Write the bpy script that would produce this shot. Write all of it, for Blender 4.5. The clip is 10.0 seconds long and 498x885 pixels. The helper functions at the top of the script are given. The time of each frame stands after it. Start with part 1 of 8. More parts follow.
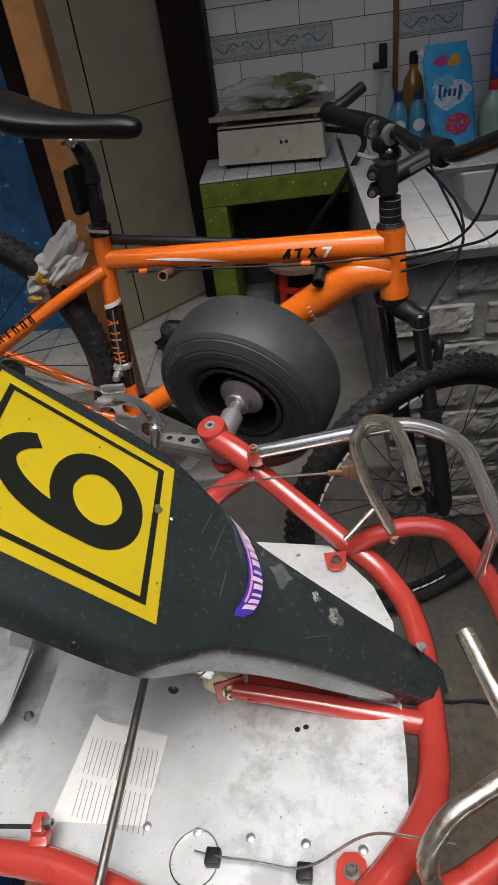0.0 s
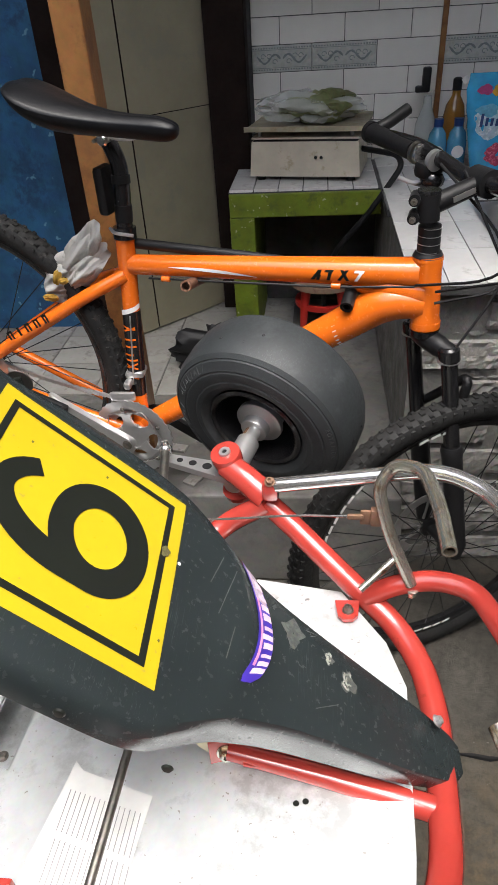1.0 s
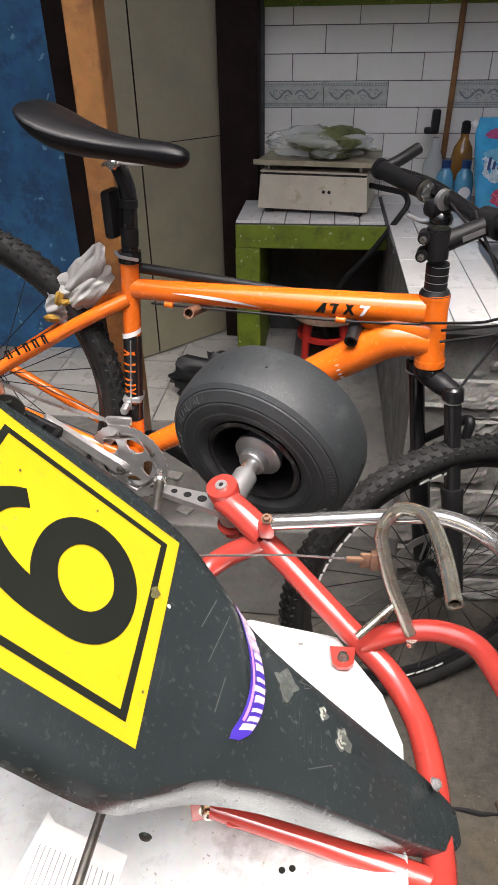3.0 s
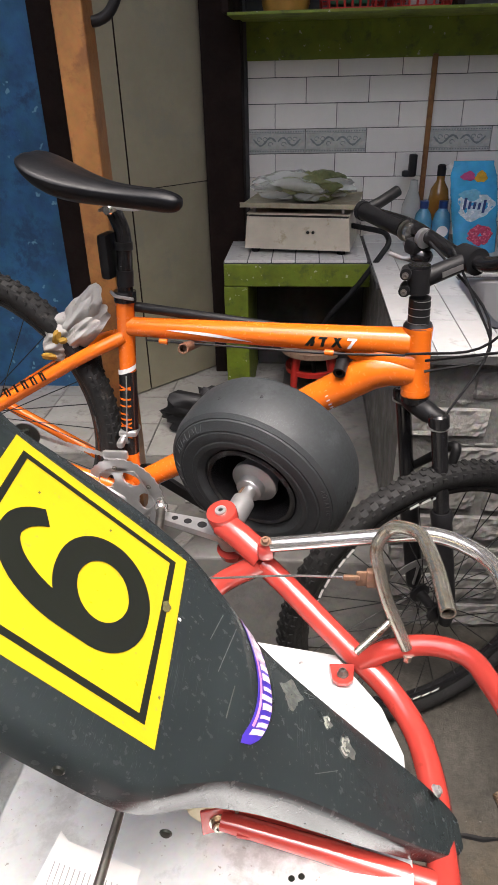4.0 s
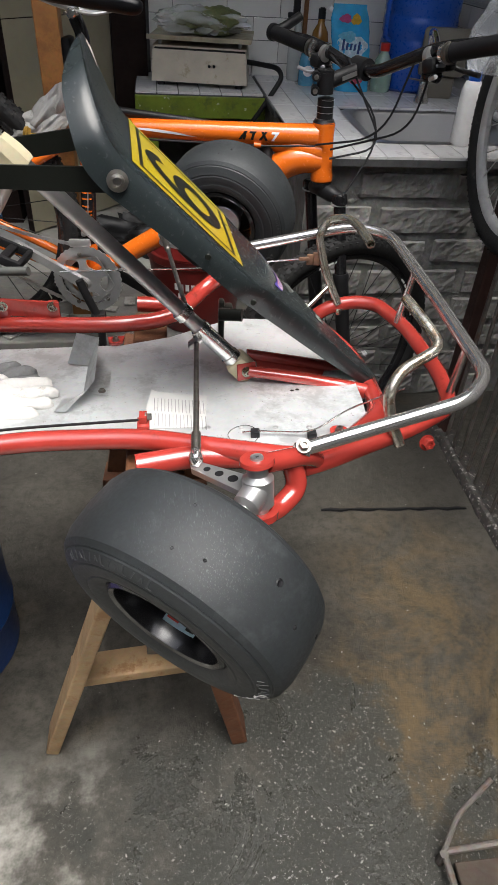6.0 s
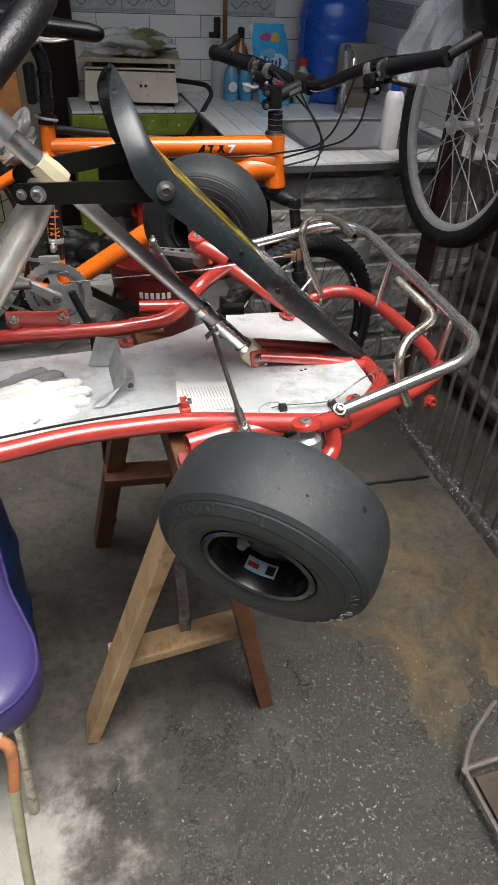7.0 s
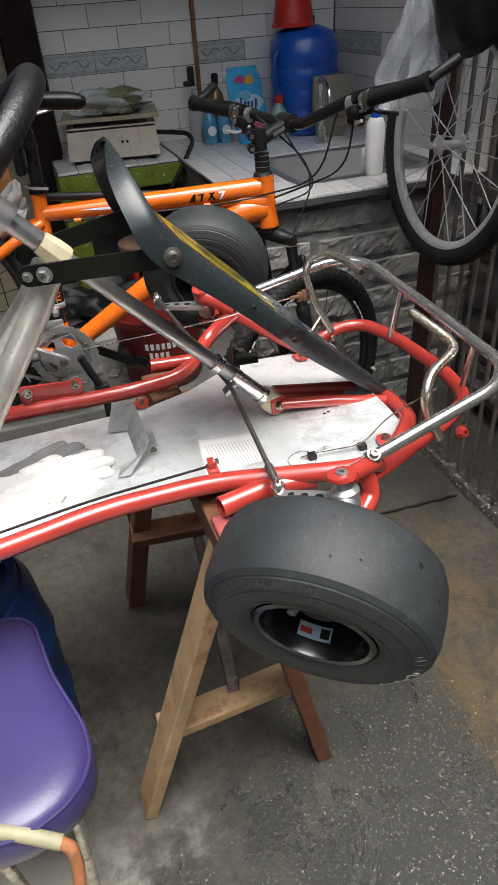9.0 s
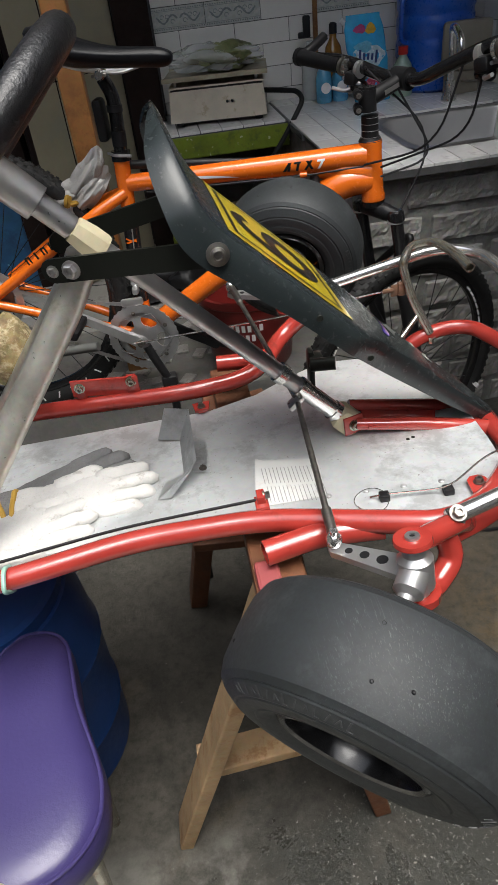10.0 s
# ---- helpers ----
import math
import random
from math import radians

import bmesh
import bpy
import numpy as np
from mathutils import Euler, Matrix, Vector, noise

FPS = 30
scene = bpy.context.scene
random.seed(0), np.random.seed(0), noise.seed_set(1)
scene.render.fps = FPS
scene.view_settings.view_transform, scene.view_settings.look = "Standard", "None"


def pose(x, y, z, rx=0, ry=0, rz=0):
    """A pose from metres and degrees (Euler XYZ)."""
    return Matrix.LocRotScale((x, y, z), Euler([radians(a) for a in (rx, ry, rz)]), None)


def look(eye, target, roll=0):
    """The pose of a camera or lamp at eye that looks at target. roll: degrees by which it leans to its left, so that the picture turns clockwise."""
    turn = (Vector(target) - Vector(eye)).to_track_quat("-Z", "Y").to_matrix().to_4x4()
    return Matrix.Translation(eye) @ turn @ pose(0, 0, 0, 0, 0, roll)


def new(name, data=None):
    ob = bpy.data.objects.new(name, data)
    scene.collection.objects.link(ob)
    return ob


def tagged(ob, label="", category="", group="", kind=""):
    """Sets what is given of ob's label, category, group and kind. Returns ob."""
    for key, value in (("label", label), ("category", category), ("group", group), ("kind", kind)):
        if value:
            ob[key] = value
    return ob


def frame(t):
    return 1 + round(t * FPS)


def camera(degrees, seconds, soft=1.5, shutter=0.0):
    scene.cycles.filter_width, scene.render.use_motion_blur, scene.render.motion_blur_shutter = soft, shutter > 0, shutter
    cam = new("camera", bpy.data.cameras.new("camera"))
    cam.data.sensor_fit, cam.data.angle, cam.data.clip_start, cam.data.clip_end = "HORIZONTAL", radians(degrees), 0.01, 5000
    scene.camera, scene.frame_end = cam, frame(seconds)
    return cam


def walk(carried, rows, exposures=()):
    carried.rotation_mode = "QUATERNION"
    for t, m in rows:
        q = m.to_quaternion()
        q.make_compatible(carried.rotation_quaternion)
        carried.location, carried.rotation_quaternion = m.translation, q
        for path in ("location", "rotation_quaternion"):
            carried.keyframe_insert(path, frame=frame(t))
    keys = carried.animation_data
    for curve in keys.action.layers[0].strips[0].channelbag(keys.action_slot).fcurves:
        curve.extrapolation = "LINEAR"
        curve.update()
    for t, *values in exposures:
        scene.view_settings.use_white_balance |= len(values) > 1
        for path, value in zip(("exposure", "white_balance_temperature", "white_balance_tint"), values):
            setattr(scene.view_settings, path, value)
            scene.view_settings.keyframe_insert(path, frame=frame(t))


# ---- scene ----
from mathutils.bvhtree import BVHTree

cam = camera(42.5, 10.0, 0.9)
PATH = [
    (0, (0.092, -0.166, 1.294), (-0.114, 1.436, 0.114), -8.7),
    (0.5, (0.073, -0.134, 1.302), (-0.07, 1.543, 0.223), -2.8),
    (1, (0.07, -0.11, 1.286), (-0.142, 1.508, 0.129), -3.8),
    (1.5, (0.067, -0.047, 1.275), (-0.134, 1.601, 0.16), -1.7),
    (2, (0.063, -0.018, 1.264), (-0.058, 1.614, 0.115), -0.3),
    (2.5, (0.064, -0.06, 1.268), (-0.106, 1.578, 0.134), -1.1),
    (3, (0.063, -0.086, 1.278), (-0.136, 1.581, 0.192), -0.9),
    (3.2, (0.063, -0.089, 1.281), (-0.122, 1.582, 0.197), -0.8),
    (4.3, (0.044, -0.174, 1.294), (-0.092, 1.569, 0.324), -2.4),
    (4.5, (0.015, -0.231, 1.302), (0.003, 1.513, 0.323), -1.1),
    (5, (-0.098, -0.397, 1.267), (0.118, 1.256, 0.162), 0.6),
    (5.5, (-0.126, -0.509, 1.25), (0.103, 1.057, 0.026), 3.1),
    (5.7, (-0.122, -0.555, 1.249), (0.096, 0.987, -0.007), 3.7),
    (6.8, (-0.235, -0.685, 1.251), (0.192, 0.831, 0.019), 2.7),
    (7, (-0.297, -0.693, 1.267), (0.181, 0.82, 0.05), 3.0),
    (7.5, (-0.364, -0.686, 1.276), (0.253, 0.785, 0.071), 5.5),
    (8, (-0.327, -0.703, 1.288), (0.351, 0.796, 0.149), -1.0),
    (8.5, (-0.329, -0.711, 1.277), (0.314, 0.779, 0.108), -1.6),
    (9, (-0.31, -0.642, 1.284), (0.153, 0.928, 0.135), -4.2),
    (9.3, (-0.264, -0.569, 1.263), (0.057, 0.999, 0.064), -5.5),
    (9.5, (-0.24, -0.531, 1.265), (0.011, 1.018, 0.025), -5.7),
    (10, (-0.209, -0.497, 1.258), (-0.084, 1.09, 0.048), -7.1),
]
walk(cam, [(t, look(eye, target, roll)) for t, eye, target, roll in PATH], [(0.0, 1.02, 6500, 10), (0.5, 1.6, 6500, 10), (1.0, 1.75, 6500, 10), (1.5, 2.0, 6500, 10), (2.0, 2.05, 6550, 11), (2.5, 2.05, 6600, 12), (4.5, 2.1, 6750, 15), (5.0, 1.6, 6500, 10), (5.5, 1.4, 6450, 9), (7.0, 1.5, 6450, 9), (7.5, 1.4, 6450, 9), (8.5, 1.68, 6450, 9), (9.0, 1.55, 6450, 9), (9.5, 1.35, 6450, 8), (10.0, 1.15, 6450, 8)])

# ---- light ----
world = bpy.data.worlds.new("sky")
scene.world = world
world.use_nodes = True
wn = world.node_tree
sky = wn.nodes.new("ShaderNodeTexSky")
sky.sky_type, sky.sun_disc = "NISHITA", False
sky.sun_elevation, sky.sun_rotation = radians(74), radians(158)
sky.air_density, sky.dust_density = 1.0, 4.0
haze = wn.nodes.new("ShaderNodeHueSaturation")
haze.inputs["Saturation"].default_value = 0.55
wn.links.new(sky.outputs[0], haze.inputs["Color"])
wn.links.new(haze.outputs["Color"], wn.nodes["Background"].inputs[0])
wn.nodes["Background"].inputs[1].default_value = 0.15
sun = new("sun", bpy.data.lights.new("sun", "SUN"))
sun.data.energy, sun.data.angle, sun.data.color = 1.5, radians(40), (1.0, 0.97, 0.93)
sun.matrix_world = look((0.6, -1.5, 5.6), (0, 0, 0))


# ---- materials ----
def material(name, color, rough=0.5, metal=0.0, vary=0.25, size=8.0, bump=0.15, fine=60.0, second=None, amount=0.0, clear=0.0, spots=0.0, soil=None):
    """Principled surface with colour variation at two scales, roughness variation and fine relief."""
    m = bpy.data.materials.new(name)
    m.use_nodes = True
    n, l = m.node_tree.nodes, m.node_tree.links
    b = n["Principled BSDF"]
    tc = n.new("ShaderNodeTexCoord")
    big, small = n.new("ShaderNodeTexNoise"), n.new("ShaderNodeTexNoise")
    for tex, sc, det in ((big, size, 5), (small, fine, 4)):
        tex.inputs["Scale"].default_value, tex.inputs["Detail"].default_value = sc, det
        tex.inputs["Roughness"].default_value = 0.6
        l.new(tc.outputs["Object"], tex.inputs["Vector"])
    ramp = n.new("ShaderNodeValToRGB")
    dark = [c * (1 - vary) for c in color]
    light = [min(1, c * (1 + vary * 0.6)) for c in color]
    ramp.color_ramp.elements[0].position, ramp.color_ramp.elements[1].position = 0.3, 0.72
    ramp.color_ramp.elements[0].color, ramp.color_ramp.elements[1].color = (*dark, 1), (*light, 1)
    l.new(big.outputs["Fac"], ramp.inputs["Fac"])
    mix = n.new("ShaderNodeMix")
    mix.data_type, mix.blend_type = "RGBA", "MULTIPLY"
    mix.inputs["Factor"].default_value = vary
    l.new(ramp.outputs["Color"], mix.inputs["A"])
    l.new(small.outputs["Color"], mix.inputs["B"])
    out = mix.outputs["Result"]
    if second and amount > 0:
        blot = n.new("ShaderNodeTexNoise")
        blot.inputs["Scale"].default_value, blot.inputs["Detail"].default_value = size * 1.7, 8
        blot.inputs["Roughness"].default_value = 0.7
        l.new(tc.outputs["Object"], blot.inputs["Vector"])
        edge = n.new("ShaderNodeMapRange")
        edge.inputs["From Min"].default_value, edge.inputs["From Max"].default_value = 0.62 - amount * 0.3, 0.70 - amount * 0.2
        l.new(blot.outputs["Fac"], edge.inputs["Value"])
        mix2 = n.new("ShaderNodeMix")
        mix2.data_type = "RGBA"
        l.new(edge.outputs["Result"], mix2.inputs["Factor"])
        l.new(out, mix2.inputs["A"])
        mix2.inputs["B"].default_value = (*second, 1)
        out = mix2.outputs["Result"]
    if spots > 0:
        vor = n.new("ShaderNodeTexNoise")
        vor.inputs["Scale"].default_value, vor.inputs["Detail"].default_value = fine * 1.5, 2
        l.new(tc.outputs["Object"], vor.inputs["Vector"])
        cut = n.new("ShaderNodeMapRange")
        cut.inputs["From Min"].default_value, cut.inputs["From Max"].default_value = 0.70 - spots * 0.1, 0.74 - spots * 0.1
        l.new(vor.outputs["Fac"], cut.inputs["Value"])
        mix3 = n.new("ShaderNodeMix")
        mix3.data_type = "RGBA"
        l.new(cut.outputs["Result"], mix3.inputs["Factor"])
        l.new(out, mix3.inputs["A"])
        mix3.inputs["B"].default_value = (*(soil or (0.5, 0.5, 0.48)), 1)
        out = mix3.outputs["Result"]
    l.new(out, b.inputs["Base Color"])
    rr = n.new("ShaderNodeMapRange")
    rr.inputs["To Min"].default_value, rr.inputs["To Max"].default_value = max(0.03, rough * 0.75), min(1, rough * 1.3)
    l.new(small.outputs["Fac"], rr.inputs["Value"])
    l.new(rr.outputs["Result"], b.inputs["Roughness"])
    b.inputs["Metallic"].default_value = metal
    b.inputs["Coat Weight"].default_value = clear
    b.inputs["Coat Roughness"].default_value = 0.08
    if bump > 0:
        bp = n.new("ShaderNodeBump")
        bp.inputs["Strength"].default_value, bp.inputs["Distance"].default_value = bump, 0.004
        l.new(small.outputs["Fac"], bp.inputs["Height"])
        l.new(bp.outputs["Normal"], b.inputs["Normal"])
    return m


def jitter(m, value=0.12, hue=0.01):
    """Lets pieces of one material differ a little from one another."""
    n, l = m.node_tree.nodes, m.node_tree.links
    b = n["Principled BSDF"]
    src = b.inputs["Base Color"].links[0].from_socket
    info, hs = n.new("ShaderNodeObjectInfo"), n.new("ShaderNodeHueSaturation")
    mr = n.new("ShaderNodeMapRange")
    mr.inputs["To Min"].default_value, mr.inputs["To Max"].default_value = 1 - value, 1 + value
    l.new(info.outputs["Random"], mr.inputs["Value"])
    l.new(mr.outputs["Result"], hs.inputs["Value"])
    l.new(src, hs.inputs["Color"])
    l.new(hs.outputs["Color"], b.inputs["Base Color"])
    return m


def scratched(m, color, scale, cover=0.62):
    """Fine pale scratches in two directions over a material, in patches."""
    n, l = m.node_tree.nodes, m.node_tree.links
    b = n["Principled BSDF"]
    out = b.inputs["Base Color"].links[0].from_socket
    tc = n.new("ShaderNodeTexCoord")
    where = n.new("ShaderNodeTexNoise")
    where.inputs["Scale"].default_value, where.inputs["Detail"].default_value = 9.0, 3
    l.new(tc.outputs["Object"], where.inputs["Vector"])
    patch = n.new("ShaderNodeMapRange")
    patch.inputs["From Min"].default_value, patch.inputs["From Max"].default_value = 0.46, 0.66
    patch.inputs["To Max"].default_value = 0.75
    l.new(where.outputs["Fac"], patch.inputs["Value"])
    for turn in ((0.4, 0.3, 0.2), (-0.5, 0.9, 1.3)):
        mp = n.new("ShaderNodeMapping")
        mp.inputs["Rotation"].default_value = turn
        mp.inputs["Scale"].default_value = (1.0, 0.015, 1.0)
        l.new(tc.outputs["Object"], mp.inputs["Vector"])
        line = n.new("ShaderNodeTexNoise")
        line.inputs["Scale"].default_value, line.inputs["Detail"].default_value = scale * 30, 2
        l.new(mp.outputs["Vector"], line.inputs["Vector"])
        cut = n.new("ShaderNodeMapRange")
        cut.inputs["From Min"].default_value, cut.inputs["From Max"].default_value = cover, cover + 0.10
        l.new(line.outputs["Fac"], cut.inputs["Value"])
        both = n.new("ShaderNodeMath")
        both.operation = "MULTIPLY"
        l.new(cut.outputs["Result"], both.inputs[0]), l.new(patch.outputs["Result"], both.inputs[1])
        mix = n.new("ShaderNodeMix")
        mix.data_type = "RGBA"
        l.new(both.outputs[0], mix.inputs["Factor"])
        l.new(out, mix.inputs["A"])
        mix.inputs["B"].default_value = (*color, 1)
        out = mix.outputs["Result"]
    l.new(out, b.inputs["Base Color"])
    return m


RED = material("red_enamel", (0.41, 0.044, 0.033), 0.22, 0, 0.16, 14, 0.04, 90, (0.24, 0.03, 0.02), 0.10, 0.7)
CHROME = scratched(material("worn_chrome", (0.78, 0.77, 0.745), 0.16, 0.9, 0.16, 20, 0.02, 90), (0.40, 0.38, 0.35), 40)
AGED = material("aged_chrome", (0.70, 0.68, 0.60), 0.30, 0.62, 0.3, 22, 0.05, 120, (0.40, 0.38, 0.30), 0.25)
RUSTY = material("rusty_chrome", (0.60, 0.575, 0.49), 0.24, 0.86, 0.32, 30, 0.08, 140, (0.26, 0.17, 0.10), 0.34)
STEEL = material("dull_steel", (0.50, 0.49, 0.48), 0.30, 0.8, 0.2, 20, 0.08, 120)
BOLT = material("bolt_steel", (0.32, 0.30, 0.27), 0.42, 1.0, 0.3, 60, 0.1, 200)
ALU = material("brushed_aluminium", (0.72, 0.745, 0.75), 0.36, 0.42, 0.20, 9, 0.06, 140, (0.45, 0.465, 0.465), 0.36, 0, 0.06, (0.36, 0.35, 0.33))
ALLOY = material("cast_alloy", (0.62, 0.62, 0.62), 0.35, 0.85, 0.12, 30, 0.08, 150)
PALE_RUB = material("chalky_rubber", (0.20, 0.205, 0.20), 0.7, 0, 0.5, 300, 0.1, 400, (0.05, 0.05, 0.05), 0.5)
RUST = material("brown_rust", (0.23, 0.12, 0.07), 0.7, 0.2, 0.4, 60, 0.3, 200)
RUBBER = scratched(material("slick_rubber", (0.025, 0.029, 0.031), 0.58, 0, 0.30, 9, 0.06, 220, (0.036, 0.040, 0.042), 0.25), (0.085, 0.09, 0.09), 30)
TREAD = material("knobbly_rubber", (0.018, 0.018, 0.018), 0.62, 0, 0.3, 20, 0.25, 200, (0.06, 0.055, 0.05), 0.1)
NOSE = scratched(material("dark_grey_plastic", (0.021, 0.027, 0.028), 0.25, 0, 0.18, 6, 0.03, 160), (0.12, 0.14, 0.135), 55, 0.65)
YELLOW = material("yellow_vinyl", (0.455, 0.345, 0.011), 0.30, 0, 0.06, 12, 0.02, 120, None, 0, 0.3, 0.06, (0.35, 0.28, 0.05))
BLACKV = material("black_vinyl", (0.012, 0.0135, 0.011), 0.35, 0, 0.1, 20, 0.02, 120)
PINK = material("pink_print", (0.80, 0.30, 0.50), 0.4, 0, 0.2, 60, 0.0, 120)
WHITEV = material("white_print", (0.78, 0.77, 0.75), 0.4, 0, 0.08, 40, 0.0, 120)
PLASTIC = material("black_plastic", (0.012, 0.012, 0.013), 0.46, 0, 0.3, 25, 0.1, 150)
GLOSSBLACK = material("black_enamel", (0.012, 0.012, 0.013), 0.24, 0, 0.2, 25, 0.02, 150, None, 0, 0.35)
ORANGE = material("orange_enamel", (0.76, 0.150, 0.010), 0.25, 0, 0.06, 14, 0.02, 120, None, 0, 0.7)
BUSH = material("cream_nylon", (0.72, 0.64, 0.42), 0.5, 0, 0.18, 20, 0.08, 120)
def floor_material():
    """Wet gritty concrete: grey drifts, ochre stains, dark damp patches and grit with its glints painted pale."""
    m = bpy.data.materials.new("wet_concrete")
    m.use_nodes = True
    n, l = m.node_tree.nodes, m.node_tree.links
    b = n["Principled BSDF"]
    tc = n.new("ShaderNodeTexCoord")

    def tex(scale, detail, rough=0.6, warp=0.0):
        t = n.new("ShaderNodeTexNoise")
        t.inputs["Scale"].default_value, t.inputs["Detail"].default_value = scale, detail
        t.inputs["Roughness"].default_value, t.inputs["Distortion"].default_value = rough, warp
        l.new(tc.outputs["Object"], t.inputs["Vector"])
        return t.outputs["Fac"]

    def span(v, a, b_, c=0.0, d=1.0):
        r = n.new("ShaderNodeMapRange")
        r.interpolation_type = "SMOOTHSTEP"
        for k, q in (("From Min", a), ("From Max", b_), ("To Min", c), ("To Max", d)):
            r.inputs[k].default_value = q
        l.new(v, r.inputs["Value"])
        return r.outputs["Result"]

    def blend(f, x, y):
        q = n.new("ShaderNodeMix")
        q.data_type = "RGBA"
        l.new(f, q.inputs["Factor"])
        for sock, val in (("A", x), ("B", y)):
            if isinstance(val, tuple):
                q.inputs[sock].default_value = (*val, 1)
            else:
                l.new(val, q.inputs[sock])
        return q.outputs["Result"]

    def times(x, y):
        q = n.new("ShaderNodeMath")
        q.operation = "MULTIPLY"
        l.new(x, q.inputs[0]), l.new(y, q.inputs[1])
        return q.outputs[0]

    drift, damp, grain, grit = tex(1.7, 6, 0.65, 0.6), tex(3.1, 7, 0.7, 1.0), tex(42, 8, 0.78), tex(120, 8, 0.80)
    col = blend(span(drift, 0.32, 0.66), (0.044, 0.041, 0.035), (0.100, 0.094, 0.080))
    col = blend(span(damp, 0.50, 0.70, 0, 0.75), col, (0.026, 0.025, 0.022))
    # ochre stain along the grille side
    off = n.new("ShaderNodeVectorMath")
    off.operation = "SUBTRACT"
    off.inputs[1].default_value = (0.46, 0.06, 0.0)
    l.new(tc.outputs["Object"], off.inputs[0])
    sq = n.new("ShaderNodeVectorMath")
    sq.operation = "MULTIPLY"
    sq.inputs[1].default_value = (3.0, 1.5, 0.0)
    l.new(off.outputs[0], sq.inputs[0])
    ln = n.new("ShaderNodeVectorMath")
    ln.operation = "LENGTH"
    l.new(sq.outputs[0], ln.inputs[0])
    patch = times(span(ln.outputs["Value"], 1.15, 0.15), span(tex(5.0, 9, 0.8, 0.5), 0.34, 0.72))
    col = blend(patch, col, (0.135, 0.098, 0.050))
    col = blend(times(span(tex(2.6, 8, 0.7, 0.5), 0.56, 0.70, 0, 0.6), span(tex(17, 4), 0.35, 0.6)), col, (0.095, 0.068, 0.036))
    col = blend(span(grain, 0.38, 0.72, 0, 0.7), col, (0.020, 0.019, 0.016))
    # wet greenish patch in front of the trestle, where bare aggregate glints
    off2 = n.new("ShaderNodeVectorMath")
    off2.operation = "SUBTRACT"
    off2.inputs[1].default_value = (0.13, -0.24, 0.0)
    l.new(tc.outputs["Object"], off2.inputs[0])
    sq2 = n.new("ShaderNodeVectorMath")
    sq2.operation = "MULTIPLY"
    sq2.inputs[1].default_value = (2.3, 2.6, 0.0)
    l.new(off2.outputs[0], sq2.inputs[0])
    wob = n.new("ShaderNodeVectorMath")
    wob.operation = "LENGTH"
    l.new(sq2.outputs[0], wob.inputs[0])
    add = n.new("ShaderNodeMath")
    add.operation = "ADD"
    l.new(wob.outputs["Value"], add.inputs[0]), l.new(span(tex(4.0, 6, 0.7), 0.3, 0.7, -0.45, 0.45), add.inputs[1])
    wet = span(add.outputs[0], 1.05, 0.55)
    sep = n.new("ShaderNodeSeparateXYZ")
    l.new(tc.outputs["Object"], sep.inputs[0])
    col = blend(times(span(add.outputs[0], 0.85, 1.6, 0, 0.9), times(span(sep.outputs["X"], 0.22, -0.28), span(sep.outputs["Y"], 0.06, -0.14))), col, (0.42, 0.41, 0.37))
    col = blend(span(patch, 0, 1, 0, 0.75), col, (0.130, 0.092, 0.046))
    col = blend(span(wet, 0, 1, 0, 0.9), col, (0.020, 0.021, 0.016))
    drifts = times(span(wet, 0.0, 0.6, 0.06, 1.0), span(tex(7.0, 7, 0.75, 0.6), 0.34, 0.58, 0.12, 1.0))
    # glints of the wet aggregate, put into the base colour as pale specks
    col = blend(times(span(grit, 0.535, 0.68, 0, 0.85), drifts), col, (0.40, 0.405, 0.36))
    col = blend(span(tex(60, 3, 0.5), 0.73, 0.76, 0, 0.3), col, (0.36, 0.35, 0.32))
    l.new(col, b.inputs["Base Color"])
    gloss = span(damp, 0.40, 0.66, 0.62, 0.28)
    shine = n.new("ShaderNodeMath")
    shine.operation = "SUBTRACT"
    l.new(gloss, shine.inputs[0]), l.new(span(wet, 0.0, 1.0, 0.0, 0.22), shine.inputs[1])
    l.new(shine.outputs[0], b.inputs["Roughness"])
    l.new(span(wet, 0.0, 1.0, 0.22, 0.55), b.inputs["Specular IOR Level"])
    b1, b2 = n.new("ShaderNodeBump"), n.new("ShaderNodeBump")
    b1.inputs["Strength"].default_value, b1.inputs["Distance"].default_value = 0.55, 0.006
    b2.inputs["Strength"].default_value, b2.inputs["Distance"].default_value = 0.75, 0.0030
    l.new(grain, b1.inputs["Height"]), l.new(grit, b2.inputs["Height"])
    l.new(b1.outputs["Normal"], b2.inputs["Normal"]), l.new(b2.outputs["Normal"], b.inputs["Normal"])
    return m


CONCRETE = floor_material()
CEMENT = material("grey_cement", (0.20, 0.195, 0.18), 0.85, 0, 0.35, 5, 0.8, 40, (0.11, 0.105, 0.10), 0.35)
MORTAR = material("rough_mortar", (0.30, 0.295, 0.275), 0.9, 0, 0.45, 14, 1.0, 60, (0.16, 0.155, 0.145), 0.4)
BRICK = jitter(material("cement_brick", (0.39, 0.38, 0.355), 0.88, 0, 0.45, 16, 1.0, 70, (0.24, 0.23, 0.21), 0.42), 0.18)
TILE = jitter(material("white_glazed_tile", (0.77, 0.745, 0.69), 0.16, 0, 0.06, 6, 0.02, 60, None, 0, 0.4), 0.05)
TILETOP = jitter(material("white_counter_tile", (0.66, 0.66, 0.65), 0.22, 0, 0.10, 6, 0.03, 60, (0.45, 0.45, 0.43), 0.12, 0.3), 0.06)
GROUT = material("dark_grout", (0.10, 0.10, 0.10), 0.9, 0, 0.3, 20, 0.4, 90)
DECOR = material("patterned_tile_ground", (0.58, 0.58, 0.53), 0.22, 0, 0.25, 55, 0.02, 120, (0.44, 0.46, 0.44), 0.5)
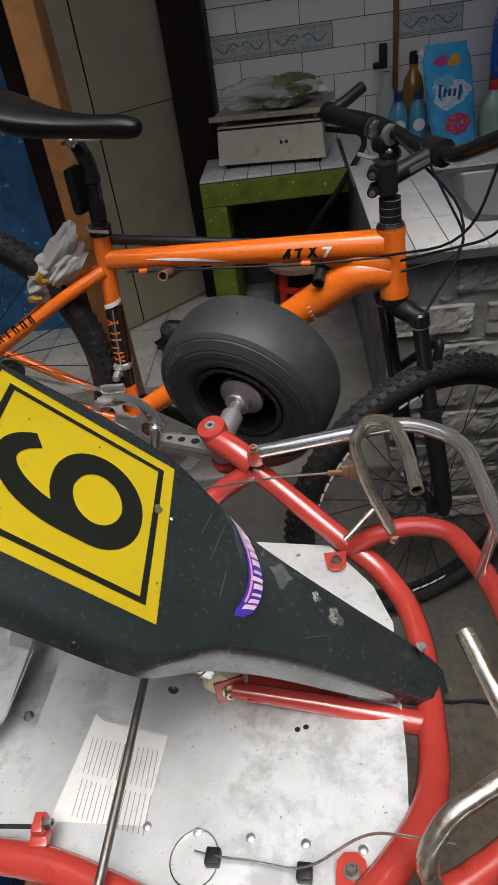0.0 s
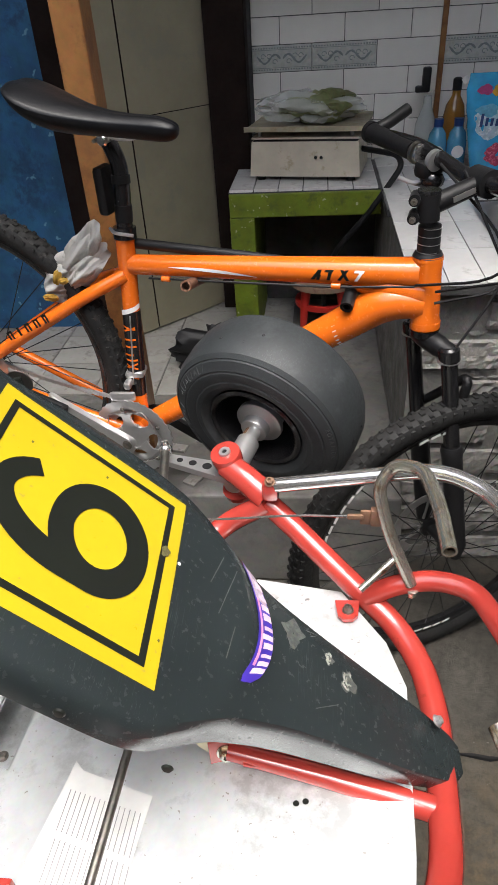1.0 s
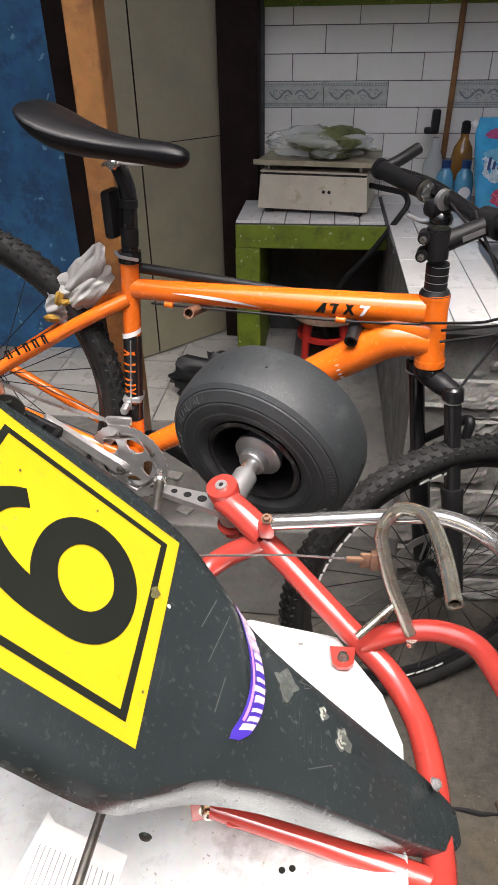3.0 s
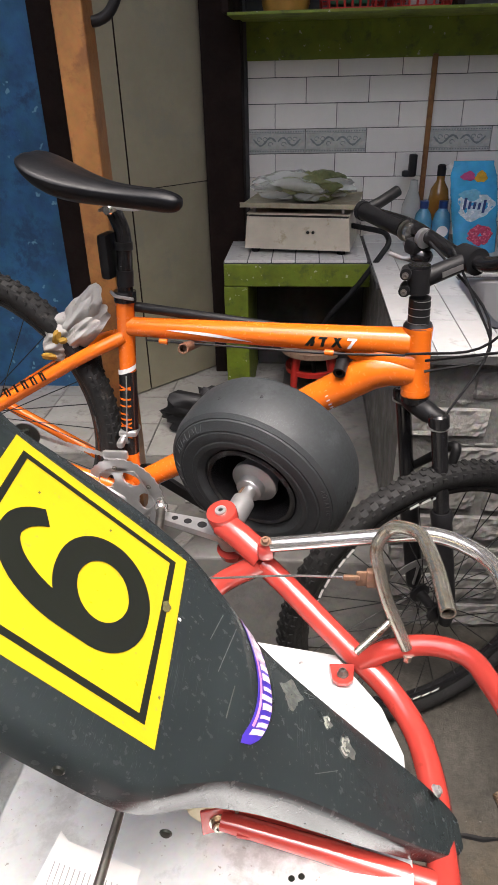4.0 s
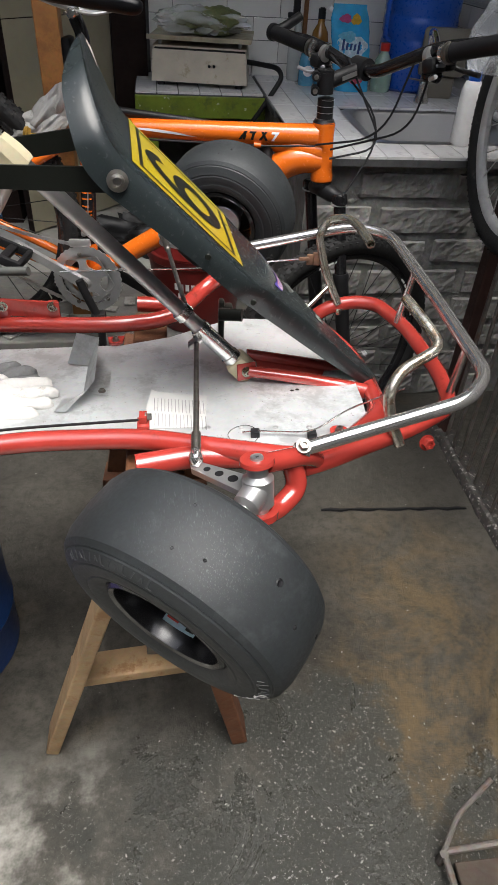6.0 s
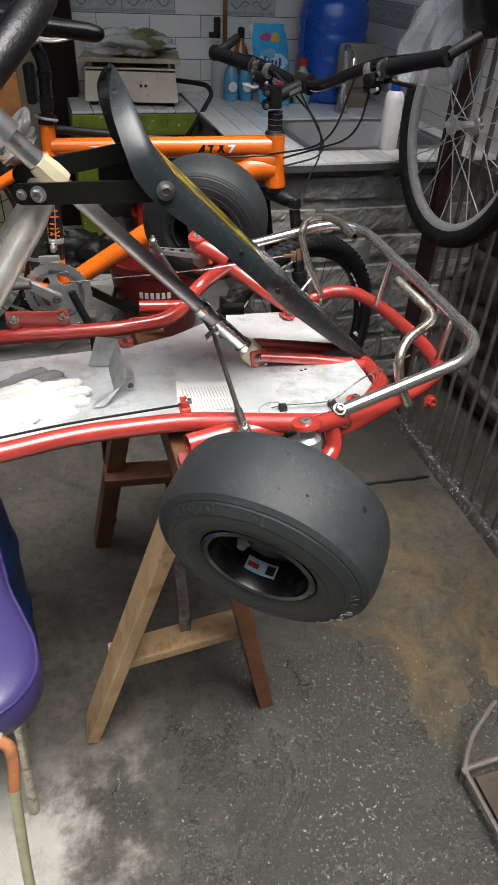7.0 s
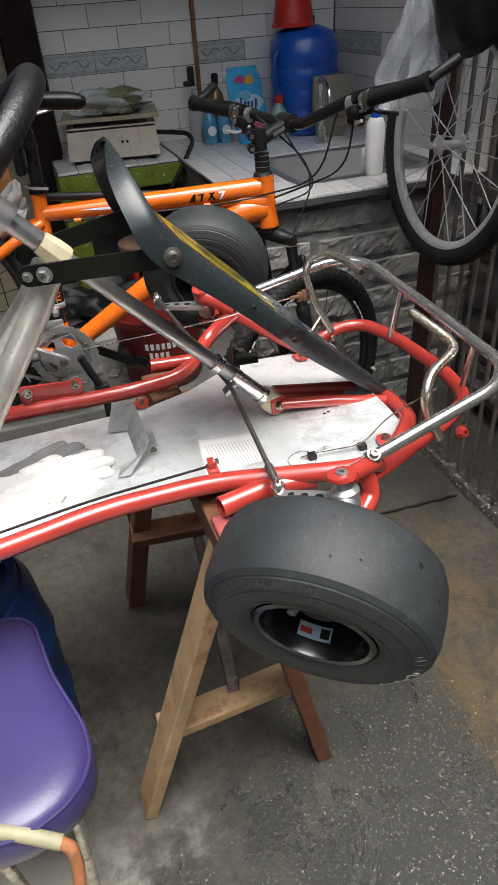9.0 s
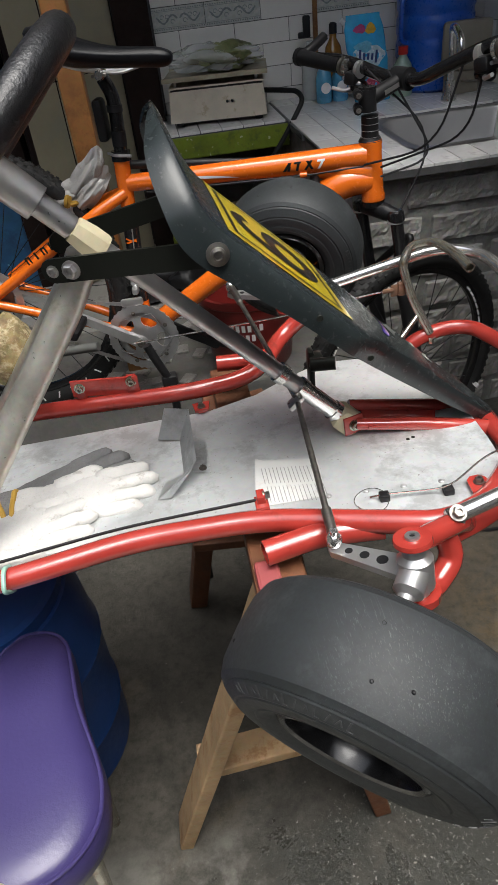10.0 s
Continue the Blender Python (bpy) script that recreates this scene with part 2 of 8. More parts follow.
DECORLINE = material("pattern_print", (0.22, 0.25, 0.25), 0.3, 0, 0.2, 40, 0.0, 120)
GREEN = material("green_paint", (0.19, 0.255, 0.018), 0.55, 0, 0.3, 12, 0.5, 40, (0.085, 0.115, 0.02), 0.3, 0, 0.12, (0.40, 0.42, 0.30))
BLUEWALL = material("blue_wall_paint", (0.030, 0.145, 0.31), 0.6, 0, 0.45, 6, 1.0, 20, (0.016, 0.060, 0.14), 0.35, 0, 0.10, (0.14, 0.30, 0.42))
JAMBWOOD = material("varnished_wood", (0.30, 0.135, 0.042), 0.42, 0, 0.35, 9, 0.15, 90, (0.15, 0.062, 0.022), 0.45)
DARKWOOD = material("dark_wood", (0.020, 0.012, 0.010), 0.8, 0, 0.35, 14, 0.3, 80)
DOORP = material("grey_green_door", (0.36, 0.325, 0.225), 0.42, 0, 0.16, 4, 0.06, 60, (0.29, 0.275, 0.205), 0.25)
TIMBER = material("raw_timber", (0.42, 0.28, 0.15), 0.7, 0, 0.3, 16, 0.35, 90, (0.26, 0.14, 0.06), 0.3)
REDTIMBER = material("stained_timber", (0.17, 0.065, 0.028), 0.6, 0, 0.3, 16, 0.35, 90, (0.10, 0.04, 0.02), 0.3)
IRON = material("rusty_iron", (0.17, 0.15, 0.135), 0.6, 0.2, 0.4, 18, 0.4, 110, (0.13, 0.085, 0.06), 0.3)
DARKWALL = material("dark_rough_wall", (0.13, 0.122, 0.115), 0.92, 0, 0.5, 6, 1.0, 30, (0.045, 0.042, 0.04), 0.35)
PLASTER = material("plain_plaster", (0.50, 0.49, 0.46), 0.9, 0, 0.15, 3, 0.3, 40)
STAINLESS = material("stainless_steel", (0.38, 0.38, 0.38), 0.36, 0.85, 0.08, 6, 0.01, 150)
CREAM = material("aged_cream_enamel", (0.60, 0.54, 0.43), 0.45, 0, 0.14, 12, 0.06, 90, (0.40, 0.33, 0.22), 0.14)
BLUEP = material("blue_plastic", (0.012, 0.085, 0.42), 0.28, 0, 0.1, 8, 0.03, 90, None, 0, 0.2)
NAVYP = material("dark_blue_plastic", (0.010, 0.045, 0.18), 0.38, 0, 0.2, 8, 0.05, 90)
REDP = material("red_plastic", (0.50, 0.025, 0.018), 0.35, 0, 0.12, 8, 0.03, 90)
PURPLE = material("violet_leatherette", (0.044, 0.034, 0.128), 0.36, 0, 0.12, 6, 0.12, 220, None, 0, 0.1)
GLOVE = material("white_cotton_glove", (0.68, 0.67, 0.645), 0.95, 0, 0.12, 26, 0.45, 300, (0.42, 0.40, 0.365), 0.12)
GREYCLOTH = material("grey_cotton", (0.20, 0.20, 0.20), 0.95, 0, 0.25, 20, 0.7, 260)
OCHRE = material("ochre_hem", (0.60, 0.36, 0.06), 0.9, 0, 0.2, 40, 0.4, 260)
PAPER = material("printed_label", (0.66, 0.66, 0.64), 0.6, 0, 0.10, 20, 0.05, 120, (0.55, 0.53, 0.50), 0.15)
GREYINK = material("grey_print", (0.30, 0.30, 0.30), 0.6, 0, 0.2, 40, 0.0, 120)
for m_, lv in ((PLASTIC, 0.3), (BLACKV, 0.16), (DARKWOOD, 0.15), (TREAD, 0.3), (GROUT, 0.2), (RUBBER, 0.45), (GLOSSBLACK, 0.4), (NOSE, 0.32)):
    m_.node_tree.nodes["Principled BSDF"].inputs["Specular IOR Level"].default_value = lv
TAUPE = material("taupe_plastic", (0.20, 0.18, 0.14), 0.55, 0, 0.15, 12, 0.1, 90)


# ---- building tools ----
def bm_new():
    return bmesh.new()


def finish(ob, mat, smooth=True, angle=40):
    ob.data.materials.append(mat)
    if smooth:
        ob.data.polygons.foreach_set("use_smooth", [True] * len(ob.data.polygons))
        ob.data.set_sharp_from_angle(angle=radians(angle))
    return ob


def root(name, base, label, category, group="", kind=""):
    ob = new(name)
    ob.empty_display_size = 0.05
    ob.location = base
    ob["base"] = base
    return tagged(ob, label, category, group, kind)


def base_of(ob):
    while ob.parent:
        ob = ob.parent
    return Vector(ob["base"]) if "base" in ob else Vector((0, 0, 0))


def part(name, bm, mat, parent, label="", smooth=True, angle=40):
    """Links a bmesh, built in world places, as one mesh under a thing or a part."""
    bmesh.ops.recalc_face_normals(bm, faces=bm.faces)
    bm.transform(Matrix.Translation(-base_of(parent)))
    me = bpy.data.meshes.new(name)
    bm.to_mesh(me)
    bm.free()
    ob = new(name, me)
    ob.parent = parent
    if label:
        ob["label"] = label
    return finish(ob, mat, smooth, angle)


def single(name, bm, mat, base, label, category="", group="", kind="", smooth=True, angle=40):
    """A thing that is one mesh."""
    bmesh.ops.recalc_face_normals(bm, faces=bm.faces)
    bm.transform(Matrix.Translation(-Vector(base)))
    me = bpy.data.meshes.new(name)
    bm.to_mesh(me)
    bm.free()
    ob = new(name, me)
    ob.location = base
    ob["base"] = base
    tagged(ob, label, category, group, kind)
    return finish(ob, mat, smooth, angle)


def rounded(points, radius=0.03, steps=6, closed=False):
    """A polyline with its corners turned into arcs."""
    p = [Vector(q) for q in points]
    out = []
    n = len(p)
    for i in range(n):
        if not closed and i in (0, n - 1):
            out.append(p[i])
            continue
        a, b, c = p[i - 1], p[i], p[(i + 1) % n]
        u, w = (a - b), (c - b)
        d = min(radius, u.length * 0.45, w.length * 0.45)
        s, e = b + u.normalized() * d, b + w.normalized() * d
        for k in range(steps + 1):
            t = k / steps
            out.append((1 - t) ** 2 * s + 2 * t * (1 - t) * b + t * t * e)
    return out


def sweep(bm, pts, r, seg=12, closed=False, caps=True, hollow=0.0):
    """A round tube along a line; r is a radius or a list of radii, hollow the bore of open ends."""
    pts = [Vector(p) for p in pts]
    n = len(pts)
    rs = r if isinstance(r, (list, tuple)) else [r] * n
    tan = []
    for i in range(n):
        a = pts[i - 1] if (i > 0 or closed) else pts[i]
        b = pts[(i + 1) % n] if (i < n - 1 or closed) else pts[i]
        tan.append((b - a).normalized())
    ref = Vector((0, 0, 1)) if abs(tan[0].z) < 0.9 else Vector((1, 0, 0))
    u = tan[0].cross(ref).normalized()
    rings = []
    for i in range(n):
        u = (u - tan[i] * u.dot(tan[i])).normalized()
        v = tan[i].cross(u)
        rings.append([bm.verts.new(pts[i] + rs[i] * (math.cos(a) * u + math.sin(a) * v)) for a in [2 * math.pi * k / seg for k in range(seg)]])
    for i in range(n if closed else n - 1):
        A, B = rings[i], rings[(i + 1) % n]
        for k in range(seg):
            bm.faces.new((A[k], A[(k + 1) % seg], B[(k + 1) % seg], B[k]))
    if caps and not closed:
        for ring, i, s in ((rings[0], 0, 1), (rings[-1], n - 1, -1)):
            if hollow > 0:
                inner = [bm.verts.new(pts[i] + (v.co - pts[i]) * hollow) for v in ring]
                deep = [bm.verts.new(v.co + tan[i] * s * rs[i] * 2.5) for v in inner]
                for k in range(seg):
                    j = (k + 1) % seg
                    bm.faces.new((ring[k], ring[j], inner[j], inner[k]))
                    bm.faces.new((inner[k], inner[j], deep[j], deep[k]))
                bm.faces.new(deep)
            else:
                bm.faces.new(ring)
    return bm


def tube(pts, r, bend=0.03, seg=14, closed=False, hollow=0.0):
    return sweep(bm_new(), rounded(pts, bend, 6, closed), r, seg, closed, True, hollow)


def frame_at(origin, axis, up=(0, 0, 1)):
    """A pose whose z is the axis."""
    z = Vector(axis).normalized()
    up = Vector(up)
    if abs(z.dot(up.normalized())) > 0.98:
        up = Vector((1, 0, 0))
    x = up.cross(z).normalized()
    y = z.cross(x)
    m = Matrix((x, y, z)).transposed().to_4x4()
    m.translation = Vector(origin)
    return m


def lathe(bm, profile, m, seg=32, closed=False):
    """Turns (radius, height) pairs round the z axis of the pose m."""
    rings = []
    for r, z in profile:
        if r < 1e-6:
            rings.append([bm.verts.new(m @ Vector((0, 0, z)))])
        else:
            rings.append([bm.verts.new(m @ Vector((r * math.cos(a), r * math.sin(a), z))) for a in [2 * math.pi * k / seg for k in range(seg)]])
    pairs = list(zip(rings, rings[1:])) + ([(rings[-1], rings[0])] if closed else [])
    for A, B in pairs:
        for k in range(seg):
            j = (k + 1) % seg
            if len(A) == 1 and len(B) == 1:
                continue
            if len(A) == 1:
                bm.faces.new((A[0], B[j], B[k]))
            elif len(B) == 1:
                bm.faces.new((A[k], A[j], B[0]))
            else:
                bm.faces.new((A[k], A[j], B[j], B[k]))
    return bm


def box(bm, center, size, m=None, bevel=0.0):
    """A box, bevelled if wanted; m places it, center and size are in its axes."""
    r = bmesh.ops.create_cube(bm, size=1.0)
    vs = r["verts"]
    for v in vs:
        v.co = Vector((v.co.x * size[0] + center[0], v.co.y * size[1] + center[1], v.co.z * size[2] + center[2]))
    if bevel > 0:
        es = list({e for v in vs for e in v.link_edges})
        r = bmesh.ops.bevel(bm, geom=es, offset=bevel, segments=2, profile=0.5, affect="EDGES", clamp_overlap=True)
        vs = list({v for f in r["faces"] for v in f.verts} | {v for v in vs if v.is_valid})
    if m is not None:
        seen = set()
        stack = [v for v in vs if v.is_valid]
        for v in stack:
            if v not in seen:
                seen.add(v)
                v.co = m @ v.co
    return bm


def boxes(*args, bevel=0.002):
    bm = bm_new()
    for a in args:
        one = bm_new()
        box(one, a[0], a[1], a[2] if len(a) > 2 else None, bevel)
        me = bpy.data.meshes.new("tmp")
        one.to_mesh(me)
        one.free()
        bm.from_mesh(me)
        bpy.data.meshes.remove(me)
    return bm


def slab(bm, outline, thick, m=None, taper=1.0):
    """A flat plate from an outline in x and y, thick along z from 0."""
    m = m or Matrix()
    c = Vector((sum(p[0] for p in outline) / len(outline), sum(p[1] for p in outline) / len(outline), 0))
    lo = [bm.verts.new(m @ Vector((p[0], p[1], 0))) for p in outline]
    hi = [bm.verts.new(m @ Vector((c.x + (p[0] - c.x) * taper, c.y + (p[1] - c.y) * taper, thick))) for p in outline]
    bm.faces.new(lo)
    bm.faces.new(hi)
    n = len(outline)
    for k in range(n):
        bm.faces.new((lo[k], lo[(k + 1) % n], hi[(k + 1) % n], hi[k]))
    return bm


def rod(bm, a, b, r, seg=10):
    return sweep(bm, [a, b], r, seg)


def bolt(name, at, axis, r, parent, mat=None, length=0.008, label=""):
    """A hexagon head on a washer."""
    bm = bm_new()
    m = frame_at(at, axis)
    lathe(bm, [(0, 0), (r * 1.35, 0), (r * 1.35, length * 0.2), (0, length * 0.2)], m, 20)
    lathe(bm, [(0, length * 0.2), (r, length * 0.2), (r, length * 0.85), (r * 0.85, length), (r * 0.5, length), (r * 0.45, length * 0.6), (0, length * 0.6)], m, 6)
    return part(name, bm, mat or BOLT, parent, label, True, 30)


def text_mesh(body, m, height, mat, parent, name="lettering", label="", extrude=0.0004, squeeze=1.0, shear=0.0):
    """Raised letters of the built-in font in the plane of the pose m."""
    cu = bpy.data.curves.new(name, "FONT")
    cu.body, cu.size, cu.extrude, cu.shear = body, height / 0.69, extrude, shear
    cu.align_x, cu.align_y = "CENTER", "CENTER"
    tmp = new("tmp", cu)
    me = bpy.data.meshes.new_from_object(tmp.evaluated_get(bpy.context.evaluated_depsgraph_get()))
    bpy.data.objects.remove(tmp)
    me.transform(Matrix.Diagonal((squeeze, 1, 1, 1)))
    me.transform(Matrix.Translation(-base_of(parent)) @ m)
    ob = new(name, me)
    ob.parent = parent
    if label:
        ob["label"] = label
    me.materials.clear()
    me.materials.append(mat)
    return ob


def piece_mesh(name, size, bevel, mat):
    """Shared block for tiles and bricks, centred, bevelled on its front."""
    bm = bm_new()
    box(bm, (0, 0, 0), size, None, bevel)
    me = bpy.data.meshes.new(name)
    bm.to_mesh(me)
    bm.free()
    me.materials.append(mat)
    return me


def place(name, me, parent, m):
    ob = new(name, me)
    ob.parent = parent
    ob.matrix_basis = Matrix.Translation(-base_of(parent)) @ m
    return ob
# ---- the place ----
FLOOR_BACK, WALL_Y, STEP = 1.06, 2.27, 0.29     # riser of the house floor, kitchen wall, height of the house floor


def structure(name, bm, mat, label, smooth=False):
    return single(name, bm, mat, (0, 0, 0), label, "", "", "structure", smooth)


structure("ground", boxes(((0, 0, -0.1), (60, 60, 0.2)), bevel=0), CONCRETE, "wet grey concrete yard floor with brown stains")
structure("floor_house", boxes(((-1.6, 2.65, STEP / 2 + 0.001), (3.74, 3.18, STEP - 0.002)), bevel=0.006), CEMENT, "raised cement floor of the house beside the yard")
structure("wall_back", boxes(((0.425, WALL_Y + 0.09, 1.3), (1.45, 0.16, 2.6)), ((-0.175, WALL_Y - 0.01, 1.3), (0.05, 0.03, 2.6)), bevel=0.0), GROUT, "kitchen wall behind glazed tiles")
structure("wall_right", boxes(((1.13, 1.0, 1.3), (0.12, 3.0, 2.6)), bevel=0.0), DARKWALL, "dark rough cement wall behind the iron grille")
structure("wall_blue", boxes(((-1.967, 2.065, 1.45), (2.44, 0.12, 2.32)), bevel=0.006), BLUEWALL, "rough blue painted wall beside the door")
# near, left and side walls are added out of view, to keep low light out
structure("wall_near", boxes(((0, -4.2, 1.31), (8, 0.15, 2.62)), bevel=0.0), PLASTER, "unseen plain plastered wall added to enclose the yard and block low light")
structure("wall_left", boxes(((-3.4, 0.5, 1.3), (0.15, 9, 2.6)), bevel=0.0), PLASTER, "unseen plain plastered wall added to enclose the yard and block low light")
structure("wall_side", boxes(((3.2, -1.0, 1.31), (0.15, 6.6, 2.62)), bevel=0.0), PLASTER, "unseen plain plastered wall added to enclose the yard and block low light")
structure("wall_house", boxes(((-1.8, 4.2, 1.3), (3.2, 0.12, 2.6)), ((-0.24, 3.3, 1.3), (0.10, 1.8, 2.6)), bevel=0.0), DOORP, "dim olive walls of the room behind the door")
# kitchen roof; the other three pieces are added out of view to narrow the skylight
structure("ceiling", boxes(((0.0, 2.6, 2.66), (7.0, 3.6, 0.10)), ((-2.5, -1.7, 2.66), (2.0, 5.0, 0.10)), ((2.3, -1.7, 2.66), (2.4, 5.0, 0.10)), ((-0.2, -3.2, 2.66), (2.6, 2.0, 0.10)), bevel=0.0), GROUT, "unseen dark roof over kitchen, added round the yard to limit light to an open well")
# ---- go-kart ----
kart = root("go_kart", (0.0, 0.21, 0.70), "red tubular go-kart chassis with dark nose fairing on trestles", "go-kart")


def deck(x, y, up=0.0):
    """A place on the kart's floor pan, which leans a little, raised by up."""
    return Vector((x, y, 0.713 + 0.05 * x - 0.09 * (y - 0.21) + up))


def pan_poly(pts, thick, lift=0.0):
    bm = bm_new()
    lo = [bm.verts.new(deck(x, y, lift - thick)) for x, y in pts]
    hi = [bm.verts.new(deck(x, y, lift)) for x, y in pts]
    bm.faces.new(lo), bm.faces.new(hi)
    for k in range(len(pts)):
        j = (k + 1) % len(pts)
        bm.faces.new((lo[k], lo[j], hi[j], hi[k]))
    return bm


pan = part("floor_pan", pan_poly([(-1.05, 0.10), (-0.35, 0.075), (-0.08, 0.03), (0.03, -0.015), (0.10, 0.0), (0.143, 0.065), (0.150, 0.12), (0.160, 0.275), (0.145, 0.332), (0.100, 0.408), (0.0, 0.430), (-0.06, 0.402), (-0.12, 0.366), (-0.2, 0.345), (-1.05, 0.395)], 0.002), ALU, kart, "scuffed bare aluminium floor pan", False)
for i in range(5):
    bm = bm_new()
    p = deck(-0.075 + i * 0.045, 0.072 - i * 0.006, 0.0)
    lathe(bm, [(0, 0), (0.0042, 0), (0.0038, 0.0012), (0.002, 0.0022), (0, 0.0024)], frame_at(p, (-0.05, 0.11, 1)), 12)
    part("rivet", bm, ALLOY, pan)
for x, y in ((0.055, 0.155), (0.063, 0.157), (0.02, 0.40), (0.06, 0.395), (0.10, 0.385)):
    bm = bm_new()
    lathe(bm, [(0, 0), (0.0028, 0), (0.0022, 0.0006), (0, 0.0007)], frame_at(deck(x, y, 0.0003), (-0.05, 0.11, 1)), 10)
    part("rivet", bm, BLACKV if y < 0.2 else ALLOY, pan)
for x, y in ((-0.014, 0.044), (0.059, 0.031)):
    part("cable_clip", boxes(((0, 0, 0.004), (0.012, 0.013, 0.009), frame_at(deck(x, y), (-0.05, 0.11, 1), (0.1, 1, 0))), bevel=0.0015), PLASTIC, pan, "black plastic cable clip")
part("wire", tube([deck(-0.03, 0.05, 0.003), deck(-0.014, 0.044, 0.008), deck(0.02, 0.04, 0.006), deck(0.059, 0.031, 0.008), deck(0.11, 0.05, 0.03), deck(0.165, 0.02, 0.075)], 0.0012, 0.02, 6), CHROME, kart, "thin bare wire")
part("wire_loop", sweep(bm_new(), [deck(-0.03 + 0.02 * math.cos(a), 0.045 + 0.022 * math.sin(a), 0.002 + 0.0015 * math.sin(2 * a)) for a in [k * math.pi / 12 for k in range(24)]], 0.0008, 5, True), CHROME, kart)

R1 = 0.0140
part("side_rail", tube([deck(-1.05, 0.03, 0.008), deck(-0.47, 0.036, 0.008), deck(-0.313, 0.059, 0.008), deck(-0.16, 0.046, 0.008), deck(-0.07, 0.012, 0.008), deck(0.03, -0.03, 0.012), deck(0.085, -0.01, 0.010), Vector((0.130, 0.036, 0.739)), Vector((0.160, 0.074, 0.731)), Vector((0.175, 0.121, 0.717)), Vector((0.181, 0.176, 0.707)), Vector((0.190, 0.262, 0.687)), Vector((0.184, 0.325, 0.683)), Vector((0.159, 0.373, 0.690)), Vector((0.125, 0.400, 0.706)), Vector((0.082, 0.430, 0.732)), Vector((0.038, 0.464, 0.757)), Vector((0.010, 0.478, 0.776))], R1, 0.05), RED, kart)
part("side_rail", tube([(-1.05, 0.441, 0.668), (-0.491, 0.428, 0.690), (-0.229, 0.385, 0.707), (-0.117, 0.391, 0.712), (-0.047, 0.484, 0.734), (0.012, 0.475, 0.779)], R1, 0.05), RED, kart)
part("bumper_loop", tube([Vector((0.128, 0.394, 0.708)), Vector((0.155, 0.393, 0.731)), Vector((0.200, 0.392, 0.744)), Vector((0.240, 0.375, 0.747)), Vector((0.266, 0.295, 0.747)), Vector((0.275, 0.15, 0.746)), Vector((0.265, 0.075, 0.741)), Vector((0.190, 0.028, 0.742)), Vector((0.125, -0.003, 0.744)), Vector((0.062, -0.034, 0.746)), Vector((0.03, -0.045, 0.746))], 0.0120, 0.05), RED, kart)
part("cross_stub", tube([(-0.168, -0.004, 0.724), (-0.10, 0.008, 0.726), (-0.03, 0.000, 0.728)], 0.0150, 0.02, 16, False, 0.82), RED, kart)
part("cross_stub", tube([(-0.173, 0.432, 0.723), (-0.09, 0.425, 0.721)], 0.0135, 0.02, 16, False, 0.8), RED, kart)

# uprights that carry the front wheels
for far in (False, True):
    if far:
        top, low = Vector((-0.042, 0.515, 0.822)), Vector((-0.030, 0.530, 0.755))
        arm = [(0.012, 0.476, 0.785), (-0.018, 0.497, 0.800), (-0.040, 0.513, 0.806)]
    else:
        top, low = Vector((-0.033, -0.090, 0.800)), Vector((-0.028, -0.105, 0.735))
        arm = [(0.050, -0.035, 0.748), (0.030, -0.055, 0.775), (-0.022, -0.084, 0.790)]
    axis = (top - low).normalized()
    yoke = bm_new()
    sweep(yoke, rounded(arm, 0.02), 0.017 if far else 0.012, 14)
    lathe(yoke, [(0, -0.020 if far else -0.004), (0.0185, -0.020 if far else -0.004), (0.0195, -0.010 if far else -0.003), (0.0195, -0.001), (0.0185, 0.002), (0, 0.002)], frame_at(top, axis), 24)
    lathe(yoke, [(0, -0.005), (0.021, -0.005), (0.022, 0.004), (0, 0.004)], frame_at(low, axis), 24)
    back = top + (Vector(arm[0]) - top) * 0.55
    sweep(yoke, rounded([back, back + (low - top) * 0.55 + Vector((0.008, 0, 0)), low + (Vector(arm[0]) - top) * 0.25, low], 0.02), 0.013, 12)
    y_ob = part("yoke", yoke, RED, kart)
    pin_m = frame_at(top + axis * 0.002, axis)
    pin = part("king_pin", lathe(bm_new(), [(0.0032, 0.0004), (0.0032, 0.003), (0.0070, 0.003), (0.0075, 0.002), (0.0075, 0.0), (0, 0.0)], pin_m, 20), ALLOY, y_ob, "pale steel king pin head")
    part("socket", lathe(bm_new(), [(0, 0.0006), (0.0036, 0.0006), (0.0036, 0.0012), (0, 0.0012)], pin_m, 6), PLASTIC, pin)
    bm = bm_new()
    rod(bm, low, top, 0.012, 16)
    lathe(bm, [(0.012, 0.01), (0.017, 0.012), (0.018, 0.045), (0.012, 0.05)], frame_at(low, axis), 20)
    part("king_pin_spacer", bm, ALLOY, kart)

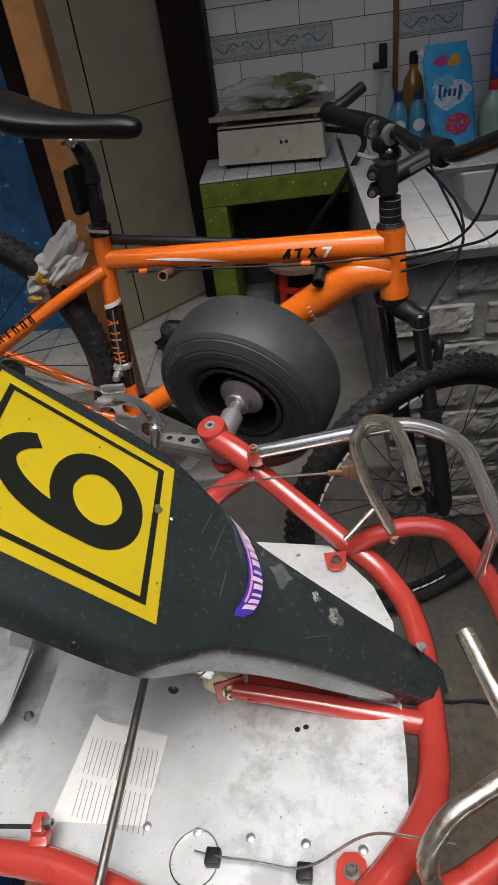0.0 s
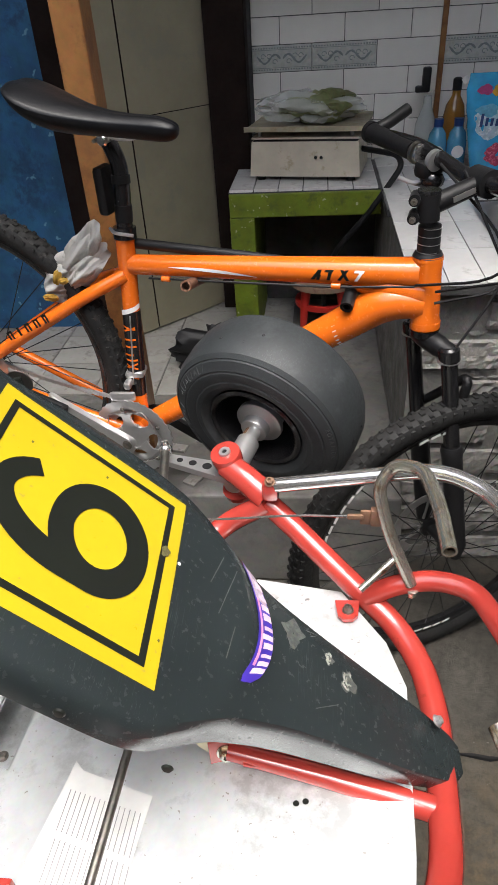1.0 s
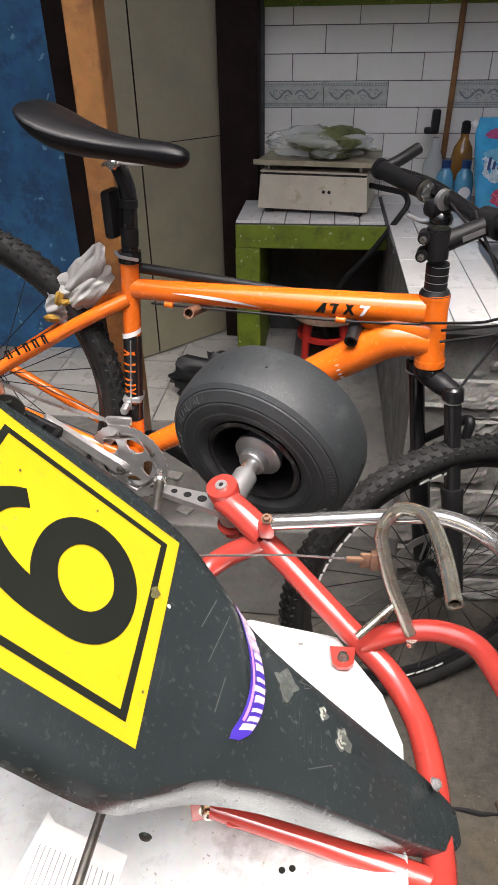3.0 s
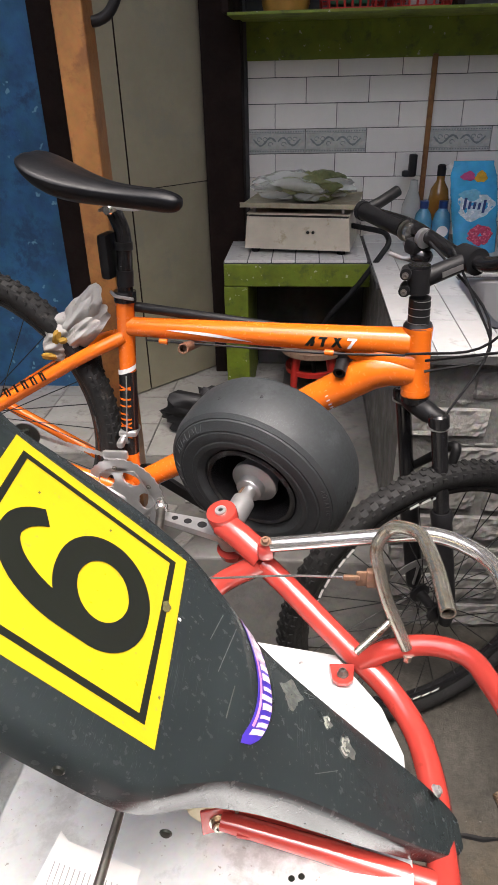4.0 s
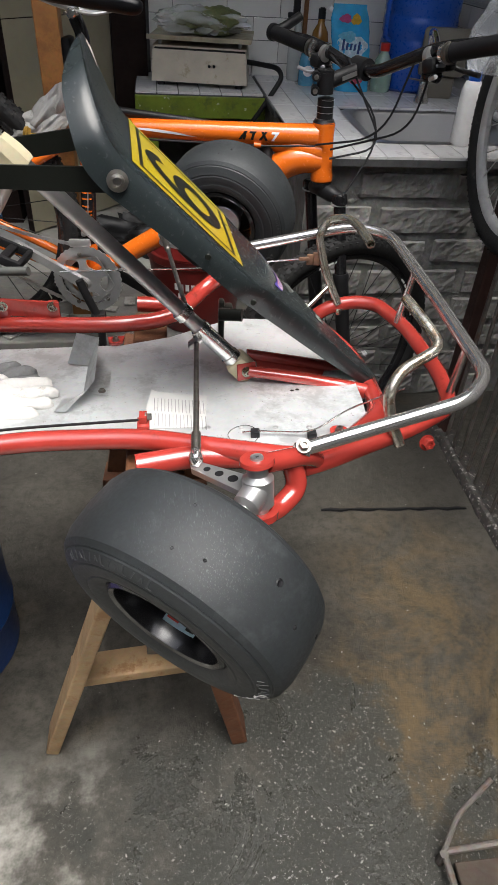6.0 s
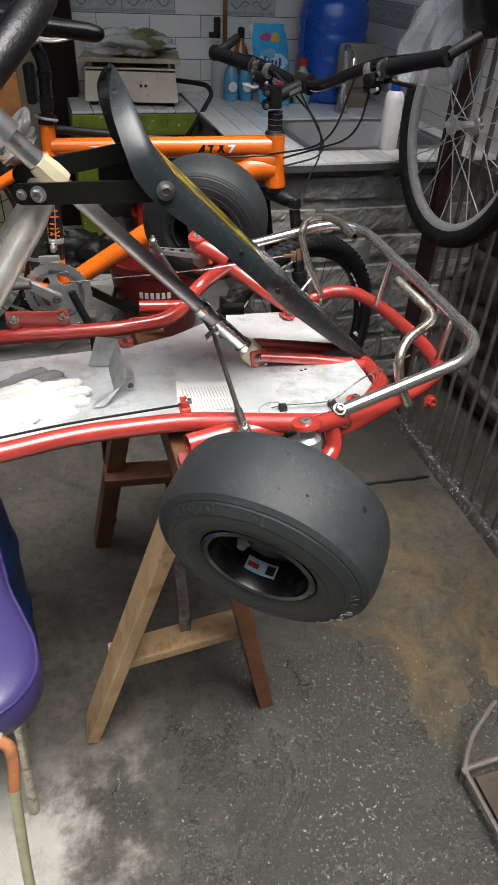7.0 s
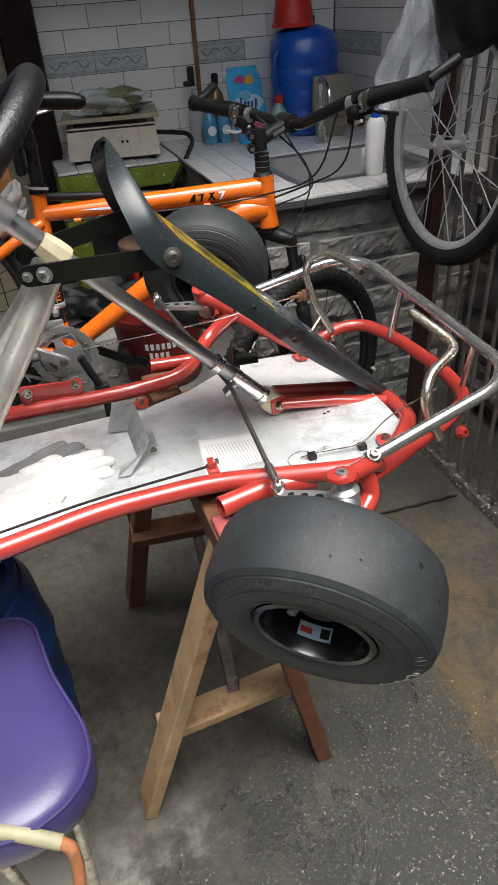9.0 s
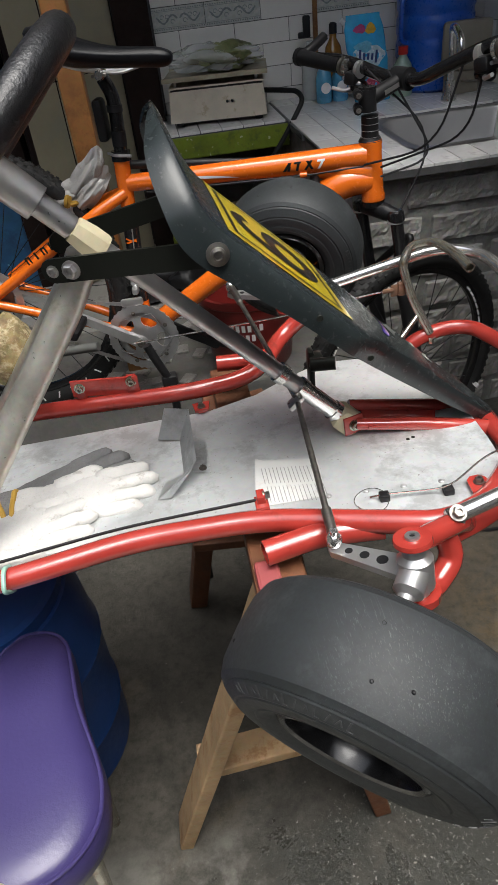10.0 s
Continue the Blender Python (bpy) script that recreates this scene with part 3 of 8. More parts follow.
# wheels
def kart_wheel(center, axis, R, W, inner, name_label):
    """Slick tyre on a black rim; axis points outward from the kart."""
    m = frame_at(center, axis)
    w = root_like(name_label)
    prof = [(0.066, -0.36 * W), (0.070, -0.43 * W), (0.080, -0.49 * W), (0.086, -0.497 * W), (0.088, -0.487 * W), (0.096, -0.5 * W), (0.102, -0.492 * W), (0.1035, -0.480 * W), (0.106, -0.484 * W), (0.108, -0.475 * W), (R * 0.895, -0.433 * W), (R * 0.905, -0.413 * W), (R * 0.915, -0.415 * W), (R * 0.955, -0.37 * W), (R * 0.988, -0.25 * W), (R, 0.0),
            (R * 0.988, 0.25 * W), (R * 0.955, 0.37 * W), (R * 0.915, 0.415 * W), (R * 0.905, 0.413 * W), (R * 0.895, 0.433 * W), (0.108, 0.475 * W), (0.106, 0.484 * W), (0.1035, 0.482 * W), (0.102, 0.492 * W), (0.096, 0.5 * W), (0.088, 0.5 * W), (0.086, 0.492 * W), (0.084, 0.498 * W), (0.080, 0.49 * W), (0.070, 0.43 * W), (0.066, 0.36 * W)]
    t = part("tyre", lathe(bm_new(), prof, m, 72), RUBBER, w, "worn black slick racing tyre", True, 25)
    rim = lathe(bm_new(), [(0.067, -0.36 * W), (0.068, -0.44 * W), (0.064, -0.46 * W), (0.060, -0.44 * W), (0.058, -0.36 * W), (0.056, -0.2 * W), (0.055, 0.0), (0.056, 0.2 * W), (0.058, 0.36 * W), (0.060, 0.44 * W), (0.064, 0.46 * W), (0.068, 0.44 * W), (0.067, 0.36 * W)], m, 56)
    r = part("rim", rim, GLOSSBLACK, w, "black painted wheel rim")
    disc = lathe(bm_new(), [(0, 0.20 * W), (0.022, 0.19 * W), (0.034, 0.10 * W), (0.046, 0.06 * W), (0.0555, 0.05 * W), (0.0555, 0.01 * W), (0.030, -0.05 * W), (0, -0.05 * W)] if not inner else [(0, 0.28 * W), (0.040, 0.28 * W), (0.0555, 0.26 * W), (0.0555, 0.22 * W), (0.030, 0.20 * W), (0, 0.20 * W)], m, 48)
    part("rim_disc", disc, PLASTIC, r)
    return w, m, t, r


def root_like(label):
    ob = new("front_wheel")
    ob.parent = kart
    ob.empty_display_size = 0.03
    ob["label"] = label
    return ob


near_axis = Vector((math.cos(radians(-128.3)) * 0.9629, math.sin(radians(-128.3)) * 0.9629, -0.27))
far_axis = Vector((math.cos(radians(67)) * 0.974, math.sin(radians(67)) * 0.974, 0.228))
w1, m1, t1, r1 = kart_wheel((-0.108, -0.204, 0.738), near_axis, 0.131, 0.112, False, "slick front wheel with a black rim and a small sticker")
ZINC = material("bright_zinc", (0.66, 0.66, 0.65), 0.38, 0.35, 0.15, 40, 0.05, 150)
for a in (-2.45, -0.36, 1.73):
    p = m1 @ Vector((0.045 * math.cos(a), 0.045 * math.sin(a), 0.010))
    bolt("wheel_nut", p, near_axis, 0.0062, r1, ZINC, 0.009, "bright zinc wheel nut")
# sticker on the barrel of the rim, seen from outside
stick = bm_new()
for u0, u1 in ((-0.36, 0.36),):
    A = [stick.verts.new(m1 @ Vector((0.0545 * math.cos(q), 0.0545 * math.sin(q), zz))) for zz in (0.014, 0.032) for q in [-1.72 + u0 + (u1 - u0) * k / 8 for k in range(9)]]
    for k in range(8):
        stick.faces.new((A[k], A[k + 1], A[10 + k], A[9 + k]))
sk = part("sticker", stick, material("pale_blue_print", (0.45, 0.62, 0.68), 0.4, 0, 0.2, 60, 0, 120), r1, "pale blue and red sticker inside the rim")
stick = bm_new()
A = [stick.verts.new(m1 @ Vector((0.0540 * math.cos(q), 0.0540 * math.sin(q), zz))) for zz in (0.020, 0.027) for q in [-2.04 + 0.26 * k / 4 for k in range(5)]]
for k in range(4):
    stick.faces.new((A[k], A[k + 1], A[6 + k], A[5 + k]))
part("print_bar", stick, REDP, sk)
stick = bm_new()
A = [stick.verts.new(m1 @ Vector((0.0540 * math.cos(q), 0.0540 * math.sin(q), zz))) for zz in (0.017, 0.029) for q in [-1.60 + 0.20 * k / 4 for k in range(5)]]
for k in range(4):
    stick.faces.new((A[k], A[k + 1], A[6 + k], A[5 + k]))
part("print_bar", stick, BLACKV, sk)
w2, m2, t2, r2 = kart_wheel((0.003, 0.644, 0.809), far_axis, 0.132, 0.106, True, "slick front wheel with a machined hub")
hub = lathe(bm_new(), [(0, -0.052), (0.0115, -0.052), (0.0185, -0.050), (0.0195, -0.047), (0.0195, -0.038), (0.022, -0.036), (0.0315, -0.035), (0.0335, -0.033), (0.0335, -0.026), (0.030, -0.022), (0.026, 0.0), (0.024, 0.028), (0, 0.030)], m2, 40)
wh = part("wheel_hub", hub, ALLOY, w2, "machined aluminium wheel hub")
part("spacer", lathe(bm_new(), [(0.006, -0.068), (0.0098, -0.068), (0.0105, -0.066), (0.0105, -0.053), (0.006, -0.053)], m2, 20), RUST, wh, "rusty axle spacer")
# moulded and white lettering on the sidewalls
MOULD = material("moulded_rubber", (0.045, 0.048, 0.050), 0.55, 0, 0.3, 40, 0.1, 200)
for m, t_, W, sgn, toward, mat, n_, r_at in ((m1, t1, 0.112, 1, (0.755, -0.6, -0.62), WHITEV, 8, 0.1110), (m2, t2, 0.106, -1, (0.75, 0.1, -0.62), PALE_RUB, 10, 0.1120), (m2, t2, 0.106, -1, (-0.7, 0, 0.55), MOULD, 9, 0.1120), (m2, t2, 0.106, -1, (-1, 0, -0.35), MOULD, 12, 0.1120), (m1, t1, 0.112, 1, (-0.3, 0.2, 1), MOULD, 14, 0.1115), (m1, t1, 0.112, 1, (1, 0.2, 0.1), MOULD, 8, 0.1115)):
    ml = m if sgn > 0 else m @ Matrix.Rotation(math.pi, 4, "X")
    v = ml.to_3x3().inverted() @ Vector(toward)
    mid = math.degrees(math.atan2(v.y, v.x))
    for k in range(n_):
        a = mid + (n_ / 2 - k) * 4.6
        h_ = (0.0030 + 0.0012 * ((k * 5) % 3)) * (1.25 if mat is WHITEV else 1)
        b0 = ml @ Matrix.Rotation(radians(a - 90), 4, "Z") @ Matrix.Translation((0, r_at, 0.4555 * W)) @ Matrix.Rotation(radians(-27), 4, "X")
        bm = bm_new()
        if k % 3 == 2:
            slab(bm, [(-0.0022, -h_), (-0.0008, -h_), (0.0030, h_), (0.0016, h_)], 0.0010, b0)
        elif k % 3:
            slab(bm, [(-0.0030, -h_), (0.0020, -h_), (0.0022, -h_ + 0.0014), (-0.0012, -h_ + 0.0014), (0.0002, h_), (-0.0014, h_)], 0.0010, b0)
        else:
            slab(bm, [(-0.0030, -h_), (-0.0016, -h_), (0.0006, h_ * 0.4), (0.0014, -h_), (0.0028, -h_), (0.0016, h_), (0.0002, h_)], 0.0010, b0)
        part("sidewall_mark", bm, mat, t_, "white sidewall lettering strokes" if k == 0 and mat is WHITEV else "")
ml = m2 @ Matrix.Rotation(math.pi, 4, "X")
v = ml.to_3x3().inverted() @ Vector((1, 0, 0.18))
mid = math.degrees(math.atan2(v.y, v.x))
for k, ch in enumerate("ROTATION"):
    a = mid + (3.5 - k) * 3.4
    text_mesh(ch, ml @ Matrix.Rotation(radians(a - 90), 4, "Z") @ Matrix.Translation((0, 0.1145, 0.449 * 0.106)) @ Matrix.Rotation(radians(-27), 4, "X"), 0.0052, MOULD, t2, "sidewall_letter", "", 0.0006)

# pits and nicks in the tread
pit_rng = random.Random(8)
for m, t_, W, n_ in ((m1, t1, 0.112, 16), (m2, t2, 0.106, 8)):
    for k in range(n_):
        a, zz = pit_rng.uniform(0, 2 * math.pi), pit_rng.uniform(-0.2, 0.2) * W
        r_ = 0.131 if m is m1 else 0.132
        base_m = m @ Matrix.Rotation(a, 4, "Z") @ Matrix.Translation((r_ * (1 - 0.3 * abs(zz / W) ** 2) - 0.0006, 0, zz)) @ Matrix.Rotation(radians(90), 4, "Y")
        q = pit_rng.uniform(0.0012, 0.0030)
        part("nick", lathe(bm_new(), [(0, 0.0004), (q * 0.5, 0.0006), (q, 0.0010), (q * 1.4, 0.0002)], base_m, 9), PLASTIC, t_)

# stub axles and steering arms
for far, m, rod_to in ((False, m1, Vector((-0.096, -0.037, 0.752))), (True, m2, Vector((-0.125, 0.545, 0.795)))):
    king = Vector((-0.030, -0.098, 0.768)) if not far else Vector((-0.037, 0.522, 0.79))
    inner = m @ Vector((0, 0, -0.02))
    bm = bm_new()
    sweep(bm, [king, king + (inner - king) * (0.5 if far else 0.25), king + (inner - king) * (0.52 if far else 0.3), inner], [0.0155, 0.0155, 0.0090, 0.0090], 18)
    part("stub_axle", bm, ALLOY, kart)
    d = rod_to - king
    L = d.length
    mm = frame_at(king - Vector((0, 0, 0.008)), (0, 0, 1))
    ang = math.atan2(d.y, d.x)
    arm_m = Matrix.Translation(king - Vector((0, 0, 0.010))) @ Matrix.Rotation(ang, 4, "Z") @ Matrix.Rotation(-math.asin(max(-1, min(1, d.z / L))), 4, "Y")
    outline = [(0, -0.016), (L, -0.008), (L + 0.008, 0), (L, 0.008), (0, 0.016)]
    arm_ob = part("steering_arm", slab(bm_new(), outline, 0.008, arm_m), ALLOY, kart, "drilled aluminium steering arm")
    for f, rr in ((0.38, 0.0062), (0.60, 0.0052), (0.80, 0.0042)):
        bm = bm_new()
        lathe(bm, [(0, 0), (rr, 0), (rr, 0.0004), (0, 0.0004)], arm_m @ Matrix.Translation((L * f, 0, 0.0081)), 18)
        part("hole", bm, PLASTIC, arm_ob)

# steering column, its block and struts
d_col = Vector((-0.69, 0.01, 0.72)).normalized()
foot, bush = Vector((-0.019, 0.210, 0.735)), Vector((-0.301, 0.218, 1.027))
bm = bm_new()
sweep(bm, [foot - d_col * 0.012, bush + d_col * 0.10], 0.0112, 18)
part("steering_column", bm, STEEL, kart, "bare steel steering column")
for k, (a, r) in enumerate(((0.010, 0.0145), (0.075, 0.0140), (0.112, 0.0142))):
    part("collar", lathe(bm_new(), [(0.0096, a), (r, a), (r, a + 0.012), (0.0096, a + 0.012)], frame_at(foot, d_col), 20), CHROME, kart)
part("sleeve", sweep(bm_new(), [foot + d_col * 0.015, foot + d_col * 0.085], 0.0128, 18), CHROME, kart)
bm = bm_new()
lathe(bm, [(0.0110, -0.022), (0.0165, -0.021), (0.0180, -0.016), (0.0180, 0.000), (0.0155, 0.018), (0.0110, 0.019)], frame_at(bush, d_col), 8)
part("column_bush", bm, BUSH, kart, "cream nylon column bush")
part("column_block", boxes(((0, 0, 0), (0.036, 0.034, 0.040), frame_at(foot - d_col * 0.006, d_col)), bevel=0.008), BUSH, kart, "cream nylon bottom bearing")
part("block_plate", boxes(((0, 0, 0), (0.030, 0.026, 0.003), frame_at(foot + Vector((0.010, -0.0185, -0.002)), (0.3, -1, 0.2))), bevel=0.001), RED, kart)
bolt("block_bolt", foot + Vector((0.010, -0.020, -0.002)), (0.3, -1, 0.2), 0.006, kart, RUSTY, 0.008)
part("sleeve_upper", sweep(bm_new(), [bush + d_col * 0.020, bush + d_col * 0.060, bush + d_col * 0.061, bush + d_col * 0.118], [0.0135, 0.0135, 0.0195, 0.0205], 20), STEEL, kart)
for side in (-1, 1):
    y0 = 0.212 + side * 0.022
    part("column_strut", tube([(-0.314, y0, 1.005), (-0.335, y0 + side * 0.010, 0.970), deck(-0.545, 0.212 + side * (0.15 if side < 0 else 0.22), 0.012)], 0.0178, 0.03), AGED, kart, "worn chrome column strut")
    y1 = 0.2035 + side * 0.108
    a, b = Vector((-0.336, y0 + side * 0.021, 1.016)), Vector((-0.160, y1 - side * 0.004, 1.034))
    along = (b - a).normalized()
    flat_n = Vector((along.y, -along.x, 0)).normalized() * (1 if side < 0 else -1)
    ms_ = Matrix((along, flat_n.cross(along), flat_n)).transposed().to_4x4()
    ms_.translation = a
    L = (b - a).length
    stay = slab(bm_new(), [(0.013 * math.cos(q), 0.013 * math.sin(q)) for q in [radians(90 + 18 * k) for k in range(11)]] + [(L, -0.013), (L, 0.013)], 0.004, ms_)
    s_ob = part("nose_stay", stay, BLACKV, kart, "flat black steel stay with a rounded end")
    bolt("stay_bolt", ms_ @ Vector((0.022, 0, 0.004)), flat_n, 0.0075, s_ob, STEEL, 0.008)
    bolt("stay_bolt", ms_ @ Vector((0.0, 0, 0.004)), flat_n, 0.0050, s_ob, STEEL, 0.004)
# steering wheel: the rim that comes into view, with three spokes and a hub plate
wc = bush + d_col * 0.124
wm = frame_at(wc, d_col)
sw = part("steering_wheel", sweep(bm_new(), [wm @ Vector((0.147 * math.cos(a), 0.147 * math.sin(a), 0)) for a in [2 * math.pi * k / 64 for k in range(64)]], 0.0165, 16, True), material("black_leatherette", (0.014, 0.014, 0.015), 0.36, 0, 0.3, 40, 0.35, 170), kart, "thick black padded steering wheel")
for a in (90, 210, 330):
    c, s = math.cos(radians(a)), math.sin(radians(a))
    part("spoke", slab(bm_new(), [(0.02, -0.014), (0.14, -0.010), (0.14, 0.010), (0.02, 0.014)], 0.004, wm @ Matrix.Rotation(radians(a), 4, "Z")), ALU, sw)
part("hub_plate", lathe(bm_new(), [(0, 0), (0.032, 0), (0.032, 0.008), (0, 0.008)], wm, 24), ALU, sw)

# red cradle in front of the column block
bm = bm_new()
for y_from, y_to, z_from in ((0.190, 0.162, 0.742), (0.228, 0.216, 0.748)):
    sweep(bm, [(-0.006, y_from, z_from - 0.008), (0.08, (y_from + y_to) / 2, 0.727), (0.178, y_to, 0.709)], [0.0085, 0.0095, 0.012], 12)
part("column_cradle", bm, RED, kart)
part("cradle_plate", boxes(((0, 0, 0), (0.15, 0.046, 0.004), Matrix.Translation((0.082, 0.200, 0.722)) @ Matrix.Rotation(radians(9), 4, "Y")), bevel=0.001), RED, kart)

# tie rods and brake wire
low = Vector((-0.082, 0.210, 0.776))
for end, lab in ((Vector((-0.096, -0.035, 0.760)), "thin steel tie rod"), (Vector((-0.125, 0.545, 0.805)), "")):
    bm = bm_new()
    L = end - low
    sweep(bm, [low, low + L * 0.08, low + L * 0.82, low + L * 0.825, end], [0.0038, 0.0038, 0.0038, 0.0060, 0.0060], 12)
    t_ob = part("tie_rod", bm, BOLT, kart, lab)
    bm = bm_new()
    lathe(bm, [(0, -0.008), (0.007, -0.008), (0.0088, -0.003), (0.0088, 0.003), (0.006, 0.007), (0.0042, 0.008), (0.0042, 0.013), (0, 0.013)], frame_at(end, (0, 0, 1)), 18)
    part("rod_end", bm, CHROME, t_ob)
part("pivot_lug", boxes(((0, 0, 0), (0.018, 0.03, 0.008), frame_at(low, d_col)), bevel=0.002), STEEL, kart)
part("brake_wire", tube([(-0.30, 0.44, 0.78), (-0.05, 0.43, 0.79), (0.05, 0.428, 0.802), (0.106, 0.416, 0.812)], 0.0013, 0.03, 6), CHROME, kart, "thin brake wire")

# brackets on the rails
def tab(x, y, dy):
    bm = bm_new()
    c = deck(x, y, 0.003)
    m = frame_at(c, (-0.05, 0.11, 1), (0, 1, 0))
    slab(bm, [(-0.014, dy * 0.016), (-0.011, -dy * 0.008), (-0.005, -dy * 0.014), (0.005, -dy * 0.014), (0.011, -dy * 0.008), (0.014, dy * 0.016)], 0.004, m)
    t_ob = part("pan_tab", bm, RED, kart)
    bolt("tab_bolt", c + Vector((0, 0, 0.004)), (-0.05, 0.11, 1), 0.0048, t_ob, BOLT, 0.007)


tab(-0.210, 0.352, 1)
tab(0.106, 0.372, 1)
tab(0.095, 0.030, -1)
bm = boxes(((0, 0, 0), (0.016, 0.010, 0.022), frame_at(deck(-0.159, 0.064, 0.024), (0, 0, 1))), ((0, 0, 0), (0.022, 0.016, 0.006), frame_at(deck(-0.159, 0.060, 0.022), (0, 0, 1))), bevel=0.001)
part("cable_bracket", bm, RED, kart)
bolt("bracket_bolt", deck(-0.156, 0.064, 0.030), (1, 0, 0.1), 0.0045, kart, BOLT)
part("brake_cable", tube([deck(-1.0, 0.058, 0.020), deck(-0.5, 0.056, 0.020), deck(-0.33, 0.074, 0.020), deck(-0.165, 0.064, 0.026)], 0.0019, 0.05, 8), PLASTIC, kart, "black sheathed cable")
bm = boxes(((0, 0, 0), (0.11, 0.005, 0.030), Matrix.Translation((-0.357, 0.410, 0.728)) @ Matrix.Rotation(radians(-9), 4, "Z")), bevel=0.001)
br = part("engine_bracket", bm, RED, kart)
for x in (-0.402, -0.318):
    bolt("bracket_bolt", (x + 0.004, 0.414 - (x + 0.4) * 0.15, 0.730 + (x + 0.4) * 0.06), (0, -1, 0.1), 0.0065, br, RUSTY, 0.010)
    part("lug", boxes(((0, 0, 0), (0.018, 0.018, 0.036), Matrix.Translation((x + 0.004, 0.421 - (x + 0.4) * 0.15, 0.718 + (x + 0.4) * 0.06))), bevel=0.004), RED, br)
part("pedal_lever", boxes(((-0.035, 0.335, 0.735), (0.010, 0.02, 0.085)), ((-0.028, 0.332, 0.76), (0.022, 0.024, 0.02)), bevel=0.004), BLACKV, kart, "black pedal bracket")
bm = bm_new()
rod(bm, (-0.04, 0.31, 0.765), (-0.005, 0.30, 0.768), 0.010, 14)
part("pedal_pivot", bm, BLACKV, kart)

# chrome front hoop with struts and horns
hoop = part("front_hoop", tube([(0.018, 0.467, 0.812), (0.20, 0.440, 0.860), (0.250, 0.395, 0.862), (0.262, 0.18, 0.845), (0.262, 0.01, 0.836), (0.225, -0.030, 0.828), (0.026, -0.056, 0.785)], 0.0088, 0.055), CHROME, kart, "scratched chrome front bumper hoop")
for a, r_ in (((0.016, 0.467, 0.812), 0.014), ((0.024, -0.057, 0.785), 0.014)):
    part("hoop_clamp", boxes(((0, 0, 0), (0.020, 0.02, 0.026), Matrix.Translation(Vector(a) - Vector((0, 0, 0.006)))), bevel=0.006), RED if a[1] > 0.2 else CHROME, kart)
    bolt("clamp_bolt", Vector(a) + Vector((0, -0.006, 0.010)), (0, -0.6, 1), 0.0065 if a[1] < 0.2 else 0.0045, kart, BOLT if a[1] < 0.2 else RUST, 0.007)
for a, b in (((0.253, 0.301, 0.752), (0.258, 0.285, 0.845)), ((0.268, 0.100, 0.728), (0.262, 0.075, 0.838))):
    part("hoop_strut", sweep(bm_new(), [a, b], 0.0055, 12), CHROME, kart)
part("horn", tube([(0.182, 0.289, 0.889), (0.182, 0.345, 0.892), (0.176, 0.405, 0.887), (0.150, 0.428, 0.876), (0.134, 0.420, 0.852), (0.147, 0.406, 0.800), (0.174, 0.385, 0.742)], 0.0070, 0.028, 16, False, 0.75), RUSTY, kart, "rust-spotted chrome horn")
part("horn", tube([(0.193, 0.143, 0.873), (0.205, 0.100, 0.864), (0.218, 0.055, 0.850), (0.160, 0.030, 0.833), (0.142, 0.012, 0.812), (0.150, 0.006, 0.775), (0.167, 0.000, 0.740)], 0.0074, 0.022, 16, False, 0.75), RUSTY, kart, "rust-spotted chrome horn")
part("wire_lug", boxes(((0.112, 0.416, 0.812), (0.018, 0.005, 0.007)), ((0.124, 0.418, 0.810), (0.014, 0.004, 0.020)), ((0.134, 0.417, 0.812), (0.012, 0.010, 0.022)), bevel=0.002), RUST, kart, "rusty wire clevis on the horn")
bolt("clamp_bolt", (0.176, 0.384, 0.736), (0, 0, -1), 0.005, kart, RUSTY, 0.012)
part("horn_stay", sweep(bm_new(), [(0.158, 0.398, 0.772), (0.118, 0.372, 0.745)], 0.0042, 10), RUSTY, kart)
bolt("clamp_bolt", (0.205, 0.004, 0.738), (0.2, -1, 0.3), 0.008, kart, RED, 0.010)

# nose fairing: a bent channel that narrows to the tip, swollen where it folds above the small sticker
stations = [(0.203, 0.701, 0.199, 0.226, 0.006), (0.193, 0.711, 0.186, 0.234, 0.012), (0.165, 0.739, 0.174, 0.241, 0.018), (0.12, 0.782, 0.162, 0.247, 0.024), (0.06, 0.840, 0.147, 0.256, 0.030), (0.025, 0.873, 0.133, 0.267, 0.031), (0.008, 0.889, 0.122, 0.279, 0.030),
            (-0.010, 0.906, 0.107, 0.294, 0.028), (-0.025, 0.920, 0.097, 0.306, 0.027), (-0.045, 0.939, 0.093, 0.315, 0.027), (-0.09, 0.982, 0.092, 0.320, 0.029), (-0.14, 1.030, 0.092, 0.315, 0.035), (-0.160, 1.050, 0.093, 0.311, 0.038),
            (-0.174, 1.068, 0.096, 0.309, 0.038), (-0.184, 1.088, 0.106, 0.305, 0.034), (-0.194, 1.114, 0.131, 0.297, 0.030), (-0.200, 1.131, 0.159, 0.285, 0.024), (-0.2045, 1.142, 0.188, 0.270, 0.014), (-0.2065, 1.147, 0.212, 0.252, 0.006)]
fine_st = []
for i in range(len(stations) - 1):
    p_, q_ = stations[i], stations[i + 1]
    o_ = stations[i - 1] if i else p_
    n_ = stations[i + 2] if i + 2 < len(stations) else q_
    for k in range(4):
        t = k / 4
        fine_st.append([0.5 * (2 * b + (c - a) * t + (2 * a - 5 * b + 4 * c - d) * t * t + (3 * b - a - 3 * c + d) * t ** 3) for a, b, c, d in zip(o_, p_, q_, n_)])
fine_st.append(list(stations[-1]))
bm = bm_new()
rows_n = []
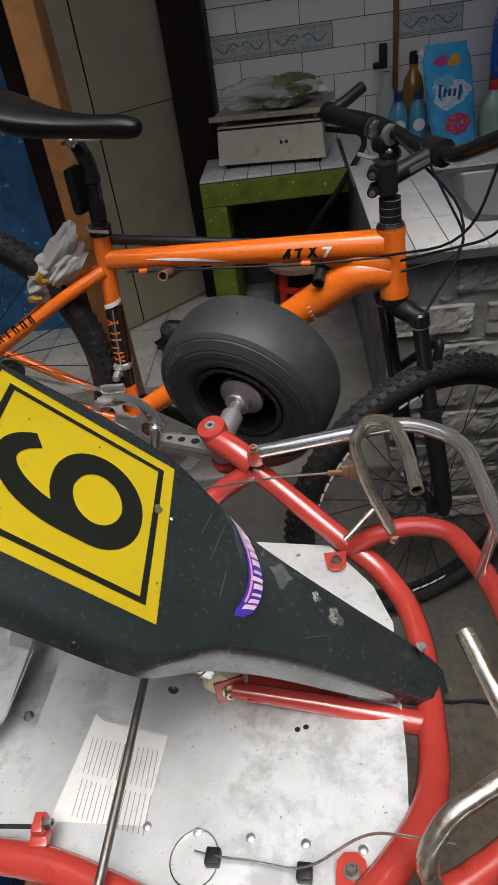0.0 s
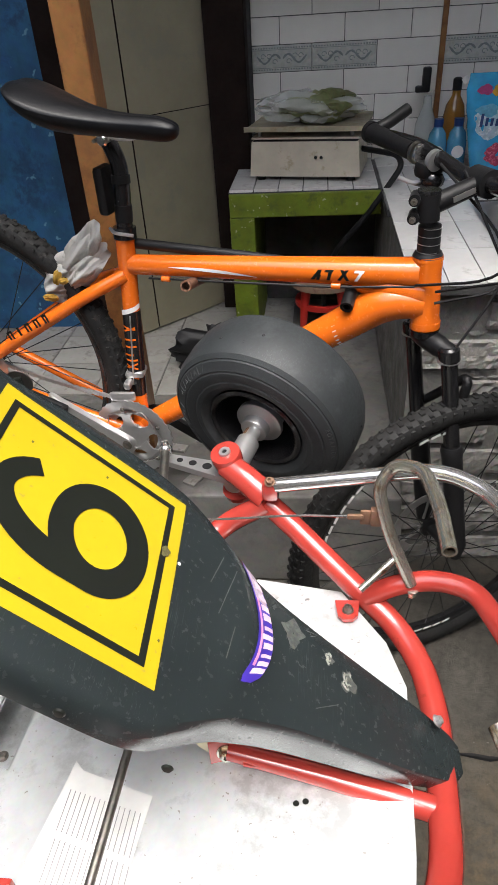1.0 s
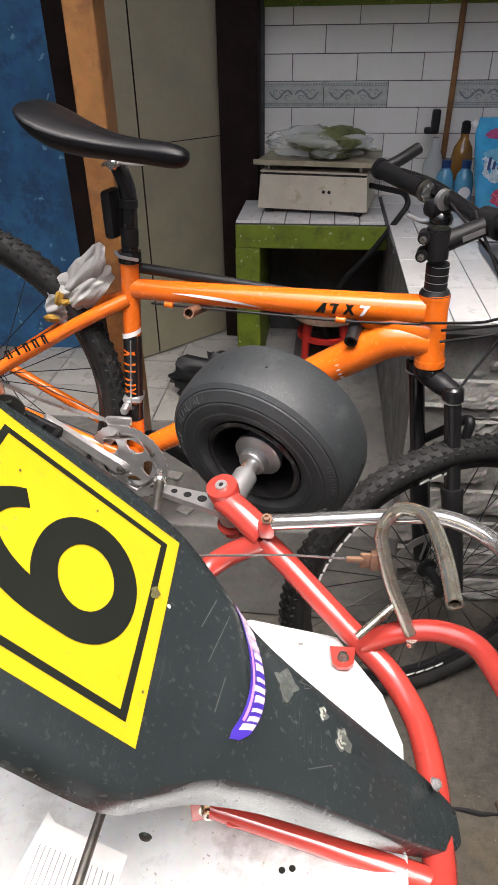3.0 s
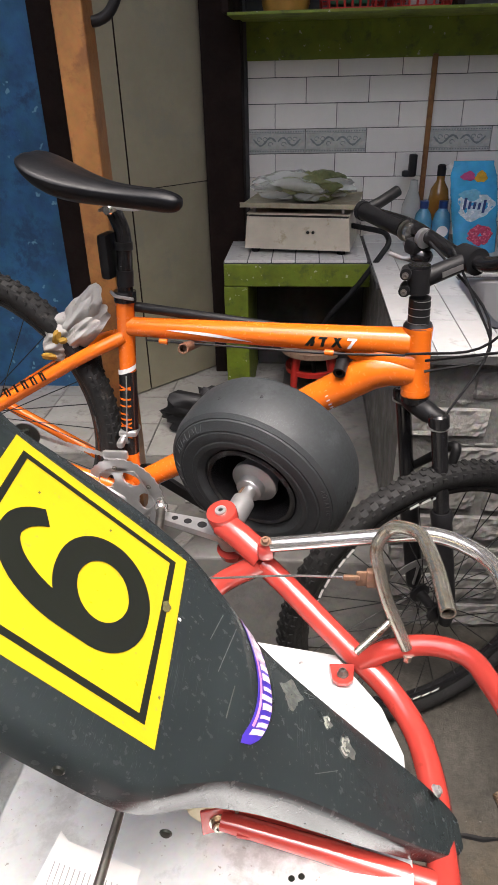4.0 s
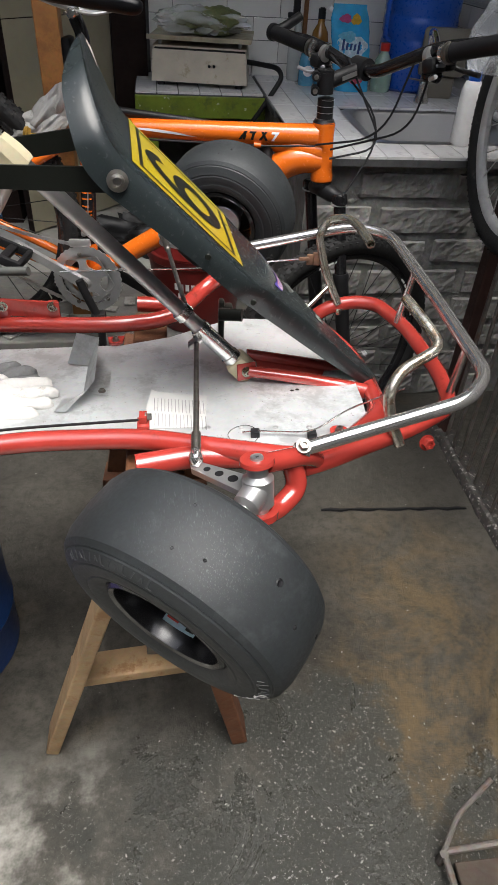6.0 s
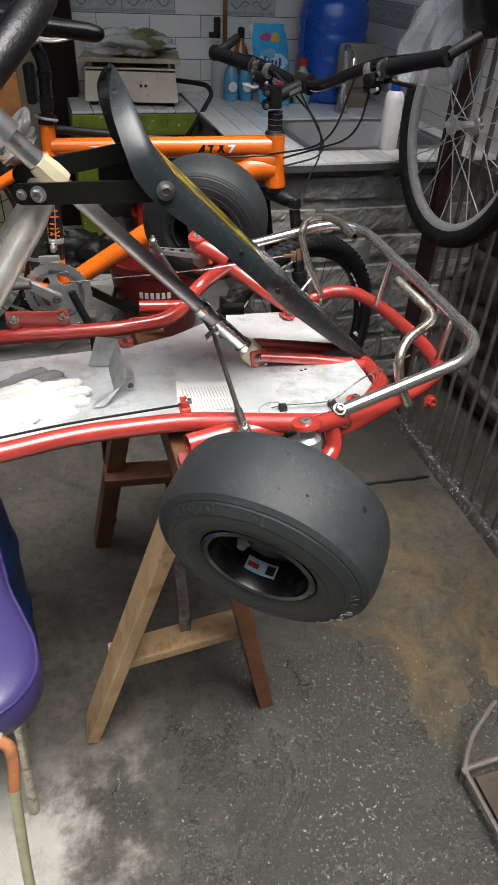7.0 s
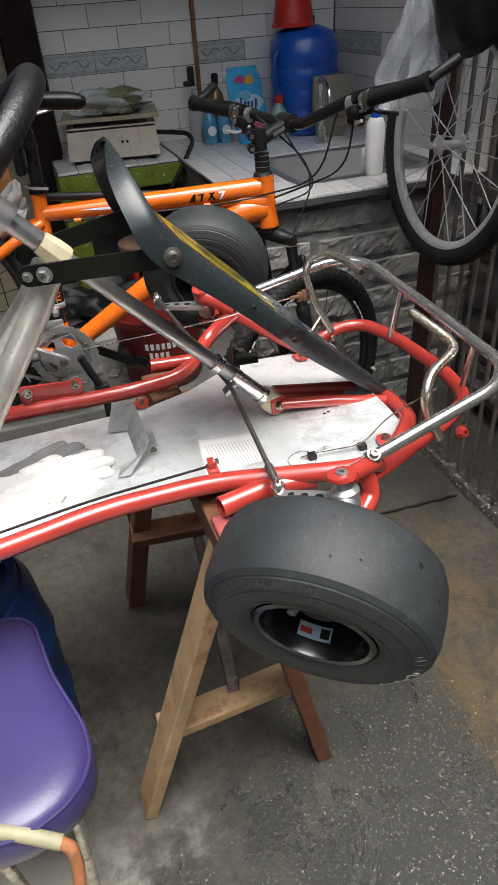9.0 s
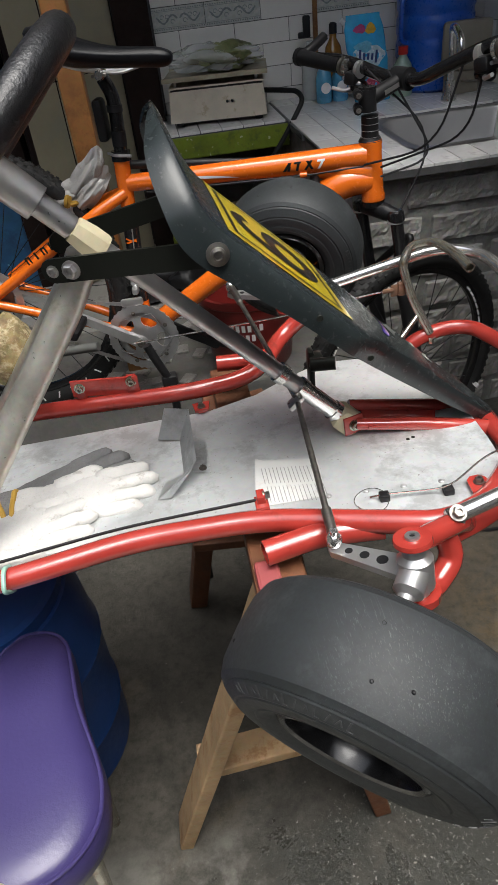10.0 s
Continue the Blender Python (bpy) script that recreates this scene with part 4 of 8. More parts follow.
for i, (x, z, yn, yf, d) in enumerate(fine_st):
    a = fine_st[max(0, i - 1)]
    b = fine_st[min(len(fine_st) - 1, i + 1)]
    slope = Vector((b[0] - a[0], 0, b[1] - a[1])).normalized()
    nrm = Vector((-slope.z, 0, slope.x))
    if nrm.z < 0:
        nrm = -nrm
    w = (yf - yn) / 2
    c = Vector((x, (yf + yn) / 2, z))
    row = []
    for q, e in ((-1.02, 1.0), (-1.015, 0.72), (-1.0, 0.42), (-0.975, 0.18), (-0.93, 0.05), (-0.82, 0.0), (-0.62, -0.015), (-0.4, -0.02), (-0.2, -0.028), (0, -0.03), (0.2, -0.028), (0.4, -0.02), (0.62, -0.015), (0.82, 0.0), (0.93, 0.05), (0.975, 0.18), (1.0, 0.42), (1.015, 0.72), (1.02, 1.0)):
        fold = (x - (0.000 + 0.016 * (1 - min(1, q * q)))) / 0.014
        swell = 0.0042 * math.exp(-fold * fold) - 0.0022 * math.exp(-((fold - 2.2) ** 2) / 1.5)
        row.append(bm.verts.new(c + Vector((0, q * w, 0)) - nrm * (d * e + 0.022 * q * w - swell * (1 - min(1, abs(q)) ** 3))))
    rows_n.append(row)
for A, B in zip(rows_n, rows_n[1:]):
    for k in range(len(A) - 1):
        bm.faces.new((A[k], A[k + 1], B[k + 1], B[k]))
bmesh.ops.recalc_face_normals(bm, faces=bm.faces)
bmesh.ops.solidify(bm, geom=bm.faces[:], thickness=0.004)
nose_skin = BVHTree.FromBMesh(bm)
nose = part("nose_fairing", bm, NOSE, kart, "scratched dark grey plastic nose fairing", True, 35)


def on_nose(x, y, lift=0.0006):
    """The place on the fairing's face above x and y, lifted off it a little."""
    n = Vector((0.69, 0, 0.724))
    hit = nose_skin.ray_cast(Vector((x, y, 0.889 - (x - 0.008) * 0.955)) + n * 0.05, -n)
    return (hit[0] if hit[0] else Vector((x, y, 0.889 - (x - 0.008) * 0.955))) + n * lift


def nose_patch(name, rows, mat, parent, label="", lift=0.0006):
    """A thin film that follows the fairing: rows of (x, y)."""
    bm = bm_new()
    vs = [[bm.verts.new(on_nose(x, y, lift)) for x, y in row] for row in rows]
    for A, B in zip(vs, vs[1:]):
        for k in range(len(A) - 1):
            bm.faces.new((A[k], A[k + 1], B[k + 1], B[k]))
    return part(name, bm, mat, parent, label, True, 60)


# number plate sticker
up = Vector((-0.726, 0, 0.687)).normalized()
fx_ = Vector((-0.052, 0.998, 0.020))
fx_ = (fx_ - up * fx_.dot(up)).normalized()
face = Matrix((fx_, up, fx_.cross(up))).transposed().to_4x4()
face.translation = Vector((-0.0983, 0.2058, 0.9892)) + face.to_3x3() @ Vector((0, 0, 0.0010))
face_n = (face.to_3x3() @ Vector((0, 0, 1))).normalized()
hw, hh = 0.0865, 0.0862


def on_face(u, v, lift):
    """A place on the upper panel at u across and v up from the sticker's middle."""
    p = face.translation + Vector((-0.052, 0.998, 0.020)) * u + up * v
    hit = nose_skin.ray_cast(p + face_n * 0.04, -face_n, 0.08)
    return (hit[0] or p) + face_n * lift


def face_film(name, rows, mat, parent, label="", lift=0.0006):
    bm = bm_new()
    vs = [[bm.verts.new(on_face(u, v, lift)) for u, v in row] for row in rows]
    for A, B in zip(vs, vs[1:]):
        for k in range(len(A) - 1):
            bm.faces.new((A[k], A[k + 1], B[k + 1], B[k]))
    return part(name, bm, mat, parent, label, True, 60)


def span(a, b, n):
    return [a + (b - a) * k / n for k in range(n + 1)]


st = face_film("number_sticker", [[(u, v) for u in span(-hw, hw, 20)] for v in span(-hh, hh, 20)], YELLOW, nose, "yellow number sticker with a black frame", 0.0008)
o, i_ = 0.0755, 0.0700
for s in (-1, 1):
    face_film("sticker_frame", [[(u, s * q) for u in span(-o, o, 20)] for q in (o, i_)], BLACKV, st, "", 0.0012)
    face_film("sticker_frame", [[(s * q, v) for v in span(-i_, i_, 20)] for q in (o, i_)], BLACKV, st, "", 0.0012)
digit_line = [(0.0368 * math.cos(a), 0.0560 * math.sin(a)) for a in [radians(40 + 7.0 * k) for k in range(21)]]
digit_line += [(0.0368 * math.cos(a), -0.0215 + 0.0310 * math.sin(a)) for a in [radians(182 + 7.5 * k) for k in range(49)]]
bm = bm_new()
edge_rows = []
for k, p in enumerate(digit_line):
    a, b = Vector(digit_line[max(0, k - 1)]), Vector(digit_line[min(len(digit_line) - 1, k + 1)])
    d = (b - a).normalized()
    w_ = 0.0110 * (0.72 + 0.28 * min(1, k / 14)) * (0.84 + 0.16 * abs(d.y))
    edge_rows.append([bm.verts.new(on_face(p[0] - d.y * q, p[1] + d.x * q, 0.0014 + 0.000004 * k)) for q in (-w_, 0, w_)])
for A, B in zip(edge_rows, edge_rows[1:]):
    for j_ in (0, 1):
        bm.faces.new((A[j_], A[j_ + 1], B[j_ + 1], B[j_]))
part("digit", bm, BLACKV, st, "black digit 6", False)
SMEAR = material("grey_smear", (0.17, 0.15, 0.06), 0.5, 0, 0.5, 300, 0.1, 400, (0.06, 0.06, 0.03), 0.5)
part("smear", slab(bm_new(), [(0.0052 * (1 + 0.2 * math.sin(3 * a)) * math.cos(a), 0.0038 * (1 + 0.2 * math.cos(5 * a)) * math.sin(a)) for a in [2 * math.pi * k / 18 for k in range(18)]], 0.0003, Matrix.Translation(on_face(0.024, -0.0745, 0.0017) - face.translation) @ face), SMEAR, st, "grey worn smear")
part("chip", slab(bm_new(), [(-0.0014, -0.0012), (0.0008, -0.0015), (0.0018, 0.0), (0.0006, 0.0016), (-0.0012, 0.0010)], 0.0003, Matrix.Translation(on_face(0.022, -0.0885, 0.0004) - face.translation) @ face), WHITEV, nose, "pale chip in the plastic")
for px_, py_ in ((-0.052, -0.082), (0.058, -0.012), (-0.03, 0.062), (0.045, 0.05)):
    part("speck", slab(bm_new(), [(-0.0012, -0.0006), (0.0008, -0.0009), (0.0012, 0.0006), (-0.0006, 0.0010)], 0.0003, Matrix.Translation(on_face(px_, py_, 0.0018) - face.translation) @ face), SMEAR, st)
for at, axis in (((-0.170, 0.090, 1.036), (0, -1, 0.1)), ((-0.170, 0.319, 1.036), (0, 1, 0.1))):
    bm = bm_new()
    lathe(bm, [(0, 0), (0.0115, 0), (0.0115, 0.0012), (0.0075, 0.002), (0.0075, 0.005), (0.0045, 0.006), (0.004, 0.003), (0, 0.003)], frame_at(at, axis), 24)
    part("nose_screw", bm, BOLT, nose)
bolt("nose_screw", (0.180, 0.228, 0.736), (0.69, 0, 0.72), 0.0042, nose, ALLOY, 0.005)
# torn white patch at the tip
LIP_N = Vector((0.80, 0, 0.60)).normalized()


def on_lip(y, v, lift=0.0006):
    """A place on the fairing's top lip, v up along it."""
    p = Vector((-0.196, y, 1.118)) + Vector((-0.42, 0, 0.91)) * v
    hit = nose_skin.ray_cast(p + LIP_N * 0.05, -LIP_N, 0.1)
    return (hit[0] or p) + LIP_N * lift


bm = bm_new()
lip_rows = [[bm.verts.new(on_lip(0.262 + f * (0.011 + 0.003 * math.sin(3 * a)) * math.cos(a), 0.012 + f * (0.016 + 0.003 * math.cos(4 * a + 1)) * math.sin(a))) for a in span(0, 2 * math.pi, 22)] for f in (0.03, 0.5, 1.0)]
for A, B in zip(lip_rows, lip_rows[1:]):
    for k in range(22):
        bm.faces.new((A[k], A[k + 1], B[k + 1], B[k]))
part("scuff_patch", bm, material("torn_white_plastic", (0.66, 0.52, 0.46), 0.6, 0, 0.4, 120, 0.2, 200, (0.72, 0.68, 0.62), 0.5), nose, "torn pinkish white patch at the tip")
for at in ((-0.075, 0.086, 0.955), (-0.02, 0.088, 0.897)):
    bm = bm_new()
    lathe(bm, [(0, 0), (0.004, 0), (0.003, 0.0012), (0, 0.0015)], frame_at(at, (0, -1, 0.1)), 12)
    part("rivet", bm, BLACKV, nose)
# worn patches where old stickers came off: glue film with curled pale edges
SCUFF = material("pale_scuff", (0.115, 0.125, 0.110), 0.6, 0, 0.5, 160, 0.1, 200, (0.04, 0.045, 0.045), 0.5)
PALE = material("pale_glue", (0.34, 0.35, 0.30), 0.5, 0, 0.4, 200, 0.1, 300)
for k, (px_, py_, r_) in enumerate(((0.052, 0.232, 0.0100), (0.081, 0.228, 0.0050), (0.097, 0.217, 0.0085))):
    def blob(a, f):
        return (px_ + f * r_ * 0.75 * (1 + 0.3 * math.sin(3 * a + k) + 0.15 * math.sin(7 * a)) * math.cos(a), py_ + f * r_ * 1.25 * (1 + 0.25 * math.cos(4 * a + k)) * math.sin(a))
    ring_a = [2 * math.pi * j_ / 26 for j_ in range(27)]
    pt = nose_patch("scuff_patch", [[blob(a, f) for a in ring_a] for f in (0.05, 0.4, 0.75, 1.0)], SCUFF, nose, "pale scuffed patch")
    if k:
        bm = bm_new()
        sweep(bm, [on_nose(*blob(a, 0.72), 0.0010) for a in ring_a[3:20]], [0.0003 + 0.0008 * abs(math.sin(j_ * 1.3)) for j_ in range(17)], 5)
        sweep(bm, [on_nose(*blob(a, 0.35), 0.0010) for a in ring_a[9:24]], [0.0003 + 0.0007 * abs(math.sin(j_ * 1.9)) for j_ in range(15)], 5)
        part("glue_edge", bm, PALE, pt, "curled pale glue edge")
for x0, y0, x1, y1 in ((0.062, 0.243, 0.072, 0.246), (0.066, 0.240, 0.070, 0.243), (-0.004, 0.205, 0.004, 0.255), (-0.012, 0.230, -0.006, 0.262), (0.004, 0.170, 0.007, 0.20), (0.070, 0.175, 0.088, 0.190)):
    bm = bm_new()
    sweep(bm, [on_nose(x0 + (x1 - x0) * t, y0 + (y1 - y0) * t, 0.0001) for t in [k / 8 for k in range(9)]], 0.00045, 4)
    part("scratch", bm, SCUFF, nose)
# small violet sticker that follows the fold
def ribbon(t, v):
    """A place on the curved strip: t from its near end, v across from -1 to 1."""
    y = 0.160 + 0.111 * t
    return (0.0298 - 5.2 * (y - 0.208) ** 2 * (1 if y < 0.208 else 0.88) + 0.0066 * v, y - 0.004 * v * (2 * t - 1))


INDIGO = material("indigo_vinyl", (0.055, 0.030, 0.36), 0.35, 0, 0.15, 60, 0.02, 120)
vs = nose_patch("small_sticker", [[ribbon(t, v * (0.55 + 0.45 * min(1, min(t, 1 - t) * 14))) for t in [k / 30 for k in range(31)]] for v in (-1, -0.5, 0, 0.5, 1)], INDIGO, nose, "violet sticker with pink lettering", 0.0007)
nose_patch("pink_stripe", [[ribbon(t, v) for t in [0.16 + 0.56 * k / 20 for k in range(21)]] for v in (-0.72, -0.42)], PINK, vs, "", 0.0011)
nose_patch("worn_end", [[ribbon(t, v) for t in [0.72 + 0.25 * k / 10 for k in range(11)]] for v in (-0.8, 0.0, 0.8)], material("faded_pink", (0.52, 0.40, 0.52), 0.5, 0, 0.4, 200, 0.05, 300, (0.62, 0.58, 0.60), 0.4), vs, "faded pink end", 0.0010)
for k in range(10):
    t0, t1 = 0.10 + 0.082 * k, 0.10 + 0.082 * k + 0.058 - 0.012 * (k % 3)
    low_v = -0.22 if k not in (0, 4) else -0.45
    nose_patch("letter_bar", [[ribbon(t0 - 0.02, low_v), ribbon((t0 + t1) / 2 - 0.02, low_v), ribbon(t1 - 0.02, low_v)], [ribbon(t0, 0.25), ribbon((t0 + t1) / 2, 0.25), ribbon(t1, 0.25)], [ribbon(t0 + 0.012, 0.92), ribbon((t0 + t1) / 2 + 0.012, 0.92), ribbon(t1 + 0.012, 0.92)]], material("pink_white_print", (0.78, 0.56, 0.66), 0.4, 0, 0.2, 90, 0, 120) if k == 0 else bpy.data.materials["pink_white_print"], vs, "", 0.0012)
# ---- mountain bike ----
bike = root("mountain_bike", (-0.20, 1.05, STEP), "orange mountain bike with black fork and knobbly tyres", "bicycle")


def bk(x, z, off=0.0):
    """A place in the bike's upright plane; off is towards the wall."""
    return Vector((x, 0.953 - 0.20 * (x - 0.25) + 0.08 * (z - 0.85) + off, z))


FWD, SIDE = Vector((0.9786, -0.2055, 0)), Vector((0.2055, 0.9786, 0))
HT_T, HT_B, BBK, SCL, AXR = bk(0.250, 0.908), bk(0.256, 0.783), bk(-0.316, 0.508), bk(-0.293, 0.925), bk(-0.668, 0.637)
part("frame", sweep(bm_new(), [HT_T, HT_T + (HT_B - HT_T) * 0.12, HT_T + (HT_B - HT_T) * 0.2, HT_T + (HT_B - HT_T) * 0.8, HT_T + (HT_B - HT_T) * 0.88, HT_B], [0.0252, 0.0252, 0.0240, 0.0240, 0.0256, 0.0256], 22), ORANGE, bike, "glossy orange head tube")
TT0, TT1 = bk(0.240, 0.878), bk(-0.288, 0.866)
tt = part("top_tube", sweep(bm_new(), [TT0, TT0 + (TT1 - TT0) * 0.1, TT0 + (TT1 - TT0) * 0.5, TT1], [0.0275, 0.0255, 0.0220, 0.0190], 18), ORANGE, bike)
DT0, DT1 = bk(0.150, 0.806), BBK
dt_line = rounded([bk(0.252, 0.826), bk(0.190, 0.828), bk(0.120, 0.781), BBK], 0.06)
dt_r = [0.0265 + 0.0075 * min(1, (p - dt_line[0]).length / 0.06) - 0.012 * min(1, max(0, (p - dt_line[0]).length - 0.07) / 0.45) for p in dt_line]
dt = part("down_tube", sweep(bm_new(), dt_line, dt_r, 20), ORANGE, bike)
part("gusset", sweep(bm_new(), [bk(0.130, 0.850), bk(0.190, 0.850), bk(0.250, 0.846)], [0.008, 0.024, 0.0265], 16), ORANGE, bike)
part("head_ring", sweep(bm_new(), [HT_T + (HT_B - HT_T) * 0.02, HT_T + (HT_B - HT_T) * 0.06], 0.0259, 22), ORANGE, bike)
part("head_ring", sweep(bm_new(), [HT_T + (HT_B - HT_T) * 0.90, HT_T + (HT_B - HT_T) * 0.98], 0.0266, 22), ORANGE, bike)
part("headset_cup", sweep(bm_new(), [HT_B, HT_B - Vector((0, 0, 0.012))], [0.026, 0.024], 20), GLOSSBLACK, bike)
part("pump_stub", sweep(bm_new(), [bk(0.128, 0.842, 0.0), bk(0.118, 0.826, -0.040)], 0.0115, 14, False, True, 0.6), PLASTIC, bike, "black cut-off tube stub")
part("seat_tube", sweep(bm_new(), [BBK, bk(-0.312, 0.60), bk(-0.300, 0.80), SCL], [0.0185, 0.0172, 0.0172, 0.0185], 18), ORANGE, bike)
part("seat_tube_band", sweep(bm_new(), [bk(-0.3135, 0.590), bk(-0.3020, 0.775)], 0.0184, 18), GLOSSBLACK, bike, "black painted band on the seat tube")
bd = (BBK - bk(0.120, 0.781)).normalized()
bd_up = SIDE.cross(bd).normalized()
if bd_up.z < 0:
    bd_up = -bd_up


def tube_skin(name, start, way, top, radius, q0, q1, a0, a1, slant, mat, parent, label=""):
    """A stripe on the near skin of a tube: q along it in metres, a in degrees up from its side."""
    bm = bm_new()
    rows = []
    for i in range(11):
        a = a0 + (a1 - a0) * i / 10
        rows.append([bm.verts.new(start + way * (q + slant * i / 10) - SIDE * (radius(q) * math.cos(radians(a))) + top * (radius(q) * math.sin(radians(a)))) for q in span(q0, q1, 4)])
    for A, B in zip(rows, rows[1:]):
        for k in range(4):
            bm.faces.new((A[k], A[k + 1], B[k + 1], B[k]))
    return part(name, bm, mat, parent, label)


def dt_skin(q):
    return 0.0266 + 0.0075 - 0.012 * min(1, max(0, q + 0.145 - 0.07) / 0.45)


for q0, q1 in ((0.022, 0.029), (0.060, 0.065)):
    tube_skin("stripe", bk(0.120, 0.781), bd, bd_up, dt_skin, q0, q1, -75, 95, -0.020, WHITEV, dt, "white slanted stripe on the down tube" if q0 < 0.03 else "")
for q0, q1, a0, a1, sl, mat in ((0.315, 0.322, -70, 85, 0.030, WHITEV), (0.330, 0.341, -70, 85, 0.030, WHITEV), (0.290, 0.297, -45, 50, -0.010, BLACKV), (0.268, 0.274, -45, 50, -0.008, BLACKV), (0.268, 0.297, 36, 50, 0, BLACKV), (0.240, 0.247, -45, 50, -0.008, BLACKV), (0.215, 0.222, -45, 50, -0.008, BLACKV)):
    tube_skin("down_tube_mark", bk(0.120, 0.781), bd, bd_up, dt_skin, q0, q1, a0, a1, sl, mat, dt)
st_up = (bk(-0.3020, 0.775) - bk(-0.3135, 0.590)).normalized()
for q0, q1, mat in ((0.176, 0.186, WHITEV),):
    tube_skin("white_band", bk(-0.3135, 0.590), st_up, FWD, lambda q: 0.0190, q0, q1, -90, 90, 0.016, mat, bike)
part("bottom_bracket", sweep(bm_new(), [BBK - SIDE * 0.036, BBK + SIDE * 0.036], 0.022, 22), ORANGE, bike)
for s in (-1, 1):
    part("seat_stay", sweep(bm_new(), rounded([bk(-0.300, 0.848, s * 0.010), bk(-0.38, 0.815, s * 0.045), AXR + SIDE * s * 0.064 + Vector((0.015, 0, 0.01))], 0.05), 0.0135, 12), ORANGE, bike)
    part("chain_stay", sweep(bm_new(), rounded([BBK + SIDE * s * 0.022, bk(-0.42, 0.548, s * 0.045), AXR + SIDE * s * 0.064], 0.05), 0.0115, 12), ORANGE, bike)
def tt_ring(t, a, lift=0.0008):
    """A place on the skin of the top tube: t from the seat end, a degrees up from its side."""
    c = TT1 + (TT0 - TT1) * t
    r = 0.0190 + 0.0030 * min(1, t * 2) + max(0, t - 0.5) / 0.4 * 0.0035 + lift
    return c - SIDE * (r * math.cos(radians(a))) + Vector((0, 0, r * math.sin(radians(a))))


def skin_bar(name, t0, t1, a0, a1, slant, mat, label=""):
    """A printed patch that follows the tube's skin."""
    bm = bm_new()
    n_ = 6
    rows = []
    for i in range(n_ + 1):
        a = a0 + (a1 - a0) * i / n_
        rows.append([bm.verts.new(tt_ring(t0 + slant * i / n_, a)), bm.verts.new(tt_ring(t1 + slant * i / n_, a))])
    for A, B in zip(rows, rows[1:]):
        bm.faces.new((A[0], A[1], B[1], B[0]))
    return part(name, bm, mat, tt, label)


sw_bm = bm_new()
sw_rows = []
for k in range(31):
    q = k / 30
    lo_a = 10 - 36 * q
    sw_rows.append([sw_bm.verts.new(tt_ring(0.16 + 0.32 * q, lo_a + w_ * 16 * math.sin(math.pi * q) ** 0.8)) for w_ in (0, 0.5, 1)])
for A, B in zip(sw_rows, sw_rows[1:]):
    for w_ in (0, 1):
        sw_bm.faces.new((A[w_], A[w_ + 1], B[w_ + 1], B[w_]))
part("stripe", sw_bm, WHITEV, tt, "pale swoosh on the top tube")
part("top_sleeve", sweep(bm_new(), [bk(-0.275, 0.902, 0.012), bk(-0.15, 0.894, 0.012), bk(0.0, 0.886, 0.010), bk(0.05, 0.882, 0.008)], [0.010, 0.0095, 0.0075, 0.003], 12), PLASTIC, bike, "black sleeve along the top tube")
# writing on the frame
near_n = -SIDE


def bike_face(p, along, n):
    x = Vector(along).normalized()
    z = (n - x * n.dot(x)).normalized()
    m = Matrix((x, z.cross(x), z)).transposed().to_4x4()
    m.translation = p
    return m


for k, (t0, t1, a0, a1, sl, mat) in enumerate(((0.6583, 0.672, -30, 14, 0.026, BLACKV), (0.6778, 0.689, -30, 14, 0.006, BLACKV), (0.6705, 0.6939, -14, -6, 0, BLACKV), (0.7047, 0.733, 5, 14, 0.004, BLACKV), (0.712, 0.7232, -30, 10, 0.008, BLACKV), (0.7462, 0.7574, -30, 14, 0.026, BLACKV), (0.7754, 0.7866, -30, 14, -0.02, BLACKV), (0.7998, 0.8306, 4, 14, 0.003, WHITEV), (0.8010, 0.8120, -30, 8, 0.0180, WHITEV))):
    skin_bar("model_mark", t0, t1, a0 + 8, a1 + 8, sl, mat, "slanted mark on the top tube" if k == 0 else "")
for k, wide in enumerate((0.013, 0.005, 0.013, 0.013, 0.011)):
    c = bk(-0.548 + k * 0.0205, 0.7365 + k * 0.0091, -0.068 + k * 0.003)
    face_k = bike_face(c + near_n * 0.0125, Vector((0.9, -0.19, 0.40)), near_n)
    part("letter_bar", boxes(((-wide / 2 + 0.002, 0, 0), (0.0042, 0.018, 0.001), face_k), ((wide / 2 - 0.002, 0, 0), (0.0042, 0.018, 0.001), face_k), ((0, 0.007 if k != 1 else 0, 0), (wide - 0.002, 0.0042, 0.001), face_k), bevel=0), BLACKV, bike)
for q, wq, a0, a1, sl in ((0.156, 0.004, -42, 40, -0.008), (0.145, 0.004, -42, 40, 0.008), (0.127, 0.004, -42, 40, 0), (0.112, 0.004, -42, 40, 0), (0.094, 0.004, -42, 20, 0), (0.082, 0.004, -42, 40, 0), (0.064, 0.004, -42, 40, 0.010), (0.072, 0.004, -42, 40, -0.010), (0.042, 0.004, -42, 40, 0.010), (0.050, 0.004, -42, 40, -0.010)):
    tube_skin("letter_bar", bk(-0.3135, 0.590), st_up, FWD, lambda q_: 0.0190, q, q + wq, a0, a1, sl, ORANGE, bike)
part("pipe_end", sweep(bm_new(), [(-0.1636, 0.9545, 0.8626), (-0.1605, 1.075, 0.828), (-0.1590, 1.135, 0.810)], 0.0100, 14, False, True, 0.72), material("brown_pipe", (0.20, 0.10, 0.06), 0.5, 0.2, 0.3, 40, 0.2, 120), bike, "brown tube end sticking out behind the top tube")
